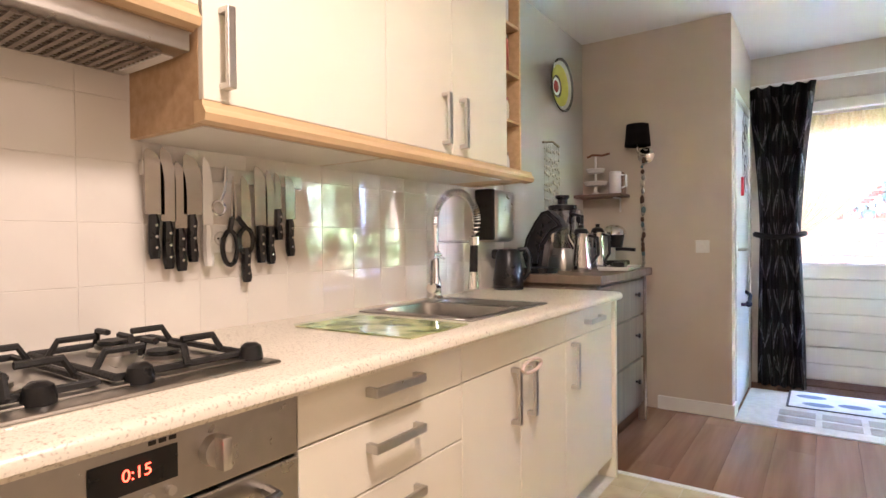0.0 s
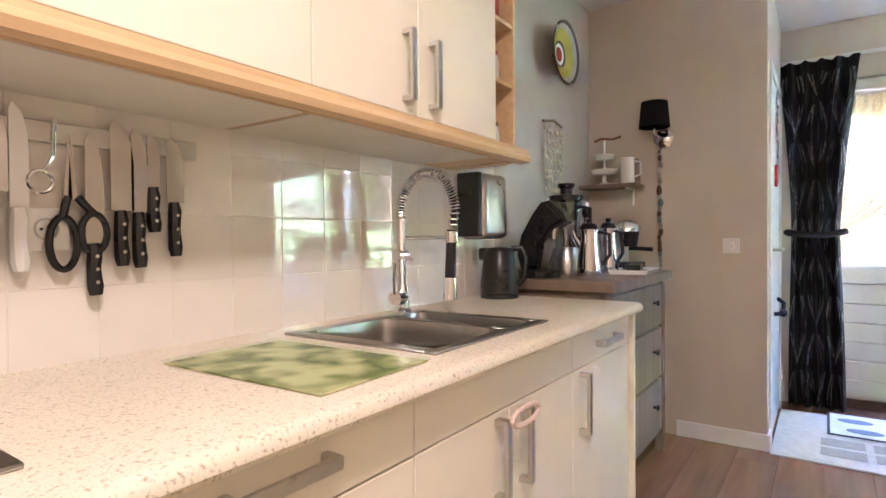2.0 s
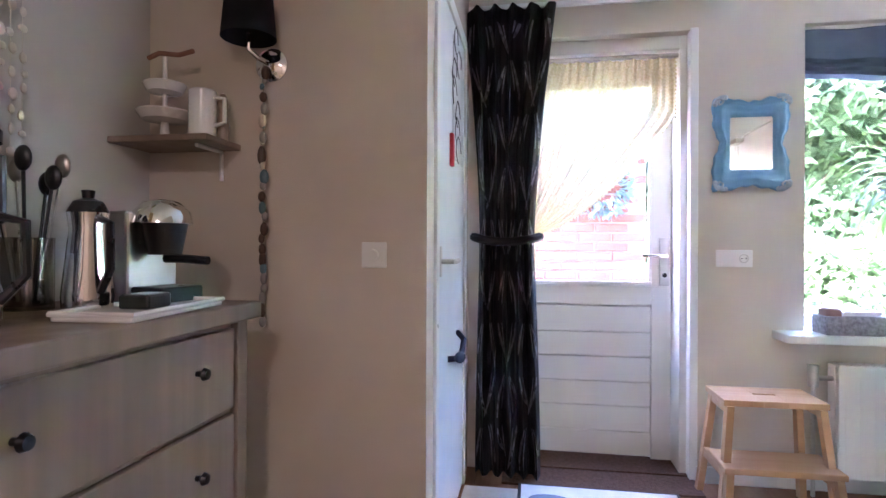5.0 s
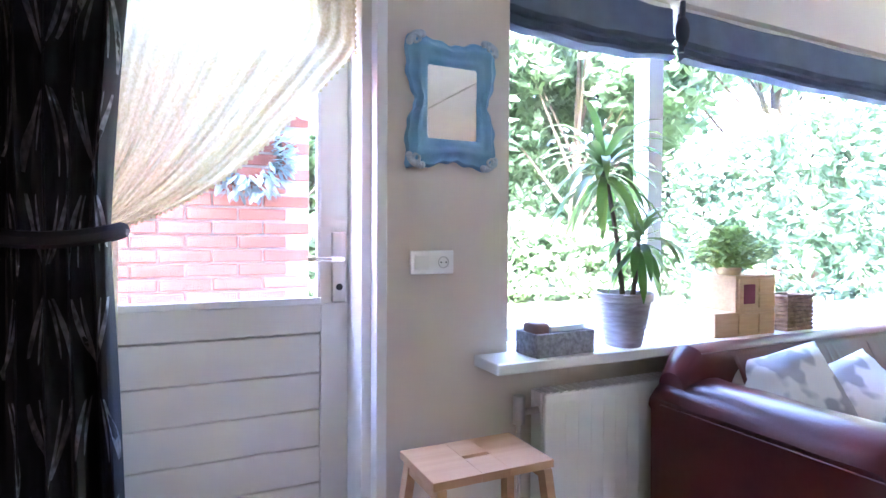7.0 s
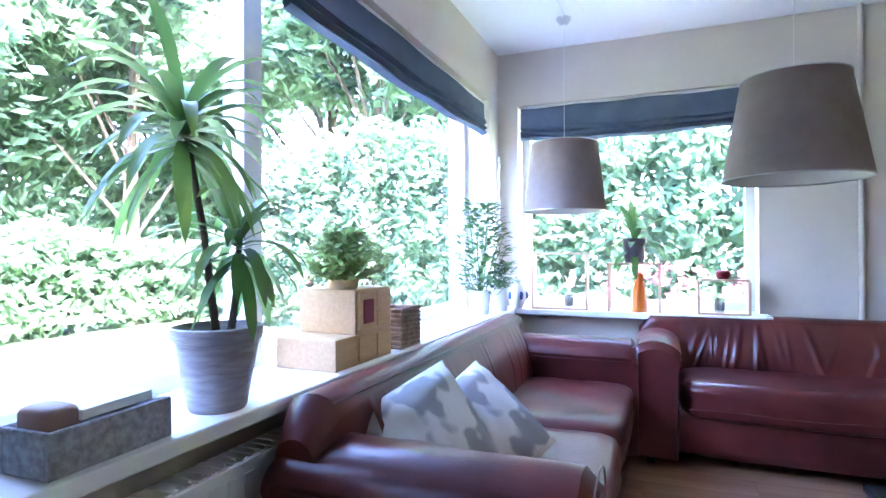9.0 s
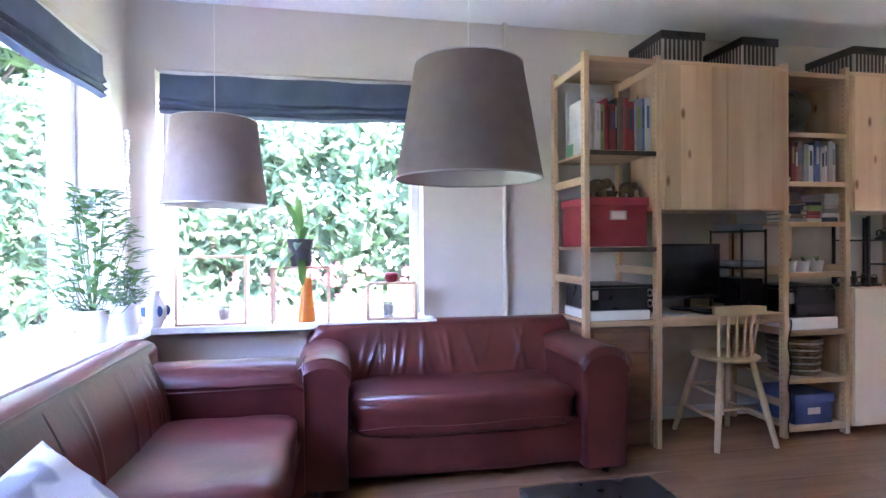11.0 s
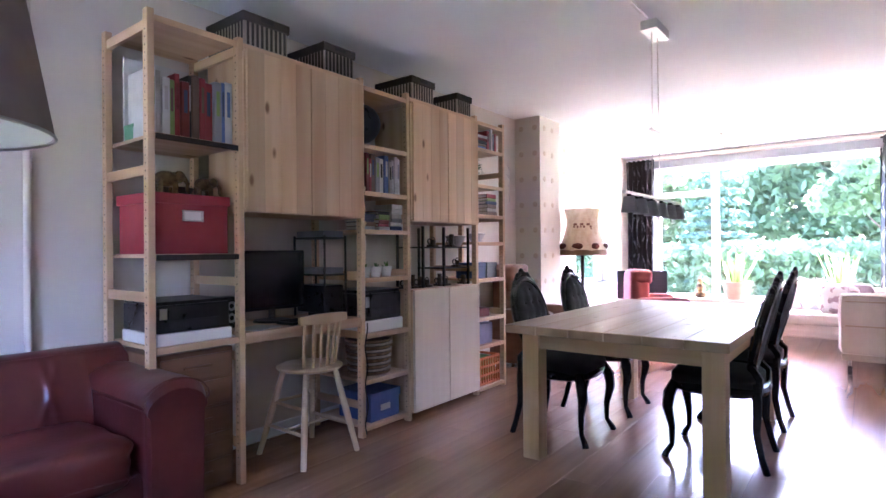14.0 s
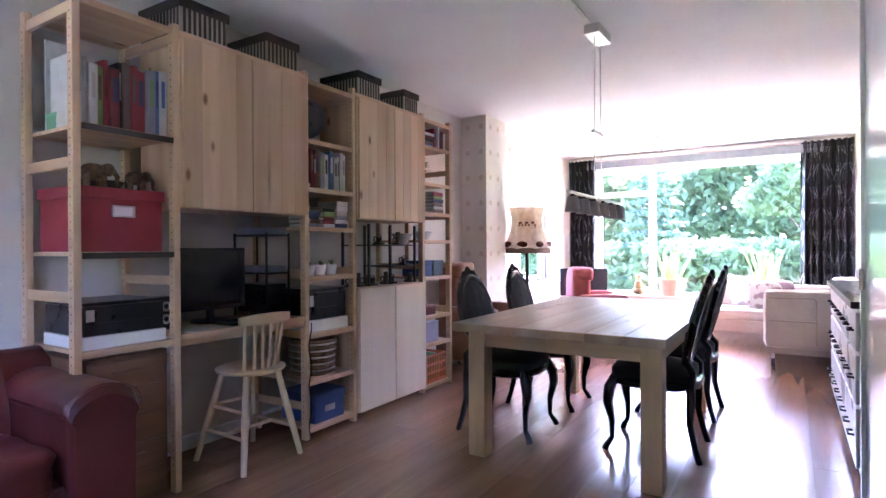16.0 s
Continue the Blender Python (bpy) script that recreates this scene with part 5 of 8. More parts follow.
for yy, hgt, r in ((3.34, 0.24, 0.055), (3.62, 0.25, 0.05)):
    c = thing("coffee_pot", "polished steel coffee pot with a black handle", "coffee pot", (-0.40, yy - 0.06, 0.972), 30 if yy < 3.5 else -20, group="coffee pots")
    part("body", lathe(bm_new(), [(0, 0), (r, 0), (r * 1.05, 0.04), (r * 0.75, hgt * 0.75), (r * 0.85, hgt * 0.9)]), CHROME, c, smooth=True)
    part("lid", lathe(bm_new(), [(r * 0.86, hgt * 0.9), (r * 0.6, hgt), (0.012, hgt * 1.03), (0.014, hgt * 1.1), (0, hgt * 1.11)]), BLACK, c, smooth=True)
    part("handle", tube(bm_new(), [(r * 0.8, 0, hgt * 0.85), (r * 1.7, 0, hgt * 0.8), (r * 1.75, 0, hgt * 0.4), (r, 0, hgt * 0.2)], 0.009), BLACK, c, smooth=True)
    part("spout", tube(bm_new(), [(-r * 0.7, 0, hgt * 0.55), (-r * 1.2, 0, hgt * 0.75), (-r * 1.35, 0, hgt * 0.88)], [0.016, 0.011, 0.008]), CHROME, c, smooth=True)
ut = thing("utensil_jar", "glass utensil jar with steel ladles and spoons", "utensils", (-0.60, 3.60, 0.972))
part("jar", lathe(bm_new(), [(0, 0), (0.055, 0), (0.055, 0.17), (0.05, 0.17), (0.05, 0.01), (0, 0.01)]), JUG, ut, smooth=True)
random.seed(8)
for k in range(7):
    a = k * 0.9
    tip = (0.07 * math.cos(a), 0.07 * math.sin(a), 0.30 + 0.05 * random.random())
    bm = cyl(bm_new(), (0.02 * math.cos(a), 0.02 * math.sin(a), 0.02), tip, 0.004, seg=6)
    ball(bm, tip, 0.022, 0.012, 0.03)
    part("utensil", bm, STEEL if k % 2 else BLACK, ut, smooth=True)
em = thing("espresso_machine", "small silver and black espresso machine", "espresso machine", (-0.38, 3.76, 0.972), -10)
part("body", box(bm_new(), -0.10, -0.08, 0.0, -0.01, 0.08, 0.24, 0.008), SATIN, em)
part("drip_tray", box(bm_new(), -0.01, -0.07, 0, 0.09, 0.07, 0.05, 0.006), BLACK, em)
part("dome", lathe(bm_new(), [(0.075, 0.0), (0.07, 0.03), (0.045, 0.055), (0, 0.065)], (0.02, 0, 0.21)), CHROME, em, smooth=True)
part("group_head", cyl(bm_new(), (0.03, 0, 0.13), (0.03, 0, 0.21), 0.04, 0.055), BLACK, em, smooth=True)
part("portafilter", tube(bm_new(), [(0.03, 0, 0.12), (0.08, 0.01, 0.12), (0.15, 0.02, 0.115)], 0.011), BLACK, em, smooth=True)
tr = thing("serving_tray", "white serving tray with cups on the chest", "tray", (-0.28, 3.58, 0.972), 5)
part("tray", box(bm_new(), -0.08, -0.17, 0, 0.09, 0.2, 0.012, 0.005), PORC, tr)
part("tray_rim", tube(bm_new(), [(-0.08, -0.17, 0.016), (0.09, -0.17, 0.016), (0.09, 0.2, 0.016), (-0.08, 0.2, 0.016)], 0.006, 6, True), PORC, tr)
part("gadget", box(bm_new(), -0.03, -0.04, 0.012, 0.04, 0.05, 0.045, 0.006), BLACK, tr)

# wall shelf with white china
ws = thing("wall_shelf", "small taupe wall shelf on a bracket", "shelf", (-0.545, 4.18, 1.445))
part("board", box(bm_new(), -0.17, -0.20, 0, 0.165, 0, 0.02, 0.003), TAUPEW, ws)
part("bracket", tube(bm_new(), [(0.1, -0.01, -0.10), (0.1, -0.01, -0.005), (0.1, -0.15, -0.005)], 0.007), WHITE, ws)
ck = thing("cake_stand", "white two-tier cake stand on the wall shelf", "cake stand", (-0.59, 4.08, 1.4655))
part("foot", lathe(bm_new(), [(0, 0), (0.05, 0), (0.015, 0.02), (0.012, 0.06)]), PORC, ck, smooth=True)
for z, r in ((0.06, 0.085), (0.15, 0.065)):
    part("plate", lathe(bm_new(), [(0.012, z), (r * 0.8, z + 0.005), (r, z + 0.03), (r * 0.97, z + 0.034), (0, z + 0.012)]), PORC, ck, smooth=True)
part("stem", cyl(bm_new(), (0, 0, 0.07), (0, 0, 0.27), 0.008), PORC, ck, smooth=True)
part("handle", tube(bm_new(), [(-0.06, 0, 0.27), (-0.02, 0, 0.285), (0.05, 0, 0.275), (0.10, 0, 0.285)], 0.008), plain("rusty_handle", 0.22, 0.10, 0.06), ck, smooth=True)
jg = thing("milk_jug", "straight white porcelain jug on the wall shelf", "jug", (-0.45, 4.07, 1.4655))
part("body", lathe(bm_new(), [(0, 0), (0.042, 0), (0.042, 0.15), (0.036, 0.155), (0.036, 0.01), (0, 0.01)]), PORC, jg, smooth=True)
part("handle", tube(bm_new(), [(0.04, 0, 0.13), (0.075, 0, 0.125), (0.075, 0, 0.05), (0.04, 0, 0.04)], 0.007), PORC, jg, smooth=True)
bo = thing("spice_bottle", "small decorated bottle on the wall shelf", "bottle", (-0.405, 4.11, 1.4655))
part("bottle", lathe(bm_new(), [(0, 0), (0.018, 0), (0.02, 0.05), (0.012, 0.09), (0.018, 0.12), (0.008, 0.15), (0, 0.155)]), plain("bottle_beige", 0.35, 0.26, 0.2, 0.3), bo, smooth=True)

# wall lamp, garland, plate, shell chime
wl = thing("wall_lamp", "wall lamp with a black shade and chrome arm", "lamp", (-0.29, 4.18, 1.725))
part("wall_plate", lathe(bm_new(), [(0.055, 0), (0.055, 0.008), (0.03, 0.022), (0, 0.024)], m=pose(0.02, 0, 0, 90)), CHROME, wl, smooth=True)
part("arm", tube(bm_new(), [(0.02, -0.02, 0), (0.01, -0.08, 0.0), (-0.01, -0.10, 0.02), (-0.01, -0.10, 0.07)], 0.008), CHROME, wl, smooth=True)
bm = lathe(bm_new(), [(0.085, 0.055), (0.072, 0.20)], (-0.01, -0.10, 0), 32)
bmesh.ops.solidify(bm, geom=bm.faces[:], thickness=0.002)
part("shade", bm, plain("black_shade_cloth", 0.012, 0.012, 0.013, 0.9), wl, smooth=True)
ga = thing("bead_garland", "hanging garland of brown beads and shells", "garland", (-0.285, 4.15, 0.86))
part("string", cyl(bm_new(), (0, 0, 0.0), (0, 0, 0.86), 0.002, seg=5), plain("string", 0.3, 0.25, 0.2), ga)
random.seed(11)
GB = [plain("bead_brown", 0.10, 0.06, 0.04), plain("bead_grey", 0.32, 0.3, 0.28), plain("bead_cream", 0.55, 0.5, 0.42), plain("bead_teal", 0.12, 0.2, 0.22)]
z = 0.02
while z < 0.84:
    s = random.uniform(0.008, 0.020)
    part("bead", ball(bm_new(), (random.uniform(-0.006, 0.006), 0, z), s * random.uniform(0.7, 1), s * 0.7, s * random.uniform(1, 1.7), 8, 6), random.choice(GB), ga, smooth=True)
    z += s * 2.1
dp = thing("decorative_plate", "yellow and red ringed decorative plate on the wall", "plate", (XW + 0.085, 3.54, 2.12), -1)
rings = [("rim", 0.165, 0.15, plain("plate_dark", 0.10, 0.09, 0.08, 0.25)), ("dotted_band", 0.15, 0.128, plain("plate_grey", 0.42, 0.40, 0.34, 0.25)), ("yellow_band", 0.128, 0.07, plain("plate_yellow", 0.50, 0.45, 0.10, 0.2)),
         ("dark_ring", 0.07, 0.055, plain("plate_ring", 0.12, 0.10, 0.09, 0.25)), ("white_ring", 0.055, 0.038, PORC), ("red_centre", 0.038, 0.0, plain("plate_red", 0.32, 0.05, 0.05, 0.2))]
for nm, r0, r1, mt in rings:
    bm = lathe(bm_new(), [(r0, 0.05 * (r0 / 0.165) ** 2), (r1, 0.05 * (r1 / 0.165) ** 2), (r1 * 0.999, 0.05 * (r1 / 0.165) ** 2 - 0.004), (r0, 0.05 * (r0 / 0.165) ** 2 - 0.006)], seg=40, m=pose(-0.02, 0, 0, 0, 90))
    part(nm, bm, mt, dp, smooth=True)
part("hanger", cyl(bm_new(), (-0.05, 0, 0), (-0.022, 0, 0), 0.012), BLACK, dp)
sh = thing("shell_chime", "hanging mobile of small shells on the greige wall", "mobile", (XW + 0.02, 3.56, 1.76))
part("stick", tube(bm_new(), [(0, -0.12, 0.0), (0.01, 0.0, 0.02), (0, 0.13, 0.005)], 0.007), plain("driftwood", 0.35, 0.28, 0.2), sh, smooth=True)
SHELL = plain("shell", 0.62, 0.57, 0.48, 0.4)
for k in range(8):
    y = -0.11 + k * 0.032
    part("thread", cyl(bm_new(), (0.005, y, 0), (0.005, y, -0.45 + 0.05 * (k % 3)), 0.001, seg=4), SHELL, sh)
    for i in range(8):
        part("shell", ball(bm_new(), (0.008, y + random.uniform(-0.006, 0.006), -0.05 - i * 0.05 + random.uniform(-0.015, 0.015)), 0.006, random.uniform(0.008, 0.014), random.uniform(0.008, 0.016), 7, 5), SHELL, sh, smooth=True)

# black patterned door curtain
BLACKC = mat("black_curtain_cloth", (0.007, 0.007, 0.008), (0.012, 0.012, 0.013), 0.6, scale=8, bump=0.2, fine=300)
SILVERC = mat("silver_woven_motif", (0.26, 0.26, 0.28), (0.06, 0.06, 0.07), 0.4, scale=40)


def curtain(label, m, wt, wm, wb, zt, zm, folds, name="curtain", tie=True, lean=0.0, motifs=True):
    """A pleated curtain, wt wide at its top, wm at the tie, wb at its foot. Local x along the rail, -y towards the room."""
    c = thing(name, label, "curtain", group="black curtains")
    c.matrix_basis = m

    def fn(u, v, off=0.0):
        z = zt * (1 - v) + 0.012
        if z > zm:
            q = (z - zm) / (zt - zm)
            w = wm + (wt - wm) * q ** 1.5 if tie else wt
        else:
            q = 1 - z / zm
            w = wm + (wb - wm) * math.sin(q * math.pi / 2) if tie else wt + (wb - wt) * q
        pinch = min(1, abs(z - zm) / 0.25) if tie else 1
        d = (0.018 + 0.02 * pinch) * math.sin(u * folds * 2 * math.pi + 1.2 * math.sin(v * 3)) + 0.01 * math.sin(u * folds * 4.3 * math.pi + v * 4)
        return Vector(((u - 0.5) * w + lean * (1 - abs(z - zm) / zt if tie else 0), d - off, z))
    part("cloth", sheet(bm_new(), fn, folds * 12, 40), BLACKC, c, smooth=True)
    bm = sheet(bm_new(), lambda u, v: fn(u, v * 0.035, 0.012), folds * 12, 2)
    part("heading_tape", bm, BLACKC, c, smooth=True)
    if motifs:
        bm = bm_new()
        rm = random.Random(77)
        cols = 3 if wt < 0.5 else 4
        for i in range(cols):
            ph = rm.uniform(0, 0.4) + (math.pi / 2 if i % 2 else 0)
            for sg in (-1, 1):
                for wide, reach, v0, v1 in ((0.034, 0.15, 0.0, 1.0), (0.018, 0.09, 0.0, 1.0)):
                    n = 9
                    for j in range(n):
                        a0, a1 = (j + 0.08) / n, (j + 0.92 - 0.35 * rm.random()) / n

                        def band(q, r, a0=a0, a1=a1, i=i, sg=sg, ph=ph, reach=reach, wide=wide):
                            v = a0 + (a1 - a0) * r
                            uc = (i + 0.5) / cols + sg * reach * abs(math.sin(v * n * math.pi / 2 + ph))
                            return fn(min(0.995, max(0.005, uc + (q - 0.5) * wide * math.sin(math.pi * (0.12 + 0.76 * r)))), v, 0.003)
                        sheet(bm, band, 1, 9)
        part("woven_motif", bm, SILVERC, c, "silver woven leaf motifs", kind="stuff")
    if tie:
        bm = tube(bm_new(), [(0.5 * (wm + 0.05) * math.cos(a) + lean, 0.06 * math.sin(a) - 0.005, zm + 0.02 + 0.012 * math.cos(2 * a)) for a in [2 * math.pi * k / 24 for k in range(24)]], 0.022, 8, True)
        part("tieback", bm, BLACKC, c, smooth=True)
    return c


curtain("black curtain with silver leaf motifs tied back by the door", pose(0.475, 5.20, 0), 0.45, 0.27, 0.32, 2.30, 1.15, 5, lean=-0.02)
rl = thing("curtain_rail", "white curtain rail above the back door", "curtain rail", (0.9, 5.24, 2.33))
part("rail", box(bm_new(), -0.64, -0.012, -0.012, 0.62, 0.012, 0.012, 0.003), WHITE, rl)

# cream net curtain swept to one side
NET = translucent("cream_net", (0.72, 0.68, 0.44), (0.60, 0.55, 0.31), 0.30, 0.9, 0.12, 90)
nc = thing("net_curtain", "cream crochet net curtain swept to one side of the door", "curtain", (0.82, 5.40, 0))


def netfn(u, v):
    top = Vector((-0.36 + 0.83 * u, 0, 2.09))
    tie = Vector((-0.32 + 0.05 * u, -0.10, 1.17))
    q = v
    mid = Vector((-0.36 + 0.83 * u, -0.02, 2.09 - 0.30 * u))
    p = top.lerp(mid, min(1, q * 4)) if q < 0.25 else mid.lerp(tie, ((q - 0.25) / 0.75) ** 0.9)
    p = p + Vector((0, (0.012 * math.sin(u * 40) + 0.010 * math.sin(u * 131 + 2 * math.sin(q * 5))) * (1 - 0.5 * q), 0))
    if q > 0.25:
        p.z -= 0.10 * u * math.sin(math.pi * (q - 0.25) / 0.75)
    return p


part("net", sheet(bm_new(), netfn, 260, 26), NET, nc, smooth=True)
bm = sheet(bm_new(), lambda u, v: Vector((-0.34 + 0.12 * u - 0.02 * v, -0.09 + 0.015 * math.sin(u * 12 + v), 1.17 - 1.15 * v)), 20, 10)
part("net_tail", bm, NET, nc, smooth=True)
bm = bm_new()
for k in range(60):
    p = netfn(1.0, k / 60)
    ball(bm, p, 0.007, 0.004, 0.007, 6, 4)
part("crochet_edge", bm, NET, nc, kind="stuff")

# rug and mat by the door
rg = thing("rug", "cream rug with woven grey blocks by the back door", "rug", (0.79, 4.62, 0))
part("field", box(bm_new(), -0.52, -0.49, 0.0, 0.62, 0.44, 0.008, 0.003), RUGF, rg)
for i in range(4):
    for j in range(2):
        part("grey_block", box(bm_new(), -0.30 + i * 0.235, -0.36 + j * 0.17, 0.0085, -0.10 + i * 0.235, -0.23 + j * 0.17, 0.0105, 0.001), GREYF, rg)
mt = thing("door_mat", "white door mat with a dark border and grey leaf prints", "mat", (0.88, 4.87, 0.012))
part("border", box(bm_new(), -0.36, -0.235, 0, 0.36, 0.235, 0.004), plain("mat_dark", 0.03, 0.03, 0.035), mt)
part("field", box(bm_new(), -0.345, -0.22, 0.0045, 0.345, 0.22, 0.006), plain("mat_white", 0.66, 0.66, 0.66, 0.9), mt)
for k, (x, y) in enumerate(((-0.22, 0.08), (0.02, -0.06), (0.24, 0.07), (-0.18, -0.12), (0.25, -0.12))):
    part("leaf_print", lathe(bm_new(), [(0, 0), (0.07, 0.0), (0.069, 0.001), (0, 0.0012)], (x, y, 0.0065), 14, 1.3, 0.7), plain("mat_print", 0.16, 0.20, 0.28, 0.9), mt)
dm = thing("coir_mat", "dark brown coir strip at the back door", "mat", (0.86, 5.21, 0))
part("coir", box(bm_new(), -0.42, -0.095, 0, 0.50, 0.12, 0.012, 0.003), COIR, dm)

# baroque wall mirror
mi = thing("wall_mirror", "blue painted baroque wall mirror with scrolled corners", "mirror", (1.605, 5.30, 1.63))


def frame_xy(a, f):
    """Outline of the frame, f from the glass edge (0) to the scrolled rim (1)."""
    c, s = math.cos(a), math.sin(a)
    k = 1 / max(abs(c) / 0.094, abs(s) / 0.124)
    ix, iz = c * k, s * k
    ox, oz = c / max(abs(c) / 0.172, abs(s) / 0.226) , s / max(abs(c) / 0.172, abs(s) / 0.226)
    pinch = 1 - 0.19 * math.cos(2 * a) ** 4 * (1 if abs(c) > abs(s) else 0.55)
    rip = 1 + 0.022 * math.sin(22 * a) * f
    return ix + (ox * pinch * rip - ix) * f, iz + (oz * pinch * rip - iz) * f


def framefn(u, v):
    a = 2 * math.pi * u
    x, z = frame_xy(a, v)
    d = 0.012 + 0.022 * math.sin(math.pi * v) + 0.004 * math.sin(v * 14)
    return Vector((x, -d if v < 0.99 else 0.0, z))


part("frame", sheet(bm_new(), framefn, 120, 12), BLUEP, mi, smooth=True)
part("mirror_glass", box(bm_new(), -0.098, -0.012, -0.128, 0.098, -0.006, 0.128), MIRROR, mi)
for sx in (-1, 1):
    for sz in (-1, 1):
        bm = bm_new()
        beads = [(sx * (0.165 * math.cos(0.3 + k * 0.24) * 0.25 + 0.125), -0.022, sz * (0.2 * math.sin(0.3 + k * 0.24) * 0.22 + 0.175)) for k in range(7)]
        tube(bm, [(sx * (0.145 + 0.022 * math.cos(q) * (1 - q / 9)), -0.03, sz * (0.195 + 0.022 * math.sin(q) * (1 - q / 9))) for q in [k * 0.6 for k in range(12)]], 0.006, 6)
        scroll = part("corner_scroll", bm, SILVERP, mi, "worn silver-blue corner scroll", smooth=True)
        for at in beads:
            part("bead", ball(bm_new(), at, 0.013, 0.012, 0.013, 8, 6), SILVERP, scroll, smooth=True)

# step stool
st = thing("step_stool", "two-step beech stool beside the back door", "stool", (1.57, 5.04, 0))
bm = bm_new()
for a, b in ((-0.2, -0.045), (0.045, 0.2)):
    box(bm, a, -0.125, 0.475, b, 0.13, 0.5, 0.0012, 1)
box(bm, -0.045, -0.125, 0.475, 0.045, -0.010, 0.5), box(bm, -0.045, 0.012, 0.475, 0.045, 0.13, 0.5)
part("top_step", bm, BEECH, st)
part("low_step", box(bm_new(), -0.225, -0.215, 0.225, 0.225, 0.02, 0.25, 0.005), BEECH, st)
for sx in (-1, 1):
    for y0, z1, y1 in ((-0.11, 0.475, -0.16), (0.10, 0.475, 0.16)):
        t = bmesh.new()
        bmesh.ops.create_cube(t, size=1)
        for v in t.verts:
            q = v.co.z + 0.5
            v.co = Vector((sx * (0.175 + 0.045 * (1 - q)) + v.co.x * 0.028, y1 + (y0 - y1) * q + v.co.y * 0.04, q * z1))
        bm = bm_new()
        join(bm, t)
        part("leg", bm, BEECH, st)
    t = bmesh.new()
    bmesh.ops.create_cube(t, size=1)
    for v in t.verts:
        q = v.co.z + 0.5
        v.co = Vector((sx * (0.20 + 0.02 * (1 - q)) + v.co.x * 0.028, -0.215 + 0.03 * q + v.co.y * 0.04, q * 0.225))
    bm = bm_new()
    join(bm, t)
    part("front_leg", bm, BEECH, st)
    part("side_rail", box(bm_new(), sx * 0.2 - 0.012, -0.19, 0.18, sx * 0.2 + 0.012, 0.14, 0.222, 0.002), BEECH, st)
    part("upper_rail", box(bm_new(), sx * 0.178 - 0.01, -0.1, 0.44, sx * 0.178 + 0.01, 0.1, 0.474, 0.002), BEECH, st)

# unseen ceiling fitting, added to carry the warm kitchen lamp
kl = thing("ceiling_light", "unseen round white ceiling light added for the kitchen lamp", "lamp", (0.62, 0.85, H))
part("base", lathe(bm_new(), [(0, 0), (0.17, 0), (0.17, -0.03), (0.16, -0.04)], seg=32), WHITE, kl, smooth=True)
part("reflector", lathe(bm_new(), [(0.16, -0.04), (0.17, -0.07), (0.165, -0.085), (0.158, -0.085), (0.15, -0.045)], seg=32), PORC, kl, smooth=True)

# ---- things on the sills ----


def blade_leaf(bm, root, direction, length, width, droop, seg=6):
    """A long arching leaf, folded a little along its middle."""
    d = Vector(direction).normalized()
    side = d.cross(Vector((0, 0, 1)))
    side = side.normalized() if side.length > 1e-4 else Vector((1, 0, 0))
    p, step, rows = Vector(root), length / seg, []
    for i in range(seg + 1):
        f = i / seg
        w = width * (0.35 + 1.3 * f) * (1 - f) ** 0.6 if f < 1 else 0.001
        up = side.cross(d)
        rows.append([bm.verts.new(p - side * w), bm.verts.new(p - up * w * 0.25), bm.verts.new(p + side * w)])
        d = (d + Vector((0, 0, -droop * (0.4 + f)))).normalized()
        p = p + d * step
    for a, b in zip(rows, rows[1:]):
        bm.faces.new((a[0], a[1], b[1], b[0])), bm.faces.new((a[1], a[2], b[2], b[1]))


def leafy(name, label, at, stems, mat_leaf, pot, seed):
    random.seed(seed)
    p = thing(name, label, "plant", at)
    prof, pm, soil_z, soil_r = pot
    part("pot", lathe(bm_new(), prof, seg=32), pm, p, smooth=True)
    part("soil", lathe(bm_new(), [(soil_r, soil_z), (0, soil_z + 0.008)], seg=20), SOIL, p)
    for base, top, count, ln, wd, dr in stems:
        if (Vector(top) - Vector(base)).length > 0.02:
            mid = Vector(base).lerp(Vector(top), 0.5) + Vector((0.02, 0.01, 0))
            part("stem", tube(bm_new(), [base, mid, top], [0.011, 0.009, 0.008], 8), BARK, p, smooth=True)
        for k in range(count):
            a = k * 2.4 + random.random() * 0.4
            el = 1.2 - 1.75 * (k / count) + random.uniform(-0.15, 0.15)
            bm = bm_new()
            blade_leaf(bm, Vector(top) + Vector((0, 0, -0.07 * k / count)), (math.cos(a) * math.cos(el), math.sin(a) * math.cos(el), math.sin(el)), ln * random.uniform(0.75, 1.1), wd, dr * random.uniform(0.7, 1.2))
            part("leaf", bm, mat_leaf, p, smooth=True)
    return p


potA = ([(0, 0), (0.068, 0), (0.073, 0.012), (0.102, 0.175), (0.111, 0.178), (0.113, 0.208), (0.106, 0.21), (0.10, 0.19), (0.096, 0.17)], GREYPOT, 0.18, 0.098)
leafy("dracaena", "tall dracaena with two leaf crowns in a grey-lilac pot", (2.34, 5.235, 0.745), [
    ((0.0, 0.0, 0.16), (-0.09, 0.02, 0.72), 58, 0.31, 0.024, 0.34), ((0.03, -0.01, 0.16), (0.045, -0.03, 0.44), 36, 0.25, 0.024, 0.38)], LEAF2, potA, 4)

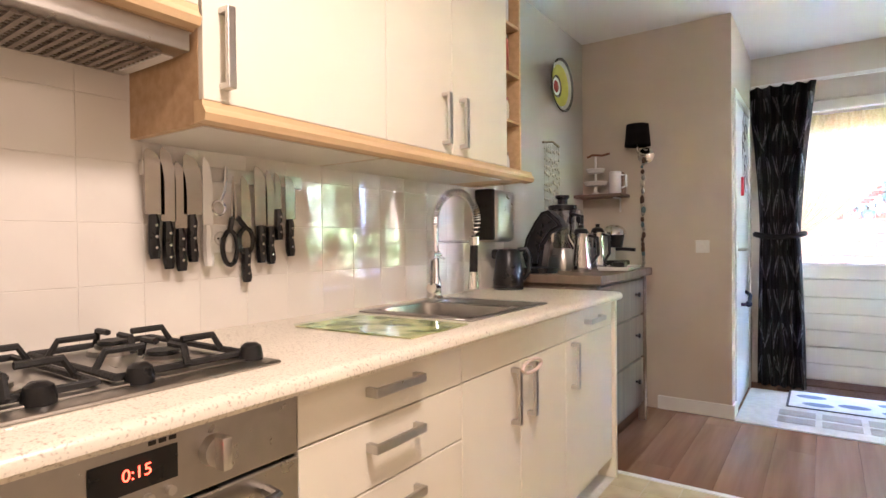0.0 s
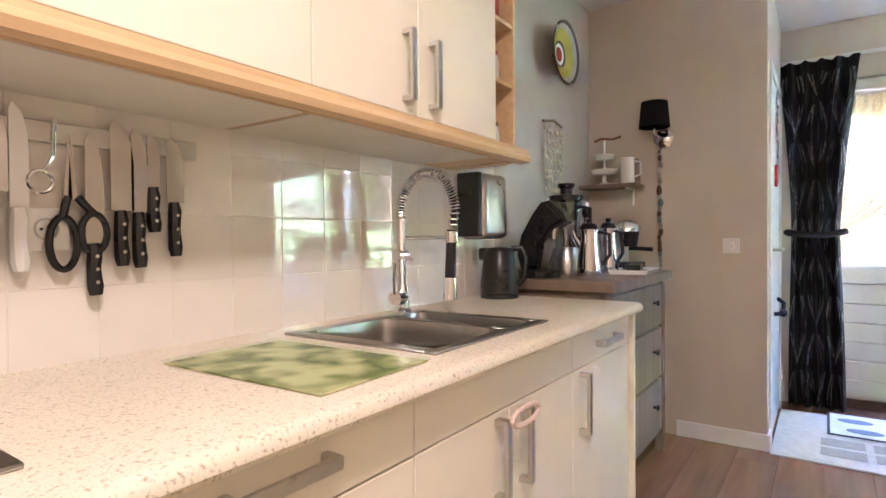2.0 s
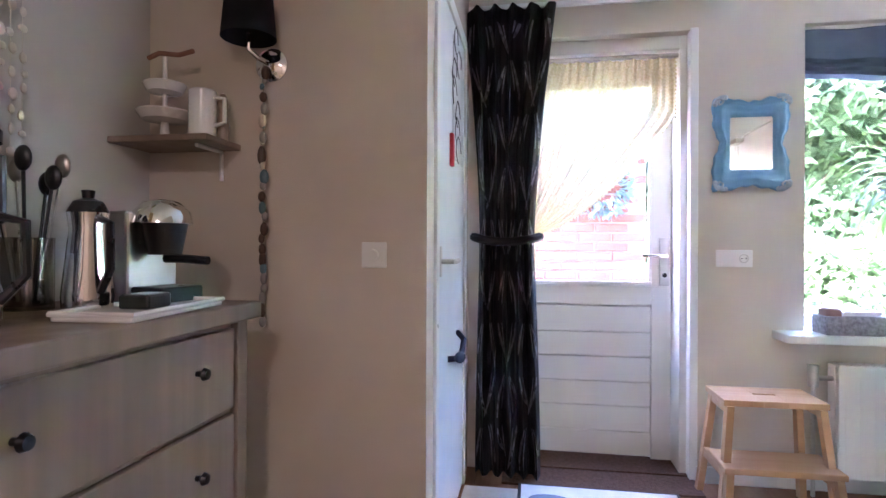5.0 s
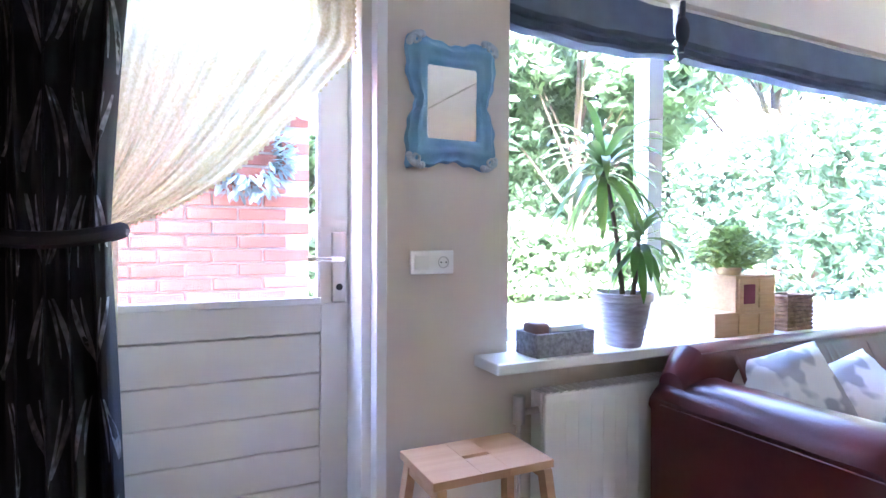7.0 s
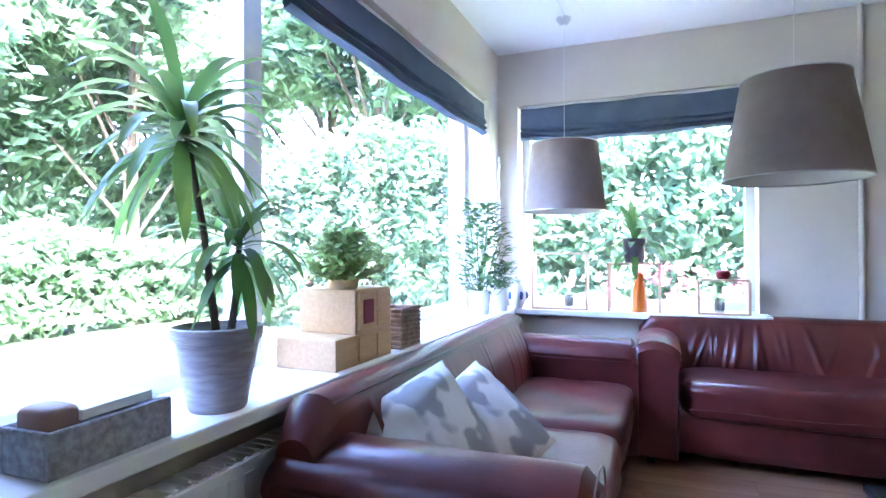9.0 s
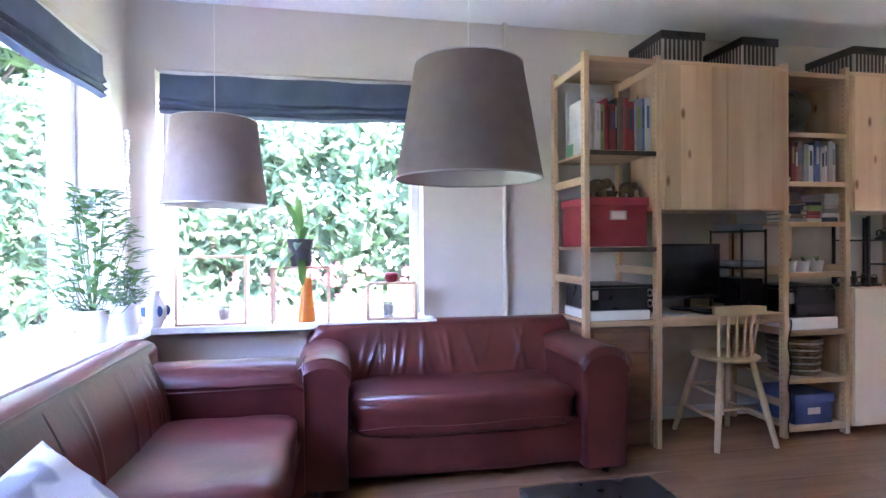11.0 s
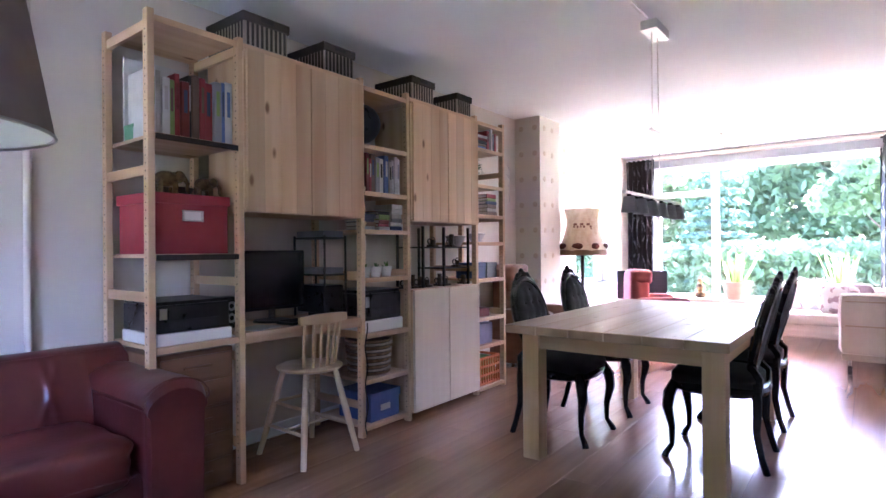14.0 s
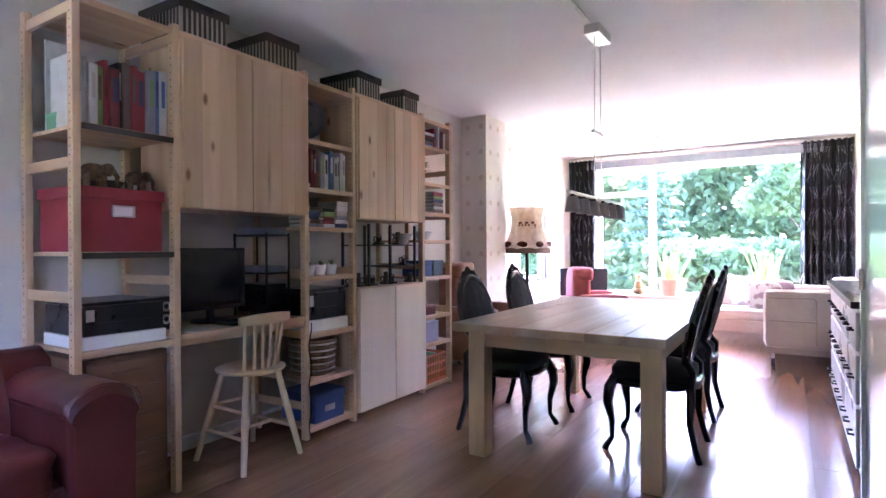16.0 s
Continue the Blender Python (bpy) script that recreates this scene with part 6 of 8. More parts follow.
wb = thing("book_basket", "grey wicker tray basket filled with papers and books", "basket", (2.0, 5.225, 0.745), 2)
GREYW = mat("grey_wicker", (0.36, 0.35, 0.36), (0.22, 0.21, 0.22), 0.8, scale=60, bump=0.5)
part("tray_floor", box(bm_new(), -0.12, -0.054, 0, 0.12, 0.054, 0.01), GREYW, wb)
for b in ((-0.13, -0.054, 0, -0.12, 0.054, 0.085), (0.12, -0.054, 0, 0.135, 0.054, 0.085), (-0.13, -0.064, 0, 0.135, -0.054, 0.085), (-0.13, 0.054, 0, 0.135, 0.064, 0.085)):
    part("tray_side", box(bm_new(), *b, 0.004), GREYW, wb)
for z, c, r in ((0.03, (0.5, 0.5, 0.52), 2), (0.055, (0.10, 0.10, 0.11), -3), (0.085, (0.74, 0.74, 0.73), 4)):
    part("book", box(bm_new(), -0.06, -0.045, z, 0.105, 0.045, z + 0.02, 0.002, m=pose(0, 0, 0, 0, 0, r)), plain("cover", *c), wb)
part("rolled_cloth", pillow(bm_new(), -0.12, -0.045, 0.05, -0.05, 0.045, 0.12, 5, 0.45), plain("brown_cloth", 0.28, 0.16, 0.12), wb, smooth=True)

CARD = mat("light_plywood", (0.58, 0.38, 0.19), (0.52, 0.33, 0.155), 0.55, scale=10, stretch=(1, 8, 8))
mb = thing("mini_drawers", "small stepped plywood drawer box on the sill", "box", (2.98, 5.29, 0.745), -1)
part("low_box", box(bm_new(), -0.19, -0.12, 0, 0.19, 0.12, 0.105, 0.003), CARD, mb)
part("tall_box", box(bm_new(), -0.06, -0.116, 0.105, 0.19, 0.12, 0.262, 0.003), CARD, mb)
for x0, x1, z0, z1, mt_ in ((-0.05, 0.07, 0.12, 0.25, None), (0.08, 0.18, 0.12, 0.18, None), (0.08, 0.18, 0.19, 0.25, None), (-0.05, 0.07, 0.01, 0.095, None), (0.08, 0.18, 0.01, 0.095, None)):
    part("drawer", box(bm_new(), x0, -0.126, z0, x1, -0.114, z1, 0.002), CARD, mb)
part("red_label", box(bm_new(), -0.025, -0.13, 0.14, 0.045, -0.1245, 0.225, 0.002), plain("dark_red", 0.22, 0.03, 0.05), mb)


def bushy(name, label, at, pot, r, hgt, n, lf, mat_leaf, seed, flowers=0):
    random.seed(seed)
    p = thing(name, label, "plant", at)
    prof, pm, sz, sr = pot
    part("pot", lathe(bm_new(), prof, seg=24), pm, p, smooth=True)
    part("soil", lathe(bm_new(), [(sr, sz), (0, sz + 0.005)], seg=16), SOIL, p)
    bm, bs = bm_new(), bm_new()
    for k in range(n):
        a, q = random.random() * 6.28, random.random()
        rr = r * math.sqrt(random.random()) * (0.5 + 0.7 * math.sin(math.pi * min(1, q + 0.15)))
        c = Vector((rr * math.cos(a), rr * math.sin(a), sz + 0.02 + hgt * q))
        blade_leaf(bm, c, (math.cos(a), math.sin(a), random.uniform(-0.3, 0.9)), lf * random.uniform(0.7, 1.3), lf * 0.42, 0.2, 3)
        if k % 12 == 0:
            tube(bs, [(0, 0, sz), c * 0.6, c], 0.0025, 4)
    part("foliage", bm, mat_leaf, p, kind="stuff")
    part("stem_tuft", bs, mat_leaf, p, kind="stuff")
    if flowers:
        bm = bm_new()
        for k in range(flowers):
            a = random.random() * 6.28
            c = Vector((r * 0.9 * random.random() * math.cos(a), r * 0.9 * random.random() * math.sin(a), sz + hgt * random.uniform(0.25, 1.05)))
            for q in range(5):
                blade_leaf(bm, c, (math.cos(q * 1.26), math.sin(q * 1.26), 0.3), 0.028, 0.014, 0.3, 2)
        part("flowers", bm, translucent("pale_petals", (0.66, 0.66, 0.72), (0.6, 0.6, 0.68), 0.4), p, "pale lilac-white flowers", kind="stuff")
    return p


potB = ([(0, 0), (0.05, 0), (0.055, 0.03), (0.057, 0.034), (0.05, 0.03)], CARD, 0.022, 0.05)
bushy("maidenhair_plant", "bushy light green plant on the plywood drawers", (2.975, 5.26, 1.007), potB, 0.135, 0.17, 1500, 0.030, LEAF6, 21)
wk = thing("wicker_basket", "small dark brown wicker basket on the sill", "basket", (3.34, 5.225, 0.745))
for k in range(9):
    part("weave", tube(bm_new(), [(x, y, 0.009 + k * 0.0185) for x, y in ((-0.09, -0.06), (0.09, -0.06), (0.09, 0.06), (-0.09, 0.06))], 0.0095, 6, True), WICKER, wk)
part("inner", box(bm_new(), -0.086, -0.056, 0, 0.086, 0.056, 0.15), plain("dark_inner", 0.05, 0.03, 0.02), wk)
potC = ([(0, 0), (0.055, 0), (0.07, 0.15), (0.073, 0.152), (0.062, 0.14)], PORC, 0.135, 0.062)
bushy("flowering_plant", "white flowering pot plant in the window corner", (4.55, 5.25, 0.745), potC, 0.19, 0.55, 420, 0.06, LEAF, 31, 90)
bushy("small_pot_plant", "small leafy plant in a white pot in the window corner", (4.80, 5.20, 0.745), potC, 0.10, 0.16, 150, 0.04, LEAF4, 32, 10)
dj = thing("blue_white_vase", "blue and white porcelain vase in the window corner", "vase", (5.02, 5.13, 0.745))
part("vase", lathe(bm_new(), [(0, 0), (0.035, 0), (0.06, 0.06), (0.06, 0.12), (0.03, 0.17), (0.035, 0.2)]), PORC, dj, smooth=True)
for a in range(5):
    part("blue_motif", ball(bm_new(), (0.059 * math.cos(a * 1.26), 0.059 * math.sin(a * 1.26), 0.09), 0.006, 0.02, 0.03, 8, 6), plain("delft_blue", 0.06, 0.12, 0.36, 0.2), dj)
gl = thing("hanging_garland", "white string of paper flowers hanging in the corner", "garland", (5.05, 5.27, 1.3))
for k in range(24):
    part("bead", ball(bm_new(), (0.012 * math.sin(k), 0, k * 0.022), 0.014, 0.012, 0.012, 7, 5), PORC, gl)
tb2 = thing("sill_stand", "slim wooden plant stand on the corner sill", "stand", (5.06, 4.36, 0.745))
part("top", box(bm_new(), -0.075, -0.17, 0.305, 0.075, 0.17, 0.318, 0.002), PINE_Y, tb2)
for sx in (-0.06, 0.06):
    for sy in (-0.155, 0.155):
        part("leg", box(bm_new(), sx - 0.008, sy - 0.008, 0, sx + 0.008, sy + 0.008, 0.305), PINE, tb2)
potD = ([(0, 0), (0.055, 0), (0.078, 0.155), (0.082, 0.158), (0.07, 0.145)], DARKPOT, 0.14, 0.07)
leafy("clivia", "broad-leaved plant in a dark pot on the stand", (5.06, 4.36, 1.064), [((0, 0, 0.14), (0, 0, 0.15), 18, 0.30, 0.034, 0.27)], LEAF, potD, 17)
ov_ = thing("orange_vase", "tall orange glass vase on the sill", "vase", (5.06, 4.33, 0.745))
part("vase", lathe(bm_new(), [(0, 0), (0.05, 0), (0.047, 0.06), (0.03, 0.2), (0.027, 0.25), (0.022, 0.25), (0.025, 0.02), (0, 0.02)]), mat("orange_glass", (0.75, 0.26, 0.04), (0.7, 0.22, 0.03), 0.15, trans=0.5, bump=0), ov_, smooth=True)
for y0, y1, h in ((4.66, 5.02, 0.385), (3.70, 3.98, 0.22)):
    f = thing("wooden_stand", "slim open wooden stand on the corner sill", "stand", (5.06, (y0 + y1) / 2, 0.745), group="wooden stands")
    w = (y1 - y0) / 2
    part("top", box(bm_new(), -0.05, -w, h - 0.014, 0.05, w, h, 0.002), PINE_Y, f)
    for s in (-1, 1):
        part("upright", box(bm_new(), -0.05, s * w - 0.008, 0, 0.05, s * w + 0.008, h - 0.014, 0.002), PINE, f)
    part("foot_rail", box(bm_new(), -0.05, -w, 0, 0.05, w, 0.012), PINE_Y, f)
rb = thing("red_candle_pot", "small dark red candle pot on the stand", "candle", (5.06, 3.84, 0.965))
part("pot", lathe(bm_new(), [(0, 0), (0.03, 0), (0.042, 0.02), (0.04, 0.045), (0.03, 0.055), (0, 0.05)]), plain("deep_red", 0.24, 0.02, 0.03, 0.3), rb, smooth=True)
for yy, cc in ((4.78, (0.5, 0.5, 0.52)), (3.86, (0.5, 0.52, 0.55))):
    q = thing("glass_tealight", "clear glass candle holder under the stand", "candle holder", (5.06, yy, 0.757), group="candle holders")
    part("glass", lathe(bm_new(), [(0, 0), (0.028, 0), (0.032, 0.09), (0.028, 0.09), (0.025, 0.012), (0, 0.012)]), JUG, q, smooth=True)

# sofa cushions
CUSH = mat("grey_white_print", (0.62, 0.60, 0.57), (0.30, 0.30, 0.31), 0.85, scale=9, detail=1.5, bump=0.3, fine=250, spread=(0.52, 0.58))
for m in (pose(2.77, 4.84, 0.565, 58, 0, -38) @ pose(0, 0, 0, 0, 0, 18), pose(3.03, 4.76, 0.53, 48, 0, -46) @ pose(0, 0, 0, 0, 0, 30)):
    c = thing("sofa_cushion", "grey and white printed cushion on the leather sofa", "cushion", group="sofa cushions")
    c.matrix_basis = m
    t = bm_new()
    nn = 16
    for sgn in (-1, 1):
        gr = [[None] * (nn + 1) for _ in range(nn + 1)]
        for i in range(nn + 1):
            for j in range(nn + 1):
                u, v = i / nn * 2 - 1, j / nn * 2 - 1
                hgt = 0.09 * ((1 - u ** 2) * (1 - v ** 2)) ** 0.45 + 0.020 * noise.noise(Vector((u * 3.5, v * 2.2, sgn))) + 0.008 * noise.noise(Vector((u * 8, v * 5, sgn)))
                k = 1 - 0.06 * (1 - abs(u * v)) * (abs(u) > 0.99 or abs(v) > 0.99)
                gr[i][j] = t.verts.new((0.20 * u * k, 0.20 * v * k, sgn * hgt if 0 < i < nn and 0 < j < nn else 0))
        for i in range(nn):
            for j in range(nn):
                t.faces.new((gr[i][j], gr[i + 1][j], gr[i + 1][j + 1], gr[i][j + 1]))
    bmesh.ops.remove_doubles(t, verts=t.verts[:], dist=0.0005)
    part("cover", t, CUSH, c, smooth=True)

# low black table
lt = thing("coffee_table", "low black coffee table with a dark glass top", "table", (3.52, 3.208, 0))
part("top", box(bm_new(), -0.28, -0.272, 0.222, 0.28, 0.272, 0.25, 0.004), BLACK, lt)
for sx in (-0.24, 0.24):
    for sy in (-0.235, 0.235):
        part("leg", box(bm_new(), sx - 0.025, sy - 0.025, 0, sx + 0.025, sy + 0.025, 0.222), BLACKM, lt)

# ---- pine shelving wall ----
XI, XB = 4.652, 5.135  # front and back of the shelving
PY = [2.787, 2.345, 1.50, 1.063, 0.228, -0.19]
for k, y in enumerate(PY):
    u = thing("shelving_upright", "pale pine ladder upright of the shelving wall", "shelving", (XI, y, 0), group="shelving uprights")
    for x0 in (0.0, 0.439):
        part("post", box(bm_new(), x0, -0.016, 0, x0 + 0.044, 0.016, 2.26, 0.003), PINE, u)
    for z in ((0.18, 0.95, 1.52, 2.17) if k == 0 else (0.18, 0.62, 1.0, 1.42, 1.80, 2.17)):
        part("rail", box(bm_new(), 0.044, -0.010, z, 0.439, 0.010, z + 0.045, 0.002), PINE_X, u)
    bm = bm_new()
    for z in range(60):
        for xx in (0.022, 0.461):
            for s in (-1, 1):
                cyl(bm, (xx, s * 0.0165, 0.1 + z * 0.035), (xx, s * 0.0155, 0.1 + z * 0.035), 0.004, seg=6)
    part("peg_hole_row", bm, plain("peg_hole", 0.05, 0.03, 0.02), u, kind="stuff")


def shelf(i, z, material=None):
    a, b = PY[i + 1] + 0.018, PY[i] - 0.018
    s = thing("shelf_board", "pale pine shelf board in the shelving wall", "shelf", (XI, (a + b) / 2, z), group="pine shelf boards")
    L = (b - a) / 2
    part("board", box(bm_new(), 0.008, -L, -0.018, 0.475, L, 0.0, 0.002), material or PINE_Y, s)
    part("edge_strip", box(bm_new(), 0.0, -L, -0.03, 0.008, L, 0.0, 0.002), PINE_Y, s)


for z in (2.235, 1.71, 1.165, 0.745):
    shelf(0, z)
for z in (2.215, 1.85, 1.552, 1.309, 1.001, 0.646, 0.356, 0.066):
    shelf(2, z)
for z in (2.225, 2.01, 1.71, 1.465, 1.239, 0.937, 0.616, 0.389, 0.05):
    shelf(4, z)
shelf(1, 2.235), shelf(3, 2.235), shelf(1, 0.76)
# dark edging on two shelves of the end bay
for z in (1.695, 1.15):
    bm = box(bm_new(), XI - 0.0035, PY[1] + 0.018, z - 0.014, XI - 0.0005, PY[0] - 0.018, z + 0.012)
    tagged(part("shelf_trim", bm, plain("dark_edging", 0.05, 0.04, 0.035)), label="dark printed edging tape on a pine shelf", category="trim", group="shelf trims")


def cupboard(label, i, z0, z1, door_mat, boards):
    a, b = PY[i + 1] + 0.018, PY[i] - 0.018
    c = thing("shelf_cabinet", label, "cabinet", (XI - 0.012, (a + b) / 2, z0), group="shelving cabinets")
    L, h = (b - a) / 2, z1 - z0
    part("top_panel", box(bm_new(), 0.0, -L, h - 0.016, 0.34, L, h), PINE_Y, c)
    part("bottom_panel", box(bm_new(), 0.0, -L, 0, 0.34, L, 0.016), PINE_Y, c)
    for s in (-1, 1):
        part("side_panel", box(bm_new(), 0.0, s * L - 0.008, 0.016, 0.34, s * L + 0.008, h - 0.016), PINE, c)
    part("back_panel", box(bm_new(), 0.33, -L, 0.016, 0.34, L, h - 0.016), PINE, c)
    for s in (-1, 1):
        y0, y1 = (-L + 0.002, -0.003) if s < 0 else (0.003, L - 0.002)
        d = new("door")
        d.parent = c
        n = boards
        for k in range(n):
            q0, q1 = y0 + (y1 - y0) * k / n, y0 + (y1 - y0) * (k + 1) / n
            part("board", box(bm_new(), -0.018, q0 + 0.0002, 0.004, 0.0, q1 - 0.0002, h - 0.004, 0.0008, 1), door_mat, d)


cupboard("pale pine wall cabinet with plank doors in the shelving", 1, 1.375, 2.205, PINE_D1, 4)
cupboard("pale pine cabinet with two plank doors in the shelving", 3, 1.375, 2.205, PINE_D1, 4)
cupboard("whitewashed pine base cabinet with two doors", 3, 0.05, 0.90, WPINE, 1)
# desk front rail
bm = box(bm_new(), XI + 0.01, PY[2] + 0.018, 0.70, XI + 0.03, PY[1] - 0.018, 0.74, 0.002)
tagged(part("desk_rail", bm, PINE_Y), label="pine rail under the desk board", category="rail")

# striped storage boxes on top
STRIPE_D, STRIPE_L = plain("stripe_dark", 0.05, 0.04, 0.035, 0.8), plain("stripe_pale", 0.40, 0.34, 0.27, 0.8)
for y0, y1, h in ((2.045, 2.335, 0.165), (1.555, 1.81, 0.160), (0.765, 1.03, 0.155), (0.29, 0.50, 0.150)):
    b = thing("storage_box", "striped cardboard storage box with a dark lid", "box", (4.825, (y0 + y1) / 2, 2.236), group="striped boxes on the shelving")
    L = (y1 - y0) / 2 - 0.012
    part("box", box(bm_new(), -0.17, -L, 0, 0.17, L, h - 0.01, 0.003), STRIPE_L, b)
    for k in range(int(L * 2 / 0.028)):
        y = -L + 0.012 + k * 0.028
        part("stripe", box(bm_new(), -0.1725, y, 0.002, -0.1695, y + 0.014, h - 0.012), STRIPE_D, b)
    for k in range(12):
        part("stripe", box(bm_new(), -0.16 + k * 0.028, L - 0.0005, 0.002, -0.146 + k * 0.028, L + 0.0025, h - 0.012), STRIPE_D, b)
    part("lid", box(bm_new(), -0.18, -L - 0.01, h - 0.045, 0.18, L + 0.01, h + 0.003, 0.004), STRIPE_D, b)
    part("handle_hole", box(bm_new(), -0.183, -0.04, h - 0.03, -0.1805, 0.04, h - 0.008, 0.001), BLACKM, b)

BOOKC = [plain("book_%s" % n, *c) for n, c in (("red", (0.30, 0.04, 0.05)), ("dark_red", (0.18, 0.03, 0.03)), ("white", (0.60, 0.58, 0.56)), ("blue", (0.10, 0.16, 0.36)), ("green", (0.22, 0.32, 0.10)),
                                         ("black", (0.025, 0.025, 0.03)), ("pale", (0.48, 0.44, 0.40)), ("brown", (0.16, 0.10, 0.07)), ("navy", (0.05, 0.07, 0.14)), ("grey", (0.26, 0.26, 0.28)))]
PAGES = plain("book_pages", 0.6, 0.56, 0.48, 0.9)


def book(x, y, z, d, w, h, cover, label="book standing on a pine shelf", rz=0.0, ry=0.0, lying=False):
    """A book with its spine towards -x, w thick along y."""
    b = thing("book", label, "book", group="books on the shelves")
    b.matrix_basis = pose(x, y, z, ry, 0, rz) if not lying else pose(x, y, z, 0, 0, rz)
    part("cover", box(bm_new(), 0, -w / 2, 0, d, w / 2, h, min(0.003, w * 0.2), 1), cover, b)
    if lying:
        part("page_block", box(bm_new(), 0.004, -w / 2 - 0.0008, 0.004, d - 0.004, w / 2 + 0.0008, h - 0.004), PAGES, b)
    else:
        part("page_block", box(bm_new(), 0.004, -w / 2 + 0.003, 0.004, d - 0.004, w / 2 - 0.003, h + 0.0008), PAGES, b)
        part("spine_title", box(bm_new(), -0.0008, -w * 0.22, h * 0.45, 0.0, w * 0.22, h * 0.85), random.choice(BOOKC), b)


def book_row(y0, y1, z, hmax, seed, depth=0.2, x=None, order=None):
    random.seed(seed)
    y, k = y0, 0
    while True:
        w = random.uniform(0.018, 0.042)
        if abs(y1 - y) < w + 0.002:
            break
        s = 1 if y1 > y0 else -1
        cov = BOOKC[order[k % len(order)]] if order else random.choice(BOOKC)
        book((x or XI + 0.03) + random.uniform(0, 0.02), y + s * w / 2, z, depth, w - 0.001, hmax * random.uniform(0.82, 1), cov)
        y += s * w
        k += 1


def pile(y, z, n, seed, w=0.17, d=0.2, x=None):
    random.seed(seed)
    for k in range(n):
        h = random.uniform(0.018, 0.034)
        book((x or XI + 0.03), y + random.uniform(-0.008, 0.008), z, d, w * random.uniform(0.8, 1), h, random.choice(BOOKC), "book lying in a pile on a pine shelf", random.uniform(-3, 3), lying=True)
        z += h + 0.0005


# end bay
book_row(2.755, 2.352, 1.7105, 0.33, 1, 0.24, XI + 0.05, [2, 6, 2, 4, 0, 1, 5, 7, 0, 0, 9, 3, 2, 2, 8, 2])
cdp = thing("bird_print", "white card print with black bird shapes on the shelf", "print", (XI + 0.36, 2.60, 1.71), 0)
part("card", box(bm_new(), 0, -0.17, 0, 0.012, 0.15, 0.42, 0.002), plain("white_card", 0.62, 0.61, 0.58), cdp)
random.seed(14)
for k in range(14):
    yy, zz = random.uniform(-0.14, 0.12), random.uniform(0.05, 0.39)
    bm = ball(bm_new(), (-0.001, yy, zz), 0.0015, 0.036, 0.018, 8, 6)
    ball(bm, (-0.001, yy + 0.02, zz + 0.012), 0.0015, 0.012, 0.01, 8, 6)
    part("bird_shape", bm, BLACKM, cdp)
gb2 = thing("green_tin", "small green tin on the end shelf", "tin", (XI + 0.30, 2.71, 1.7105))
part("tin", box(bm_new(), -0.05, -0.045, 0, 0.05, 0.045, 0.075, 0.004), plain("mint_green", 0.12, 0.32, 0.18), gb2)
part("lid", box(bm_new(), -0.052, -0.047, 0.06, 0.052, 0.047, 0.078, 0.004), plain("mint_lid", 0.14, 0.36, 0.2), gb2)
rbx = thing("red_storage_box", "large red cardboard storage box with a metal label holder", "box", (XI + 0.06, 2.57, 1.1655))
part("box", box(bm_new(), 0, -0.185, 0, 0.34, 0.19, 0.27, 0.003), REDBOX, rbx)
part("lid", box(bm_new(), -0.008, -0.195, 0.235, 0.35, 0.20, 0.285, 0.004), REDBOX, rbx)
bm = bm_new()
for b in ((-0.012, -0.05, 0.155, -0.0005, 0.05, 0.162), (-0.012, -0.05, 0.20, -0.0005, 0.05, 0.207), (-0.012, -0.05, 0.155, -0.0005, -0.043, 0.207), (-0.012, 0.043, 0.155, -0.0005, 0.05, 0.207)):
    box(bm, *b)
part("label_holder", bm, SATIN, rbx)
part("paper_label", box(bm_new(), -0.003, -0.043, 0.162, -0.0006, 0.043, 0.20), PORC, rbx)
for x, y, s in ((XI + 0.13, 2.66, 1.15), (XI + 0.12, 2.48, 0.95)):
    e = thing("elephant_figure", "small dark brass elephant figure on the red box", "figurine", (x, y, 1.451), group="elephant figures")
    bm = ball(bm_new(), (0, 0, 0.062 * s), 0.03 * s, 0.052 * s, 0.034 * s)
    ball(bm, (0, -0.055 * s, 0.075 * s), 0.022 * s, 0.024 * s, 0.026 * s)
    tube(bm, [(0, -0.072 * s, 0.075 * s), (0, -0.09 * s, 0.05 * s), (0, -0.088 * s, 0.02 * s), (0, -0.1 * s, 0.008 * s)], [0.011 * s, 0.009 * s, 0.007 * s, 0.005 * s], 8)
    for ax in (-1, 1):
        ball(bm, (ax * 0.022 * s, -0.045 * s, 0.075 * s), 0.004 * s, 0.018 * s, 0.022 * s)
        for ay in (-0.03, 0.032):
            cyl(bm, (ax * 0.016 * s, ay * s, 0), (ax * 0.016 * s, ay * s, 0.05 * s), 0.012 * s, seg=8)
    part("body", bm, mat("dark_brass", (0.22, 0.15, 0.07), (0.08, 0.05, 0.03), 0.4, 0.6, 30), e, smooth=True)
bw = thing("wooden_bowl", "dark wooden bowl lying at the back of the shelf", "bowl", (XI + 0.36, 2.50, 1.4515))
part("bowl", lathe(bm_new(), [(0, 0), (0.05, 0), (0.09, 0.055), (0.085, 0.058), (0.045, 0.01), (0, 0.01)]), plain("dark_bowl", 0.06, 0.045, 0.035, 0.35), bw, smooth=True)


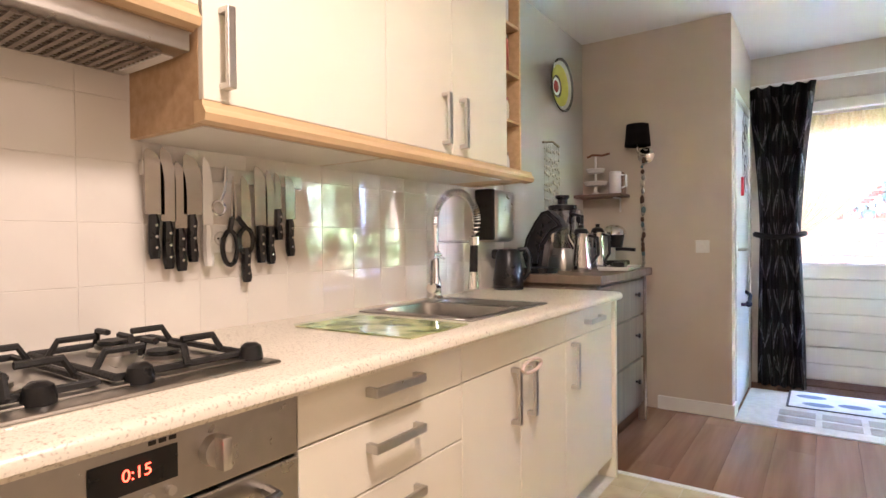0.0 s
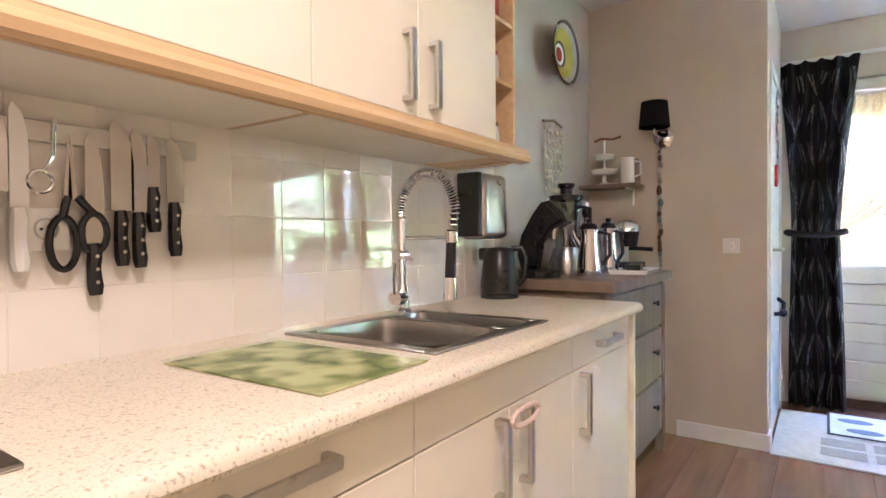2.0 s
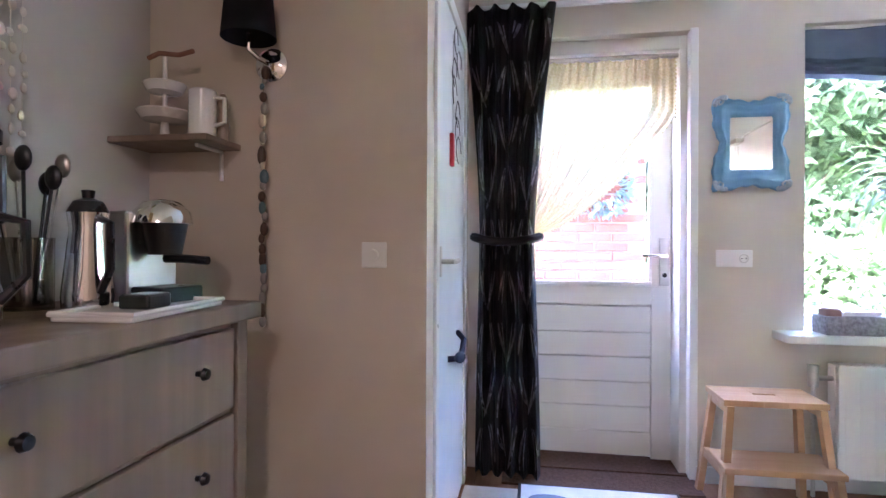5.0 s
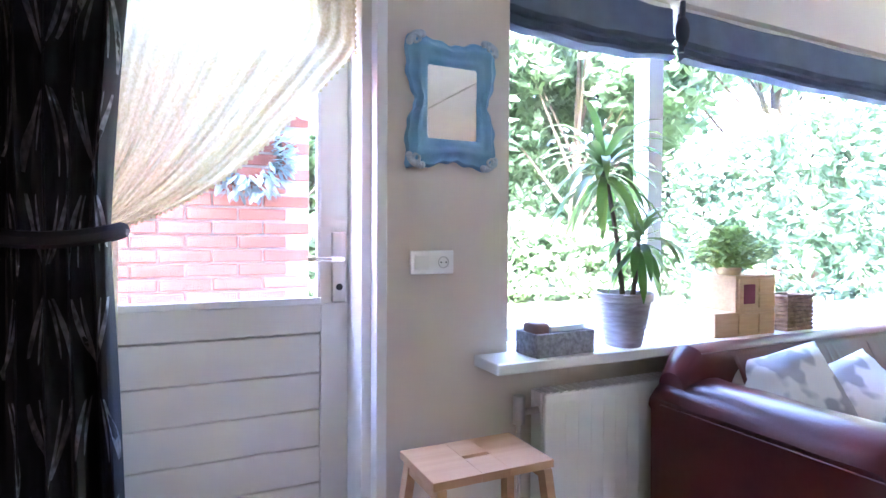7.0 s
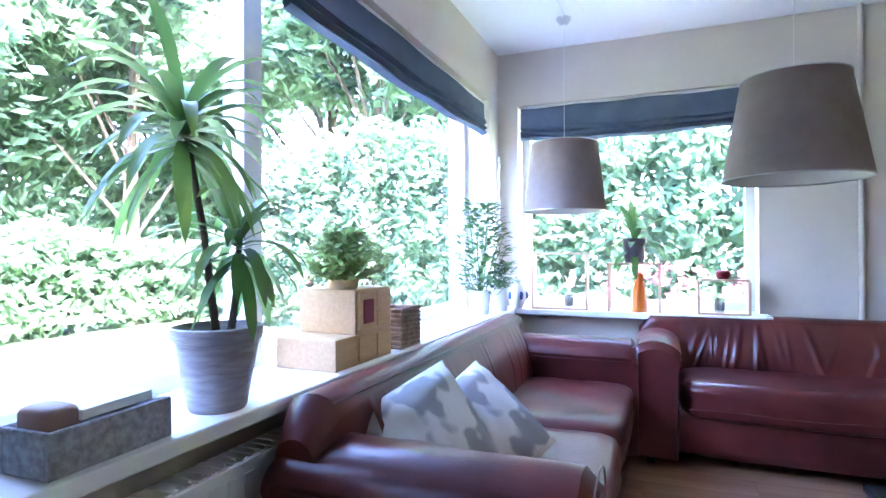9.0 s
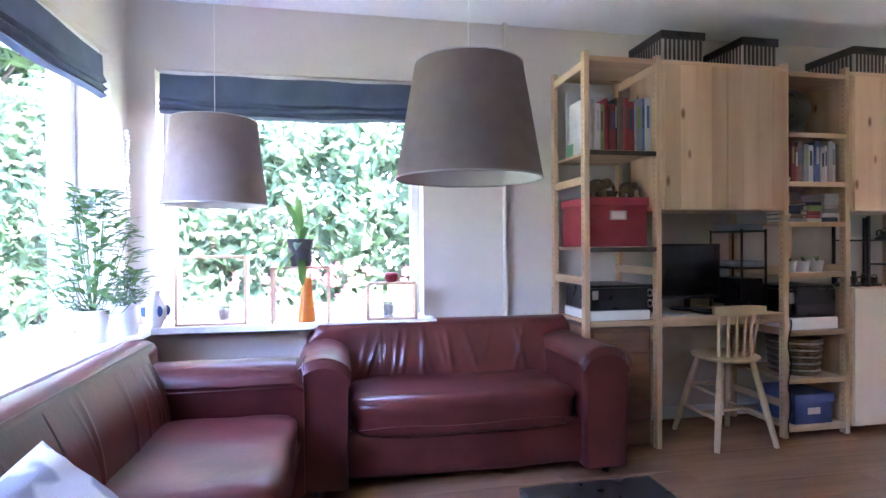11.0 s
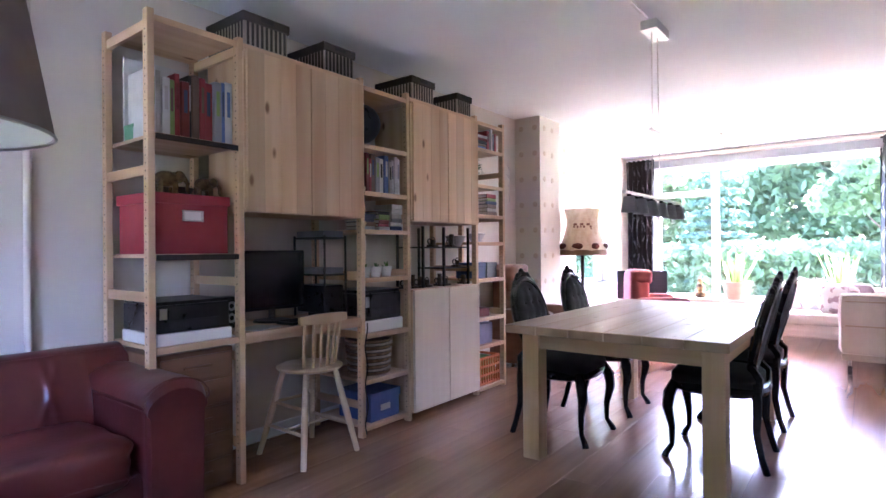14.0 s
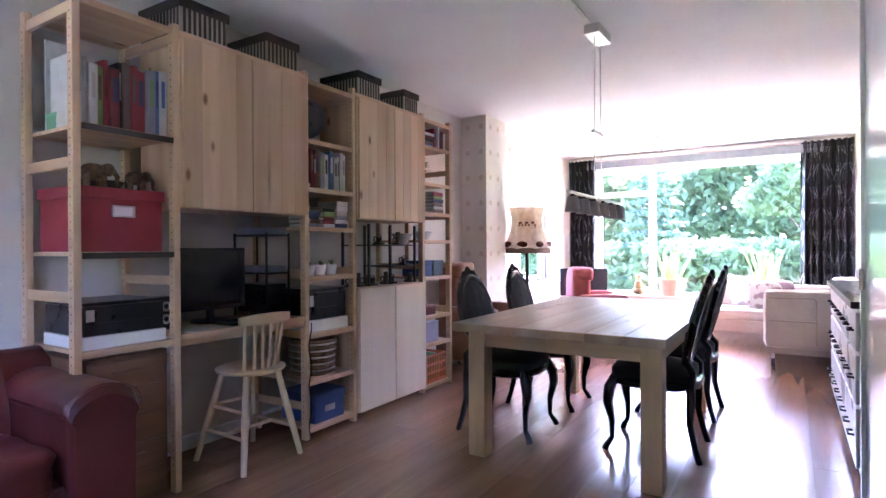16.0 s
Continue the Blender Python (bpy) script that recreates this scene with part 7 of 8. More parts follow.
def printer(label, x, y, z, w, d, h, white=True):
    p = thing("printer", label, "printer", (x, y, z), group="printers")
    part("tray_base", box(bm_new(), 0, -w / 2, 0, d, w / 2, h * 0.28, 0.006), PORC if white else BLACK, p)
    part("body", box(bm_new(), 0.012, -w / 2 + 0.006, h * 0.28, d, w / 2 - 0.006, h * 0.92, 0.008), BLACK, p)
    part("scanner_lid", box(bm_new(), 0.02, -w / 2 + 0.012, h * 0.92, d, w / 2 - 0.012, h, 0.005), BLACK, p)
    part("paper_slot", box(bm_new(), 0.006, -w * 0.33, h * 0.36, 0.013, w * 0.33, h * 0.56, 0.002), BLACKM, p)
    part("button_panel", box(bm_new(), 0.008, w * 0.36, h * 0.6, 0.014, w * 0.45, h * 0.85, 0.001), SATIN, p)


printer("black inkjet printer with a white paper tray", XI + 0.02, 2.575, 0.7455, 0.37, 0.36, 0.20)
printer("black printer on a grey tray in the shelving", XI + 0.03, 1.28, 0.6465, 0.36, 0.36, 0.27)
# brown drawer block under the end bay
db = thing("drawer_block", "brown wooden drawer block with five drawers", "drawers", (XI + 0.03, 2.565, 0.0))
part("body", box(bm_new(), 0.012, -0.19, 0.02, 0.42, 0.19, 0.70, 0.004), BROWNW, db)
for k in range(5):
    z = 0.04 + k * 0.13
    d = part("drawer", box(bm_new(), 0.0, -0.172, z, 0.014, 0.172, z + 0.118, 0.004), BROWNW, db)
    part("grip", box(bm_new(), -0.012, -0.07, z + 0.06, 0.001, 0.07, z + 0.072, 0.003), BROWNW, d)

# desk things
mo = thing("computer_monitor", "black flat computer monitor on the desk", "monitor", (XI + 0.30, 1.96, 0.7605), -4)
part("foot", lathe(bm_new(), [(0, 0), (0.11, 0), (0.1, 0.012), (0.02, 0.018), (0.02, 0.08)], seg=28), BLACK, mo, smooth=True)
sc_ = part("screen", box(bm_new(), -0.02, -0.215, 0.07, 0.02, 0.215, 0.42, 0.006), BLACK, mo)
part("display", box(bm_new(), -0.022, -0.20, 0.09, -0.0195, 0.20, 0.405), mat("dark_screen", (0.01, 0.01, 0.012), rough=0.12, bump=0), sc_)
kb = thing("keyboard", "black computer keyboard on the desk", "keyboard", (XI + 0.10, 1.83, 0.7605), 3)
part("case", box(bm_new(), -0.07, -0.20, 0, 0.07, 0.20, 0.018, 0.005), BLACK, kb)
for i in range(4):
    for k in range(14):
        part("key", box(bm_new(), -0.055 + i * 0.028, -0.19 + k * 0.0272, 0.018, -0.032 + i * 0.028, -0.167 + k * 0.0272, 0.023, 0.002, 1), BLACKM, kb)
for yy in (1.66, 2.27):
    sp = thing("speaker", "small black computer speaker on the desk", "speaker", (XI + 0.26, yy, 0.7605), group="speakers")
    part("case", box(bm_new(), -0.04, -0.035, 0, 0.04, 0.035, 0.17, 0.006), BLACK, sp)
    for z in (0.055, 0.12):
        part("cone", lathe(bm_new(), [(0.026, 0), (0.02, 0.003), (0.008, -0.004), (0, -0.002)], seg=18, m=pose(-0.041, 0, z, 0, -90)), SATIN, sp, smooth=True)
ppr = thing("paper_stack", "loose white papers on the desk", "paper", (XI + 0.10, 2.18, 0.7605), 12)
for k in range(3):
    part("sheet", box(bm_new(), -0.07, -0.10, 0.001 * k, 0.08, 0.10, 0.001 * k + 0.0008, m=pose(0, 0, 0, 0, 0, 7 * k)), PORC, ppr)

# black letter trays beside the desk
lts = thing("letter_tray", "black letter trays with grey papers by the desk", "tray", (XI + 0.12, 1.62, 0.0))
for z in (1.25, 1.02):
    part("tray", box(bm_new(), 0, -0.09, z, 0.30, 0.09, z + 0.012, 0.003), BLACKM, lts)
    part("paper_wad", box(bm_new(), 0.02, -0.08, z + 0.013, 0.28, 0.08, z + 0.05, 0.002), plain("grey_papers", 0.22, 0.23, 0.25), lts)
for sx in (0.0, 0.29):
    for sy in (-0.085, 0.085):
        part("post", box(bm_new(), sx, sy - 0.005, 0.761, sx + 0.01, sy + 0.005, 1.27), BLACKM, lts)
part("black_case", box(bm_new(), 0.02, -0.08, 0.79, 0.28, 0.08, 0.96, 0.006), BLACK, lts)

# narrow bay
gbz = thing("globe", "dark globe on the top shelf of the narrow bay", "globe", (XI + 0.24, 1.28, 1.8505))
part("ball", ball(bm_new(), (0, 0, 0.19), 0.135, u=24, v=14), plain("dark_globe", 0.035, 0.04, 0.045, 0.3), gbz, smooth=True)
part("foot", lathe(bm_new(), [(0, 0), (0.08, 0), (0.07, 0.015), (0.012, 0.025), (0.012, 0.06)]), BLACK, gbz, smooth=True)
part("meridian", tube(bm_new(), [(0, 0.145 * math.cos(a), 0.19 + 0.145 * math.sin(a)) for a in [2 * math.pi * k / 28 for k in range(28)]], 0.004, 6, True), SATIN, gbz, smooth=True)
book_row(1.475, 1.09, 1.5525, 0.26, 2, 0.2, XI + 0.03, [0, 1, 0, 7, 9, 2, 3, 6, 2, 6, 2, 2])
for y, n, s in ((1.41, 4, 3), (1.28, 5, 4), (1.155, 6, 5)):
    pile(y, 1.3095, n, s, 0.115, 0.17)
for y, c in ((1.41, LEAF), (1.31, LEAF4), (1.21, LEAF)):
    potS = ([(0, 0), (0.03, 0), (0.042, 0.065), (0.044, 0.067), (0.036, 0.06)], PORC, 0.058, 0.036)
    leafy("succulent", "small succulent in a white pot on the shelf", (XI + 0.08, y, 1.0015), [((0, 0, 0.055), (0, 0, 0.06), 14, 0.05, 0.011, 0.08)], c, potS, int(y * 100))
wb2 = thing("laundry_basket", "round white-brown wicker basket in the shelving", "basket", (XI + 0.18, 1.28, 0.3565))
part("liner", lathe(bm_new(), [(0, 0), (0.13, 0), (0.15, 0.22), (0.145, 0.22), (0.12, 0.01), (0, 0.01)], seg=24), plain("basket_dark", 0.10, 0.07, 0.05), wb2, smooth=True)
for k in range(11):
    r = 0.134 + 0.018 * k / 10
    part("weave", tube(bm_new(), [((r + 0.006 * (i % 2)) * math.cos(2 * math.pi * i / 32), (r + 0.006 * (i % 2)) * math.sin(2 * math.pi * i / 32), 0.012 + k * 0.021) for i in range(32)], 0.008, 5, True), plain("pale_wicker", 0.42, 0.34, 0.26) if k % 2 else WICKER, wb2)
bbx = thing("blue_storage_box", "dark blue cardboard box with a metal label holder", "box", (XI + 0.03, 1.28, 0.0665))
part("box", box(bm_new(), 0, -0.135, 0, 0.3, 0.135, 0.165, 0.003), BLUEBOX, bbx)
part("lid", box(bm_new(), -0.007, -0.142, 0.13, 0.307, 0.142, 0.185, 0.003), BLUEBOX, bbx)
part("label_holder", box(bm_new(), -0.003, -0.045, 0.06, 0.0, 0.045, 0.10, 0.001), SATIN, bbx)

# open bay between the cabinets: models and tools
random.seed(40)
BRASSY = mat("dark_metal_model", (0.10, 0.08, 0.06), (0.03, 0.025, 0.02), 0.4, 0.7, 20)
fs = thing("display_rack", "dark steel display rack with small mechanical models", "rack", (XI + 0.05, 0.645, 0.90))
for y in (-0.37, -0.05, 0.2):
    for x in (0.0, 0.25):
        part("post", box(bm_new(), x, y - 0.008, 0, x + 0.016, y + 0.008, 0.45), BLACKM, fs)
part("rack_shelf", box(bm_new(), 0, -0.38, 0.13, 0.266, -0.04, 0.14), BLACKM, fs)
part("rack_shelf", box(bm_new(), 0, -0.38, 0.29, 0.266, 0.21, 0.30), BLACKM, fs)
for k in range(10):
    y, z = -0.36 + k * 0.078, (0.0, 0.14, 0.30)[k % 3] if k < 4 else (0.0, 0.30)[k % 2] if k < 7 else 0.0
    m_ = thing("model_engine", "small dark mechanical model in the open bay", "model", (XI + 0.10, 0.645 + y, 0.9005 + z), group="mechanical models")
    bm = box(bm_new(), -0.03, -0.03, 0, 0.04, 0.03, 0.015, 0.002)
    cyl(bm, (0, 0, 0.015), (0, 0, 0.05 + 0.05 * random.random()), 0.012 + 0.01 * random.random())
    tube(bm, [(0, 0.022 * math.cos(a), 0.05 + 0.022 * math.sin(a)) for a in [2 * math.pi * i / 16 for i in range(16)]], 0.004, 5, True)
    part("body", bm, BRASSY, m_, smooth=True)
    part("flywheel", tube(bm_new(), [(0.025, 0.02 * math.cos(a) + 0.01, 0.04 + 0.02 * math.sin(a)) for a in [2 * math.pi * i / 14 for i in range(14)]], 0.005, 5, True), IRON, m_)
bwl = thing("white_bowl", "pale ceramic bowl on the display rack", "bowl", (XI + 0.12, 0.36, 1.201))
part("bowl", lathe(bm_new(), [(0, 0), (0.04, 0), (0.085, 0.085), (0.08, 0.088), (0.035, 0.01), (0, 0.01)]), plain("pale_ceramic", 0.5, 0.46, 0.4, 0.25), bwl, smooth=True)

# last bay
pile(0.10, 2.0105, 5, 51, 0.17)
book_row(0.0, -0.16, 2.0105, 0.19, 52)
bp_ = ([(0, 0), (0.03, 0), (0.035, 0.05), (0.03, 0.045)], DARKPOT, 0.045, 0.03)
bushy("bonsai", "small dark bonsai tree on the shelf", (XI + 0.10, 0.13, 1.7105), bp_, 0.06, 0.15, 90, 0.03, LEAF4, 61)
book_row(0.20, 0.10, 1.4655, 0.22, 53)
pile(-0.04, 1.4655, 6, 54, 0.18)
b3_ = thing("round_bowl", "round white bowl on the shelf", "bowl", (XI + 0.10, 0.10, 1.2395))
part("bowl", lathe(bm_new(), [(0, 0), (0.04, 0), (0.08, 0.07), (0.075, 0.073), (0.035, 0.01), (0, 0.01)]), PORC, b3_, smooth=True)
for y, c in ((0.12, BLUEBOX), (-0.05, plain("slate_box", 0.12, 0.15, 0.2))):
    q = thing("small_box", "small blue storage box on the shelf", "box", (XI + 0.04, y, 0.9375), group="small shelf boxes")
    part("box", box(bm_new(), 0, -0.075, 0, 0.2, 0.075, 0.12, 0.003), c, q)
    part("lid", box(bm_new(), -0.004, -0.079, 0.095, 0.204, 0.079, 0.13, 0.003), c, q)
q = thing("red_tin", "flat dark red tin on the shelf", "tin", (XI + 0.04, 0.08, 0.6165))
part("tin", box(bm_new(), 0, -0.09, 0, 0.2, 0.09, 0.07, 0.006), BOOKC[1], q)
q = thing("lilac_box", "upright lilac document box on the shelf", "box", (XI + 0.04, 0.05, 0.3895))
part("box", box(bm_new(), 0, -0.10, 0, 0.22, 0.10, 0.17, 0.004), plain("lilac_card", 0.30, 0.30, 0.42), q)
cr = thing("orange_crate", "orange plastic folding crate on the lowest shelf", "crate", (XI + 0.02, 0.02, 0.0505))
ORANGE = plain("orange_plastic", 0.62, 0.16, 0.04, 0.4)
for z in (0.0, 0.07, 0.14, 0.21):
    part("slat", tube(bm_new(), [(x, y, z + 0.012) for x, y in ((0.01, -0.15), (0.30, -0.15), (0.30, 0.15), (0.01, 0.15))], 0.012, 6, True), ORANGE, cr)
for k in range(9):
    part("rib", box(bm_new(), 0.0, -0.15 + k * 0.0365, 0, 0.012, -0.142 + k * 0.0365, 0.23), ORANGE, cr)
part("bottom", box(bm_new(), 0.01, -0.15, 0, 0.30, 0.15, 0.012), ORANGE, cr)
part("contents", pillow(bm_new(), 0.03, -0.13, 0.02, 0.28, 0.13, 0.22, 5, 0.25), plain("green_bag", 0.10, 0.25, 0.06), cr, smooth=True)
ws_ = thing("wire_star", "white wire ornament hanging from the shelving end", "ornament", (XI - 0.01, -0.215, 1.62))
for k in range(4):
    part("wire_loop", tube(bm_new(), [(0.0, -0.01 - 0.05 * abs(math.sin(a)), 0.08 * k + 0.05 * math.cos(a)) for a in [2 * math.pi * i / 18 for i in range(18)]], 0.003, 5, True), PORC, ws_)
for z, s in ((1.42, 0.02), (1.34, 0.022), (1.56, 0.02)):
    hh = thing("wooden_heart", "small wooden heart hung on the shelving post", "ornament", (XI - 0.008, 1.50, z), group="wooden hearts")
    bm = ball(bm_new(), (0, -s * 0.45, s * 0.3), 0.005, s * 0.6, s * 0.6, 8, 6)
    ball(bm, (0, s * 0.45, s * 0.3), 0.005, s * 0.6, s * 0.6, 8, 6)
    ball(bm, (0, 0, -s * 0.3), 0.005, s * 0.55, s * 0.9, 8, 6)
    part("heart", bm, CHAIRW, hh, smooth=True)
# cable along the post
bm = tube(bm_new(), [(XI - 0.006, 1.485 + 0.012 * math.sin(k * 0.9), 0.02 + k * 0.035) for k in range(21)], 0.004, 5)
tagged(part("power_cable", bm, BLACKM, smooth=True), label="black power cable hanging down the shelving post", category="cable")

# wooden desk chair
dc = thing("desk_chair", "pale wooden spindle-back chair at the desk", "chair", (4.735, 1.855, 0), 0)
part("seat", lathe(bm_new(), [(0, 0.485), (0.15, 0.485), (0.185, 0.497), (0.19, 0.51), (0.17, 0.518), (0.0, 0.508)], seg=28), CHAIRW, dc, smooth=True)
feet = ((-0.2, 0.21), (-0.2, -0.18), (0.215, 0.20), (0.2, -0.17))
tops = ((-0.10, 0.11), (-0.10, -0.10), (0.11, 0.10), (0.11, -0.10))
for (fx, fy), (tx, ty) in zip(feet, tops):
    part("leg", tube(bm_new(), [(fx, fy, 0), ((fx + tx) / 2, (fy + ty) / 2, 0.245), (tx, ty, 0.49)], [0.015, 0.02, 0.016], 10), CHAIRW, dc, smooth=True)


def at_leg(i, z):
    q = z / 0.49
    return tuple(feet[i][k] + (tops[i][k] - feet[i][k]) * q for k in (0, 1)) + (z,)


for i, j, z in ((0, 2, 0.17), (1, 3, 0.17), (2, 3, 0.30), (0, 2, 0.30)):
    part("stretcher", tube(bm_new(), [at_leg(i, z), at_leg(j, z)], 0.010, 8), CHAIRW, dc, smooth=True)
m0, m1 = [(a + b) / 2 for a, b in zip(at_leg(0, 0.17), at_leg(2, 0.17))], [(a + b) / 2 for a, b in zip(at_leg(1, 0.17), at_leg(3, 0.17))]
part("stretcher", tube(bm_new(), [m0, m1], 0.010, 8), CHAIRW, dc, smooth=True)
for k in range(6):
    y = -0.125 + k * 0.05
    part("spindle", tube(bm_new(), [(-0.125 + 0.1 * (y / 0.2) ** 2, y * 0.9, 0.51), (-0.14 + 0.05 * (y / 0.2) ** 2, y * 1.05, 0.775)], [0.010, 0.008], 8), CHAIRW, dc, smooth=True)
bm = bm_new()
t = bmesh.new()
bmesh.ops.create_cube(t, size=1)
bmesh.ops.subdivide_edges(t, edges=t.edges[:], cuts=6, use_grid_fill=True)
for v in t.verts:
    y = v.co.y * 0.34
    v.co = Vector((-0.14 + 0.5 * y * y * 1.2 + v.co.x * 0.022, y, 0.79 + v.co.z * 0.06 * (1 - 1.1 * (v.co.y) ** 2)))
join(bm, t)
part("top_rail", bm, CHAIRW, dc, smooth=True)

# ---- over the table ----
rlp = thing("rail_lamp", "pendant rail lamp with six grey glass shades over the table", "lamp", (3.2, 0.36, 1.485))
part("bar", box(bm_new(), -0.012, -0.58, -0.008, 0.012, 0.58, 0.008, 0.003), SATIN, rlp)
SHADE = mat("grey_glass_shade", (0.30, 0.30, 0.30), (0.26, 0.26, 0.26), 0.4, trans=0.3, bump=0)
for k in range(6):
    y = -0.5 + k * 0.2
    bm = lathe(bm_new(), [(0.012, -0.02), (0.03, -0.022), (0.045, -0.11), (0.042, -0.11), (0.027, -0.026)], (0, y, 0), 18)
    s = part("shade", bm, SHADE, rlp, smooth=True)
    part("holder", cyl(bm_new(), (0, y, -0.03), (0, y, 0.0), 0.012), BLACK, s)
for y in (-0.05, 0.06):
    part("cable", tube(bm_new(), [(0, y * 1.6, 0.0), (0, y * 1.3, 0.3), (0, y, 1.03)], 0.003, 5), SATIN, rlp)
part("counterweight", cyl(bm_new(), (0, -0.09, 0.42), (0, 0.11, 0.42), 0.012), SATIN, rlp, smooth=True)
part("ceiling_box", box(bm_new(), -0.05, -0.13, 1.03, 0.05, 0.13, 1.09, 0.006), SATIN, rlp)
bm = box(bm_new(), 3.19, 0.53, H - 0.012, 3.21, 2.9, H, 0.003)
tagged(part("cable_duct", bm, WHITE), label="thin white cable duct along the ceiling", category="cable duct")
cs_ = thing("ceiling_spots", "small three-way chrome ceiling spotlight", "spotlight", (3.56, -3.39, H))
part("ceiling_plate", lathe(bm_new(), [(0.06, 0), (0.06, -0.02), (0, -0.022)]), CHROME, cs_, smooth=True)
for a in (0.3, 2.4, 4.5):
    p = Vector((0.09 * math.cos(a), 0.09 * math.sin(a), -0.09))
    bm = cyl(bm_new(), (0.02 * math.cos(a), 0.02 * math.sin(a), -0.02), p, 0.006)
    cyl(bm, p, p + Vector((0.05 * math.cos(a), 0.05 * math.sin(a), -0.07)), 0.022, 0.032)
    part("spot", bm, CHROME, cs_, smooth=True)

# ---- far end of the living room ----
curtain("grey black patterned curtain at the front window corner", pose(4.90, -4.57, 0, 0, 0, 180), 0.42, 0.4, 0.44, 2.50, 1.2, 6, tie=False)
curtain("grey black patterned curtain beside the front window", pose(1.75, -4.57, 0, 0, 0, 180), 0.56, 0.55, 0.58, 2.50, 1.2, 8, tie=False)
ft = thing("front_rail", "grey aluminium curtain rail and blind case over the front window", "curtain rail", (3.3, -4.62, 2.42))
part("blind_case", box(bm_new(), -1.55, -0.06, -0.05, 1.55, 0.05, 0.06, 0.006), plain("grey_aluminium", 0.22, 0.23, 0.25, 0.4), ft)
part("rail", box(bm_new(), -1.75, 0.03, 0.085, 1.8, 0.055, 0.105, 0.002), WHITE, ft)


def snake_plant(x, y, z, r, h, n, seed, label):
    random.seed(seed)
    p = thing("snake_plant", label, "plant", (x, y, z), group="snake plants")
    part("pot", lathe(bm_new(), [(0, 0), (r * 0.62, 0), (r * 0.95, r * 1.15), (r, r * 1.15), (r, r * 1.3), (r * 0.92, r * 1.3), (r * 0.85, r * 1.1)], seg=28), TERRA, p, smooth=True)
    part("soil", lathe(bm_new(), [(r * 0.88, r * 1.12), (0, r * 1.15)], seg=18), SOIL, p)
    for k in range(n):
        a, q = k * 2.4, math.sqrt(k / n)
        b = Vector((r * 0.6 * q * math.cos(a), r * 0.5 * q * math.sin(a), r * 1.1))
        bm = bm_new()
        hh, ln = h * random.uniform(0.6, 1.0), random.uniform(0.05, 0.28)
        rows = []
        for i in range(8):
            f = i / 7
            w = 0.026 * (0.8 + 0.5 * f) * (1 - f ** 4) + 0.001
            tw = a + 0.6 * f
            c = b + Vector((ln * f * q * math.cos(a), ln * f * q * math.sin(a), hh * f))
            rows.append([bm.verts.new(c + Vector((w * math.cos(tw + 1.57), w * math.sin(tw + 1.57), 0))), bm.verts.new(c + Vector((0.008 * math.cos(tw), 0.008 * math.sin(tw), 0))), bm.verts.new(c - Vector((w * math.cos(tw + 1.57), w * math.sin(tw + 1.57), 0)))])
        for s, t in zip(rows, rows[1:]):
            bm.faces.new((s[0], s[1], t[1], t[0])), bm.faces.new((s[1], s[2], t[2], t[1]))
        part("leaf", bm, LEAF2, p, smooth=True)


snake_plant(3.61, -4.62, 0.46, 0.19, 0.50, 16, 71, "snake plant in a pale terracotta pot on the front sill")
snake_plant(2.42, -4.64, 0.46, 0.19, 0.50, 16, 72, "snake plant in a pot behind the cream sofa")
bd_ = thing("buddha_statue", "small bronze and gold seated statue on the front sill", "statue", (4.07, -4.62, 0.46))
bm = ball(bm_new(), (0, 0, 0.05), 0.10, 0.07, 0.05)
ball(bm, (0, 0, 0.14), 0.055, 0.045, 0.085), ball(bm, (0, 0.005, 0.25), 0.035, 0.035, 0.045), ball(bm, (0, 0, 0.298), 0.014, 0.014, 0.016)
part("figure", bm, mat("old_gold", (0.32, 0.22, 0.07), (0.12, 0.09, 0.06), 0.45, 0.4, 20), bd_, smooth=True)

# cream sofa
cs2 = thing("corner_sofa", "cream cloth corner sofa with piping and metal castors", "sofa", (1.92, -2.25, 0))
part("arm", pillow(bm_new(), -0.42, -0.26, 0.20, 0.45, 0.0, 0.745, 8, 0.12), CREAMF, cs2, smooth=True)
for zz in (0.46, 0.68):
    part("piping", tube(bm_new(), [(0.02, 0.006, 0.24), (0.02, 0.006, zz - 0.02), (0.04, 0.006, zz), (0.40, 0.006, zz)], 0.006, 6), plain("tan_piping", 0.42, 0.32, 0.22), cs2)
part("base", pillow(bm_new(), -0.42, -2.15, 0.16, 0.45, -0.2, 0.32, 8, 0.12), CREAMF, cs2, smooth=True)
part("seat_cushion", pillow(bm_new(), -0.22, -1.4, 0.30, 0.46, -0.27, 0.44, 8, 0.25), CREAMF, cs2, smooth=True)
part("backrest", pillow(bm_new(), -0.44, -2.15, 0.25, -0.2, -0.2, 0.80, 8, 0.18), CREAMF, cs2, smooth=True)
part("chaise_base", pillow(bm_new(), -0.42, -2.18, 0.14, 1.15, -1.30, 0.30, 8, 0.12), CREAMF, cs2, smooth=True)
part("chaise_cushion", pillow(bm_new(), -0.2, -1.95, 0.28, 1.15, -1.28, 0.42, 8, 0.22), CREAMF, cs2, smooth=True)
part("window_backrest", pillow(bm_new(), -0.42, -2.20, 0.25, 1.12, -1.95, 0.68, 8, 0.2), CREAMF, cs2, smooth=True)
for x, y in ((0.37, -0.06), (-0.35, -0.06), (1.05, -1.4)):
    bm = cyl(bm_new(), (x, y, 0.09), (x, y, 0.2), 0.012)
    part("castor_stem", bm, SATIN, cs2)
    part("castor", cyl(bm_new(), (x - 0.018, y, 0.045), (x + 0.018, y, 0.045), 0.045, seg=18), BLACK, cs2, smooth=True)
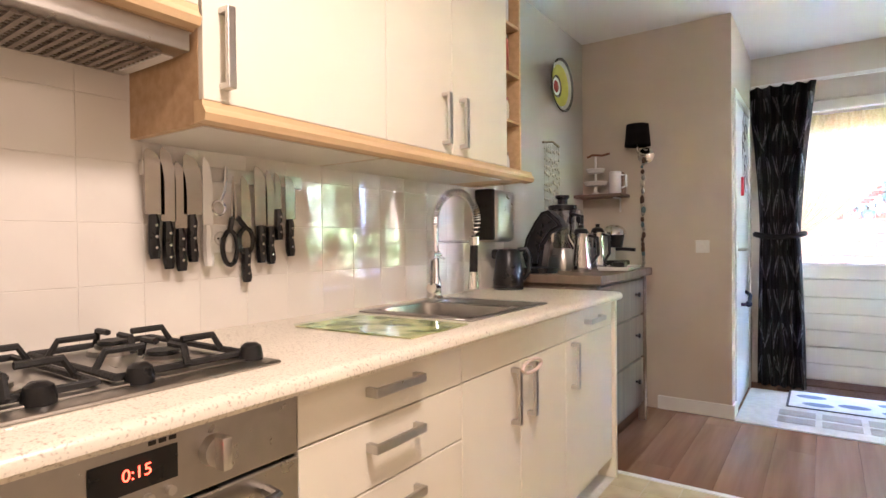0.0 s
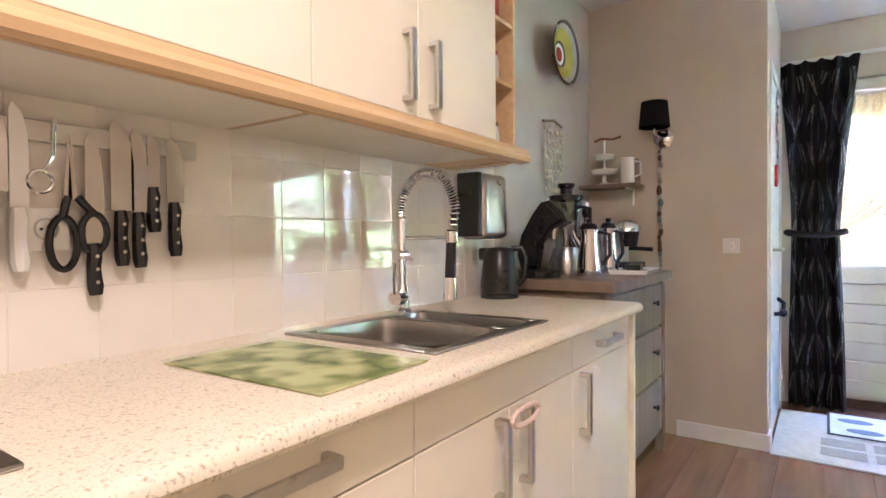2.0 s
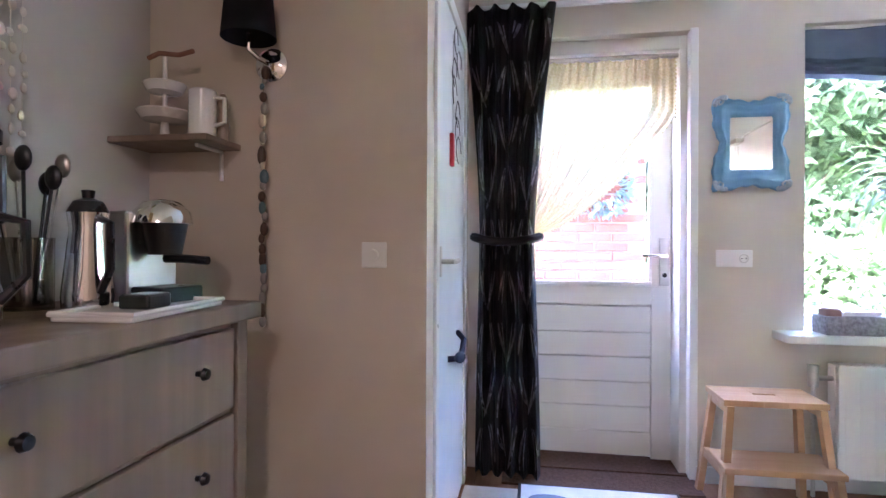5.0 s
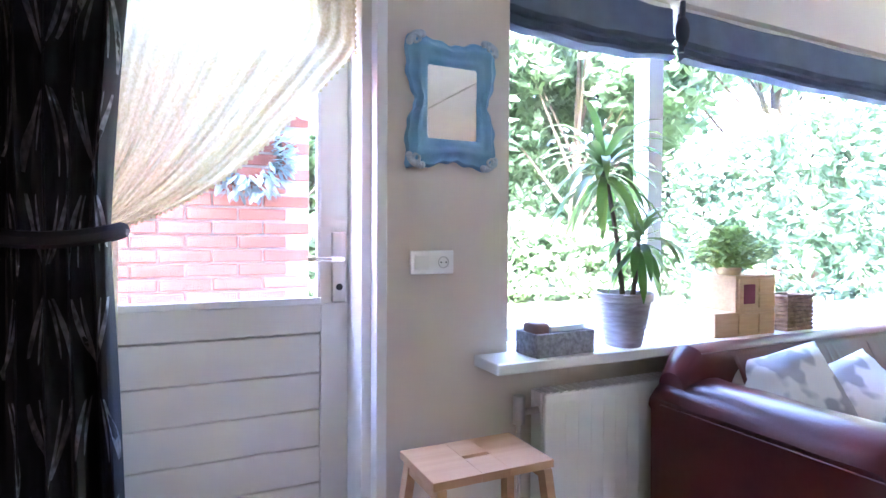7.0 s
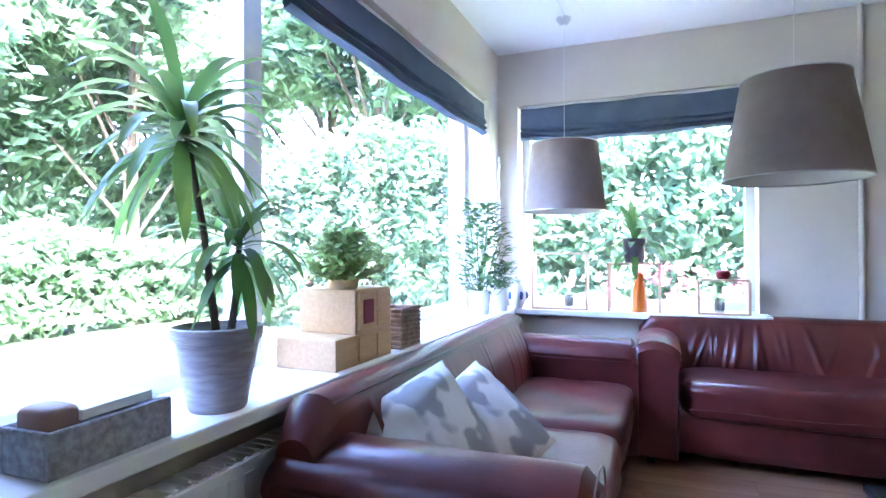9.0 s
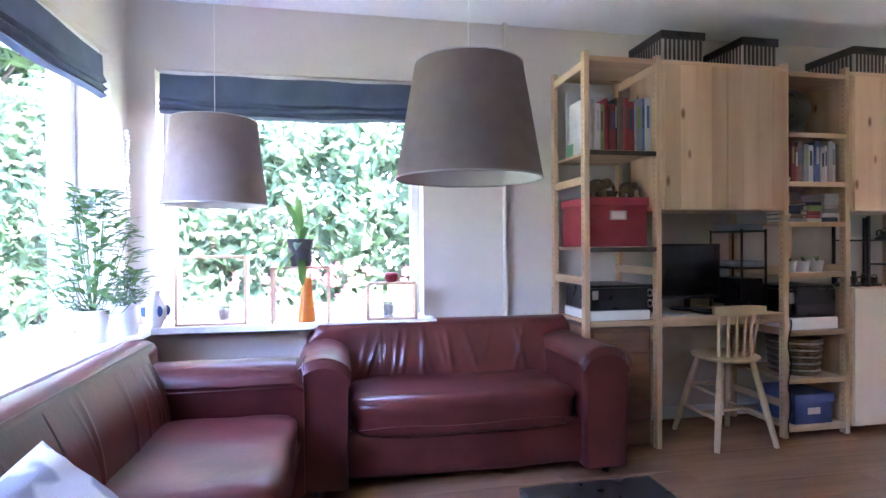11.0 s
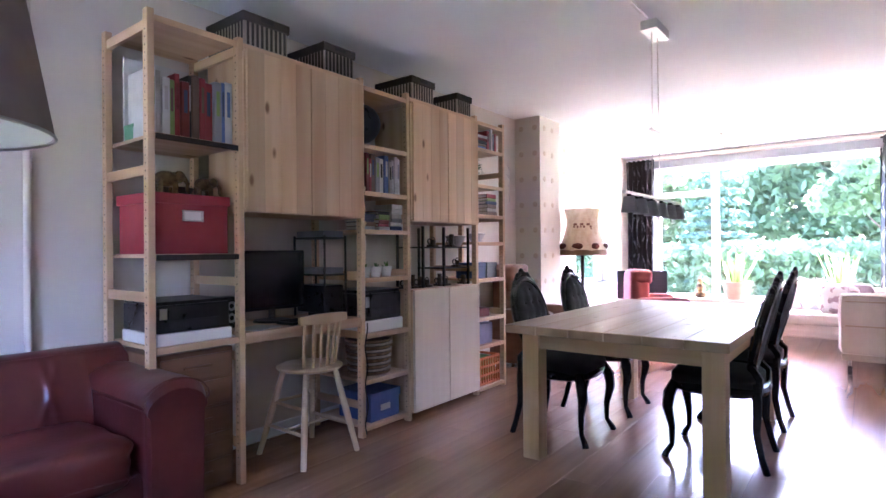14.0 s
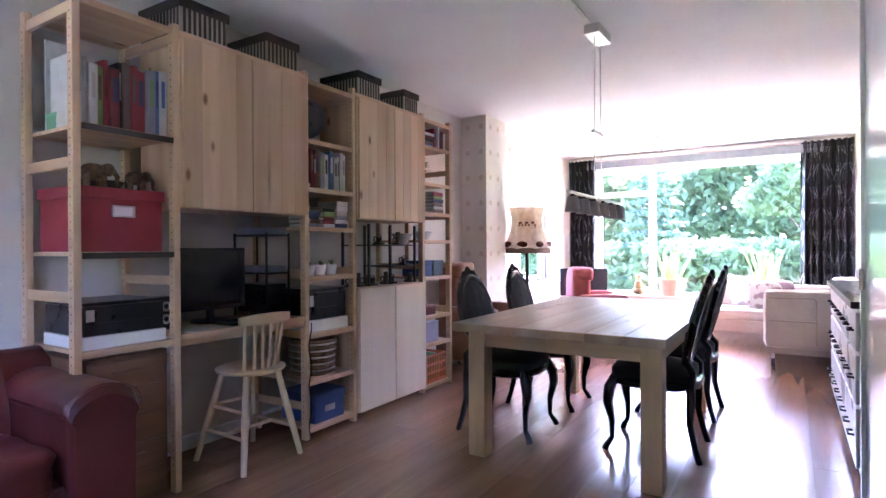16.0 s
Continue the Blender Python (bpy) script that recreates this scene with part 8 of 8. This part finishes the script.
part("frame_rail", box(bm_new(), -0.4, -0.06, 0.14, 0.43, -0.03, 0.20, 0.003), plain("sofa_plinth", 0.5, 0.42, 0.33), cs2)
for x, y, s, mt in ((2.62, -4.12, 0.2, CUSH), (2.30, -4.1, 0.2, plain("mauve_throw", 0.22, 0.15, 0.15)), (2.95, -4.15, 0.18, CREAMF), (2.42, -3.75, 0.19, mat("floral_cushion", (0.6, 0.55, 0.5), (0.32, 0.22, 0.22), 0.9, scale=12, spread=(0.5, 0.56)))):
    c = thing("scatter_cushion", "soft scatter cushion on the cream corner sofa", "cushion", (x, y, 0.55), 10 * s, group="scatter cushions")
    part("cover", pillow(bm_new(), -s, -0.07, -0.15, s, 0.07, 0.19, 6, 0.4), mt, c, smooth=True)

# standing lamp with a fringed shade
fl = thing("floor_lamp", "standing lamp with a fringed embroidered cream shade", "lamp", (4.70, -1.95, 0))
part("foot", lathe(bm_new(), [(0, 0), (0.15, 0), (0.14, 0.02), (0.03, 0.05), (0.025, 0.4), (0.035, 0.5), (0.02, 0.6), (0.022, 1.14), (0, 1.14)]), plain("dark_turned_wood", 0.06, 0.035, 0.02, 0.35), fl, smooth=True)
EMB = translucent("cream_silk", (0.68, 0.58, 0.43), (0.58, 0.46, 0.32), 0.4)
bm = sheet(bm_new(), lambda u, v: Vector((lambda r, a: (r * math.cos(a), r * math.sin(a), 1.155 + 0.465 * v + 0.012 * abs(math.sin(4 * a)) * (1 - v)))((0.262 - 0.10 * math.sin(min(1, v * 1.3) * 1.57) + 0.03 * max(0, v - 0.75) * 4 + 0.012 * abs(math.cos(4 * 2 * math.pi * u))), 2 * math.pi * u)), 64, 10)
s = part("shade", bm, EMB, fl, smooth=True)
for k in range(8):
    a = k * math.pi / 4 + 0.2
    part("medallion", ball(bm_new(), (0.253 * math.cos(a), 0.253 * math.sin(a), 1.205), 0.06 * abs(math.sin(a)) + 0.008, 0.06 * abs(math.cos(a)) + 0.008, 0.035, 10, 6), plain("brown_velvet", 0.14, 0.05, 0.03, 0.9), s)
part("fringe", lathe(bm_new(), [(0.266, 1.105), (0.264, 1.165)], seg=60), plain("fringe_brown", 0.28, 0.16, 0.09, 0.9), s)
for k in range(3):
    a = 1.6 + k * 0.4
    for q in range(6):
        part("embroidered_flower", ball(bm_new(), (0.178 * math.cos(a) + 0.02 * math.cos(q), 0.178 * math.sin(a) + 0.02 * math.sin(q), 1.42 + 0.03 * math.sin(q * 1.05)), 0.012, 0.012, 0.014, 6, 5), plain("embroidery", 0.24, 0.12, 0.08, 0.9), s)

# armchairs


def armchair(label, at, rz, material, w, hgt, name="armchair"):
    c = thing(name, label, "armchair", at, rz, group="armchairs")
    part("seat", pillow(bm_new(), -w / 2 + 0.1, -0.62, 0.2, w / 2 - 0.1, -0.1, 0.46, 7, 0.25), material, c, smooth=True)
    part("backrest", pillow(bm_new(), -w / 2 + 0.06, -0.2, 0.2, w / 2 - 0.06, 0.02, hgt, 8, 0.3), material, c, smooth=True)
    part("headroll", pillow(bm_new(), -w / 2 + 0.05, -0.24, hgt - 0.16, w / 2 - 0.05, 0.0, hgt + 0.01, 7, 0.4), material, c, smooth=True)
    for s in (-1, 1):
        part("armrest", pillow(bm_new(), s * w / 2 - 0.07, -0.62, 0.12, s * w / 2 + 0.07, 0.0, 0.62, 7, 0.3), material, c, smooth=True)
        for y in (-0.55, -0.05):
            part("foot", cyl(bm_new(), (s * (w / 2 - 0.05), y, 0), (s * (w / 2 - 0.05), y, 0.14), 0.018, 0.024), BROWNW, c)


armchair("worn brown leather wing armchair by the chimney breast", (5.06, -0.78, 0), -78, BROWNL, 0.56, 1.02)
armchair("faded red cloth armchair near the front window", (4.42, -2.62, 0), -60, plain("faded_red_cloth", 0.36, 0.10, 0.09, 0.9), 0.62, 0.92)
tv = thing("television", "dark flat television on a low stand in the corner", "television", (4.72, -4.05, 0), 28)
part("cabinet", box(bm_new(), -0.32, -0.2, 0, 0.32, 0.2, 0.42, 0.006), BROWNW, tv)
part("stand", box(bm_new(), -0.12, -0.08, 0.42, 0.12, 0.08, 0.45, 0.004), BLACK, tv)
part("screen", box(bm_new(), -0.34, -0.03, 0.46, 0.34, 0.03, 0.86, 0.008), mat("tv_black", (0.02, 0.022, 0.025), rough=0.1, bump=0), tv)

# white sideboard with a black top against the partition
sb = thing("sideboard", "white sideboard with a black top and dark cup handles", "sideboard", (1.455, -0.36, 0))
part("top", box(bm_new(), 0.0, -0.98, 0.87, 0.45, 0.98, 0.905, 0.004), BLACK, sb)
part("body", box(bm_new(), 0.0, -0.96, 0.06, 0.41, 0.96, 0.87, 0.003), WHITE, sb)
part("plinth", box(bm_new(), 0.02, -0.94, 0, 0.38, 0.94, 0.06), WHITE, sb)
for i in range(4):
    y0, y1 = -0.95 + i * 0.475, -0.95 + i * 0.475 + 0.465
    for z0, z1 in ((0.66, 0.85), (0.40, 0.64), (0.09, 0.38)):
        d = part("drawer", box(bm_new(), 0.41, y0, z0, 0.428, y1, z1, 0.004), WHITE, sb)
        for yy in (y0 + 0.11, y1 - 0.11):
            part("handle", tube(bm_new(), [(0.428, yy - 0.045, (z0 + z1) / 2), (0.452, yy - 0.04, (z0 + z1) / 2), (0.452, yy + 0.04, (z0 + z1) / 2), (0.428, yy + 0.045, (z0 + z1) / 2)], 0.006, 6), IRON, d)

# ---- outside ----
bm = bm_new()
sheet(bm, lambda u, v: Vector(((u - 0.5) * 2400, (v - 0.5) * 2400, -0.14)), 4, 4)
tagged(part("ground", bm, GRASS), label="mown lawn around the house", category="lawn", kind="structure")
bm = box(bm_new(), -3.0, 5.62, -0.2, 6.4, 8.0, -0.10)
tagged(part("pavement", bm, plain("grey_paving", 0.34, 0.32, 0.30, 0.9)), label="grey garden paving behind the house", category="paving", kind="structure")

# brick shed behind the door
shd = thing("garden_shed", "red brick garden shed close behind the back door", "shed", (0, 6.25, -0.1))
part("wall", box(bm_new(), -2.4, 0.008, 0, 1.31, 2.2, 2.05), MORTAR, shd)
part("fascia", box(bm_new(), -2.5, -0.12, 2.05, 1.42, 2.3, 2.17, 0.006), BLACKM, shd)
part("gutter", tube(bm_new(), [(-2.5, -0.15, 2.08), (1.42, -0.15, 2.08)], 0.05, 10), plain("grey_gutter", 0.3, 0.3, 0.3), shd, smooth=True)
lampw = thing("outdoor_lamp", "white globe outdoor lamp on the shed corner", "lamp", (1.28, 6.17, 1.78))
part("globe", ball(bm_new(), (0, 0, 0), 0.07, u=18, v=10), PORC, lampw, smooth=True)
part("bracket", cyl(bm_new(), (0, 0.08, 0.06), (0, 0, 0.08), 0.02), BLACK, lampw)
wr = thing("door_wreath", "pale blue-green leaf wreath hung on the brick shed", "wreath", (1.02, 6.19, 1.55))
random.seed(90)
bm = bm_new()
for k in range(420):
    a, q = random.random() * 6.28, random.random() * 6.28
    r = 0.15 + 0.042 * math.cos(q)
    blade_leaf(bm, (r * math.cos(a), 0.03 * math.sin(q), r * math.sin(a)), (math.cos(a + random.uniform(-1, 1)), random.uniform(-1, 0.2), math.sin(a + random.uniform(-1, 1))), 0.065, 0.020, 0.1, 3)
part("leaves", bm, translucent("pale_teal_leaf", (0.20, 0.34, 0.36), (0.42, 0.52, 0.54), 0.2), wr, kind="stuff")
part("ring", tube(bm_new(), [(0.15 * math.cos(a), 0.02, 0.15 * math.sin(a)) for a in [2 * math.pi * k / 28 for k in range(28)]], 0.014, 6, True), BARK, wr)


def leaf_cloud(bm, centre, radii, n, size, rnd, shell=0.55):
    """Many small leaves in an uneven clump."""
    c = Vector(centre)
    for _ in range(n):
        a, s = rnd.random() * 6.283, rnd.uniform(-1, 1)
        d = Vector((math.sqrt(1 - s * s) * math.cos(a), math.sqrt(1 - s * s) * math.sin(a), s))
        k = (shell + (1 - shell) * rnd.random()) * (0.8 + 0.35 * noise.noise(d * 2.3 + c))
        p = c + Vector((d.x * radii[0], d.y * radii[1], d.z * radii[2])) * k
        u = Vector((rnd.uniform(-1, 1), rnd.uniform(-1, 1), rnd.uniform(-1, 1))).normalized()
        v = u.orthogonal().normalized()
        z = size * rnd.uniform(0.7, 1.5)
        bm.faces.new((bm.verts.new(p - u * z), bm.verts.new(p + v * z * 0.45), bm.verts.new(p + u * z), bm.verts.new(p - v * z * 0.45)))


def garden_tree(label, x, y, h, r, mat_leaf, seed, n=3800, size=0.09):
    rnd = random.Random(seed)
    t = thing("tree", label, "tree", (x, y, -0.15), group="garden trees")
    top = Vector((rnd.uniform(-0.3, 0.3), rnd.uniform(-0.3, 0.3), h * 0.75))
    bm = tube(bm_new(), [(0, 0, -0.1), (0.05, 0.03, h * 0.25), top * 0.6, top], [0.045 * h ** 0.8, 0.032 * h ** 0.8, 0.02 * h ** 0.8, 0.008 * h ** 0.8], 9)
    cent = []
    for k in range(9):
        a, q = k * 2.4, 0.35 + 0.6 * k / 9
        e = Vector((r * 0.7 * math.cos(a) * (1.2 - 0.6 * q), r * 0.7 * math.sin(a) * (1.2 - 0.6 * q), h * (0.30 + 0.62 * q)))
        tube(bm, [top * (q * 0.7), top * (q * 0.7) * 0.4 + e * 0.6, e], [0.009 * h ** 0.8, 0.006 * h ** 0.8, 0.004], 6)
        cent.append(e)
    part("trunk", bm, BARK, t, smooth=True)
    bm = bm_new()
    for e in cent + [Vector((0, 0, h * 0.9))]:
        leaf_cloud(bm, e, (r * 0.5, r * 0.5, h * 0.15), n // 10, size, rnd, 0.35)
    part("crown", bm, mat_leaf, t, kind="stuff")


def hedge(label, x0, y0, x1, y1, h, d, n, mat_leaf, seed, size=0.07, name="hedge"):
    rnd = random.Random(seed)
    hg = thing(name, label, "hedge", ((x0 + x1) / 2, (y0 + y1) / 2, -0.14))
    L = math.hypot(x1 - x0, y1 - y0)
    steps = max(2, int(L / 0.9))
    bm, bs = bm_new(), bm_new()
    for k in range(steps):
        f = (k + 0.5) / steps - 0.5
        c = Vector(((x1 - x0) * f, (y1 - y0) * f, 0))
        hh = h * rnd.uniform(0.86, 1.1)
        for lv in range(3):
            leaf_cloud(bm, c + Vector((0, 0, hh * (0.2 + 0.3 * lv))), (0.75, d if abs(x1 - x0) > abs(y1 - y0) else 0.75, hh * 0.27), n // (3 * steps), size, rnd, 0.5)
        tube(bs, [c, c + Vector((0.05, 0.03, hh * 0.4)), c + Vector((0, 0.05, hh * 0.8))], [0.03, 0.02, 0.008], 6)
    part("leaves", bm, mat_leaf, hg, kind="stuff")
    part("stem_tuft", bs, BARK, hg, kind="stuff")


hedge("clipped green garden hedge at the end of the lawn", -1.0, 13.0, 12.0, 13.0, 1.7, 0.8, 22000, LEAF3, 101, 0.10)
hedge("dense tall green hedge along the side of the garden", 9.2, 0.5, 9.2, 11.0, 3.4, 0.8, 34000, LEAF4, 102, 0.085)
hedge("row of tall pale green shrubs behind the garden", -3.0, 16.5, 15.0, 16.5, 4.6, 1.1, 30000, LEAF3, 119, 0.17)
garden_tree("tall leafy tree past the end of the side hedge", 12.6, 10.4, 9.5, 3.8, LEAF3, 120, 13000, 0.16)
garden_tree("high pale tree far past the side hedge", 16.5, 14.0, 12.0, 4.8, LEAF3, 121, 13000, 0.21)
garden_tree("broad green garden tree behind the lawn", 5.6, 16.0, 7.5, 3.2, LEAF4, 103, 13000, 0.15)
garden_tree("tall light green tree at the garden corner", 9.5, 14.5, 8.0, 3.0, LEAF3, 104, 13000, 0.15)
garden_tree("slender green tree beside the garden path", 2.2, 15.5, 6.0, 2.6, LEAF3, 105, 13000, 0.13)
garden_tree("tall pale green tree far behind the hedge", 4.2, 20.0, 9.5, 4.0, LEAF3, 115, 13000, 0.19)
garden_tree("round green tree far behind the hedge", 8.6, 20.5, 10.0, 4.2, LEAF3, 116, 13000, 0.19)
garden_tree("wide green tree far behind the lawn", 0.0, 20.0, 9.0, 4.0, LEAF4, 117, 12000, 0.19)
garden_tree("spreading tree at the far garden corner", 13.5, 18.0, 10.0, 4.2, LEAF3, 118, 12000, 0.19)
garden_tree("large leafy tree over the side hedge", 12.0, 6.5, 8.5, 3.4, LEAF3, 106, 13000, 0.15)
garden_tree("old leafy tree over the side garden", 11.5, 1.0, 8.0, 3.2, LEAF4, 107, 12000, 0.15)
hedge("low flowering shrubs by the side window", 7.2, 3.2, 7.2, 5.6, 0.9, 0.5, 3200, LEAF3, 108, 0.05, "shrub")
rnd_ = random.Random(109)
bm = bm_new()
for k in range(70):
    leaf_cloud(bm, (rnd_.uniform(-0.35, 0.35), rnd_.uniform(-1.2, 1.2), rnd_.uniform(0.5, 1.15)), (0.06, 0.06, 0.05), 10, 0.035, rnd_)
pf = thing("pink_flowers", "pink and red roses on the shrubs by the window", "flowers", (7.0, 4.0, -0.14))
part("blooms", bm, translucent("pink_petals", (0.62, 0.16, 0.26), (0.55, 0.10, 0.16), 0.3), pf, kind="stuff")
hedge("green shrubs in the front garden", -1.5, -11.0, 8.5, -11.0, 1.6, 0.9, 16000, LEAF3, 110, 0.10, "shrub")
hedge("row of tall pale shrubs beyond the front garden", -6.0, -17.5, 16.0, -17.5, 4.4, 1.1, 30000, LEAF3, 122, 0.17, "shrub")
garden_tree("young leafy tree in the front garden", 1.2, -12.5, 5.0, 2.0, LEAF3, 111, 7000, 0.11)
garden_tree("broad tree across the front garden", 9.0, -14.5, 7.0, 3.0, LEAF3, 113, 10000, 0.14)
garden_tree("light tree beyond the front shrubs", 3.0, -19.0, 6.5, 3.0, LEAF3, 114, 9000, 0.15)
# conifer
rn = random.Random(112)
cf = thing("conifer", "blue-green conifer with layered branches in the front garden", "tree", (5.25, -11.6, -0.15))
bmt, bml = cyl(bm_new(), (0, 0, -0.1), (0, 0, 4.4), 0.10, 0.02, 9), bm_new()
for lv in range(15):
    z, rr = 0.35 + lv * 0.28, 1.25 * (1 - lv / 16.5)
    for k in range(9):
        a = k * 0.7 + lv * 0.4 + rn.random() * 0.2
        e = Vector((rr * math.cos(a), rr * math.sin(a), z - 0.12))
        tube(bmt, [(0, 0, z), e * 0.5 + Vector((0, 0, z * 0.5 + 0.04)), e], [0.02, 0.012, 0.004], 5)
        for q in range(5):
            f = 0.25 + 0.18 * q
            leaf_cloud(bml, Vector((0, 0, z)).lerp(e, f), (0.13, 0.13, 0.05), 13, 0.065, rn, 0.2)
part("trunk", bmt, BARK, cf, smooth=True)
part("crown", bml, LEAF5, cf, kind="stuff")

# ---- floor planks, tiles and bricks ----
PLANKS = {}


def slab(key, w, l, h, bev, material):
    if key not in PLANKS:
        b_ = box(bm_new(), -w / 2, -l / 2, -h, w / 2, l / 2, 0, bev, 1)
        me = bpy.data.meshes.new("piece")
        b_.to_mesh(me)
        b_.free()
        me.materials.append(material)
        PLANKS[key] = me
    return PLANKS[key]


PW, PL = 0.193, 1.38
random.seed(200)
n = 0
while True:
    x0 = 1.45 + n * PW - PW * 12 + 0.02
    n += 1
    if x0 > XE:
        break
    xa, xb = max(x0, XW), min(x0 + PW, XE)
    if xb - xa < 0.03:
        continue
    lo = YS if x0 + PW > 1.46 else 2.985
    y = lo - random.random() * PL
    while y < YN:
        ya, yb = max(y, lo), min(y + PL, YN)
        if yb - ya > 0.05:
            me = slab(("p", round(xb - xa, 3), round(yb - ya, 3)), xb - xa - 0.0006, yb - ya - 0.0006, 0.012, 0.0007, PLANK)
            o = new("plank", me)
            o.parent = floor
            o.location = ((xa + xb) / 2, (ya + yb) / 2, 0)
        y += PL
tme = slab("ft", 0.147, 0.147, 0.012, 0.002, FTILE)
gx = bm_new()
box(gx, -0.3, -0.34, -0.011, 1.25, 2.98, -0.003)
part("tile_grout", gx, GROUT, floor)
for i in range(9):
    for j in range(22):
        o = new("tile", tme)
        o.parent = floor
        o.location = (-0.10 + 0.075 + i * 0.15, 2.975 - 0.075 - j * 0.15, 0)
bm = box(bm_new(), -0.2, 2.965, 0.0, 1.25, 2.995, 0.006, 0.002)
structure("trim", bm, WHITE, "pale threshold strip between tiles and laminate", "trim")

# wall tiles
wtl = structure("wall_tiles", box(bm_new(), XW, -0.34, 0.903, XW + 0.0062, 2.945, 1.75), WGROUT, "pale grout bed of the tiled kitchen wall", "tiled wall")
me = bpy.data.meshes.new("piece")
b_ = box(bm_new(), 0, -0.0768, -0.0765, 0.0045, 0.0768, 0.0765, 0.001, 1)
b_.to_mesh(me)
b_.free()
me.materials.append(WTILE)
for i in range(22):
    y = 0.836 - 0.1545 * 7.5 + 0.1545 * i
    for j in range(5):
        z = 1.05 - 0.077 + 0.154 * j
        if y + 0.08 > 2.96:
            continue
        o = new("tile", me)
        o.parent = wtl
        o.location = (XW + 0.003, y, z)
        o.rotation_euler = (0, random.uniform(-0.0012, 0.0012), random.uniform(-0.0012, 0.0012))

# bricks of the shed, those that show through the door first
me = bpy.data.meshes.new("piece")
b_ = box(bm_new(), -0.104, -0.006, -0.0255, 0.104, 0.02, 0.0255, 0.003, 1)
b_.to_mesh(me)
b_.free()
me.materials.append(BRICK)
shw = [c for c in shd.children if c.name.startswith("wall")][0]
rest = bm_new()
cnt = 0
for j in range(32):
    z = 0.035 + j * 0.0635
    for i in range(17):
        x = 1.31 - 0.104 - i * 0.218 - (0.109 if j % 2 else 0)
        if x < -2.3:
            continue
        if z > 0.75 and x > -0.75 and cnt < 300:
            o = new("brick", me)
            o.parent = shw
            o.location = (x, 0.0 + random.uniform(-0.002, 0.002), z)
            cnt += 1
        else:
            box(rest, x - 0.104, -0.006, z - 0.0255, x + 0.104, 0.02, z + 0.0255)
part("lower_bricks", rest, BRICK, shd, kind="stuff")
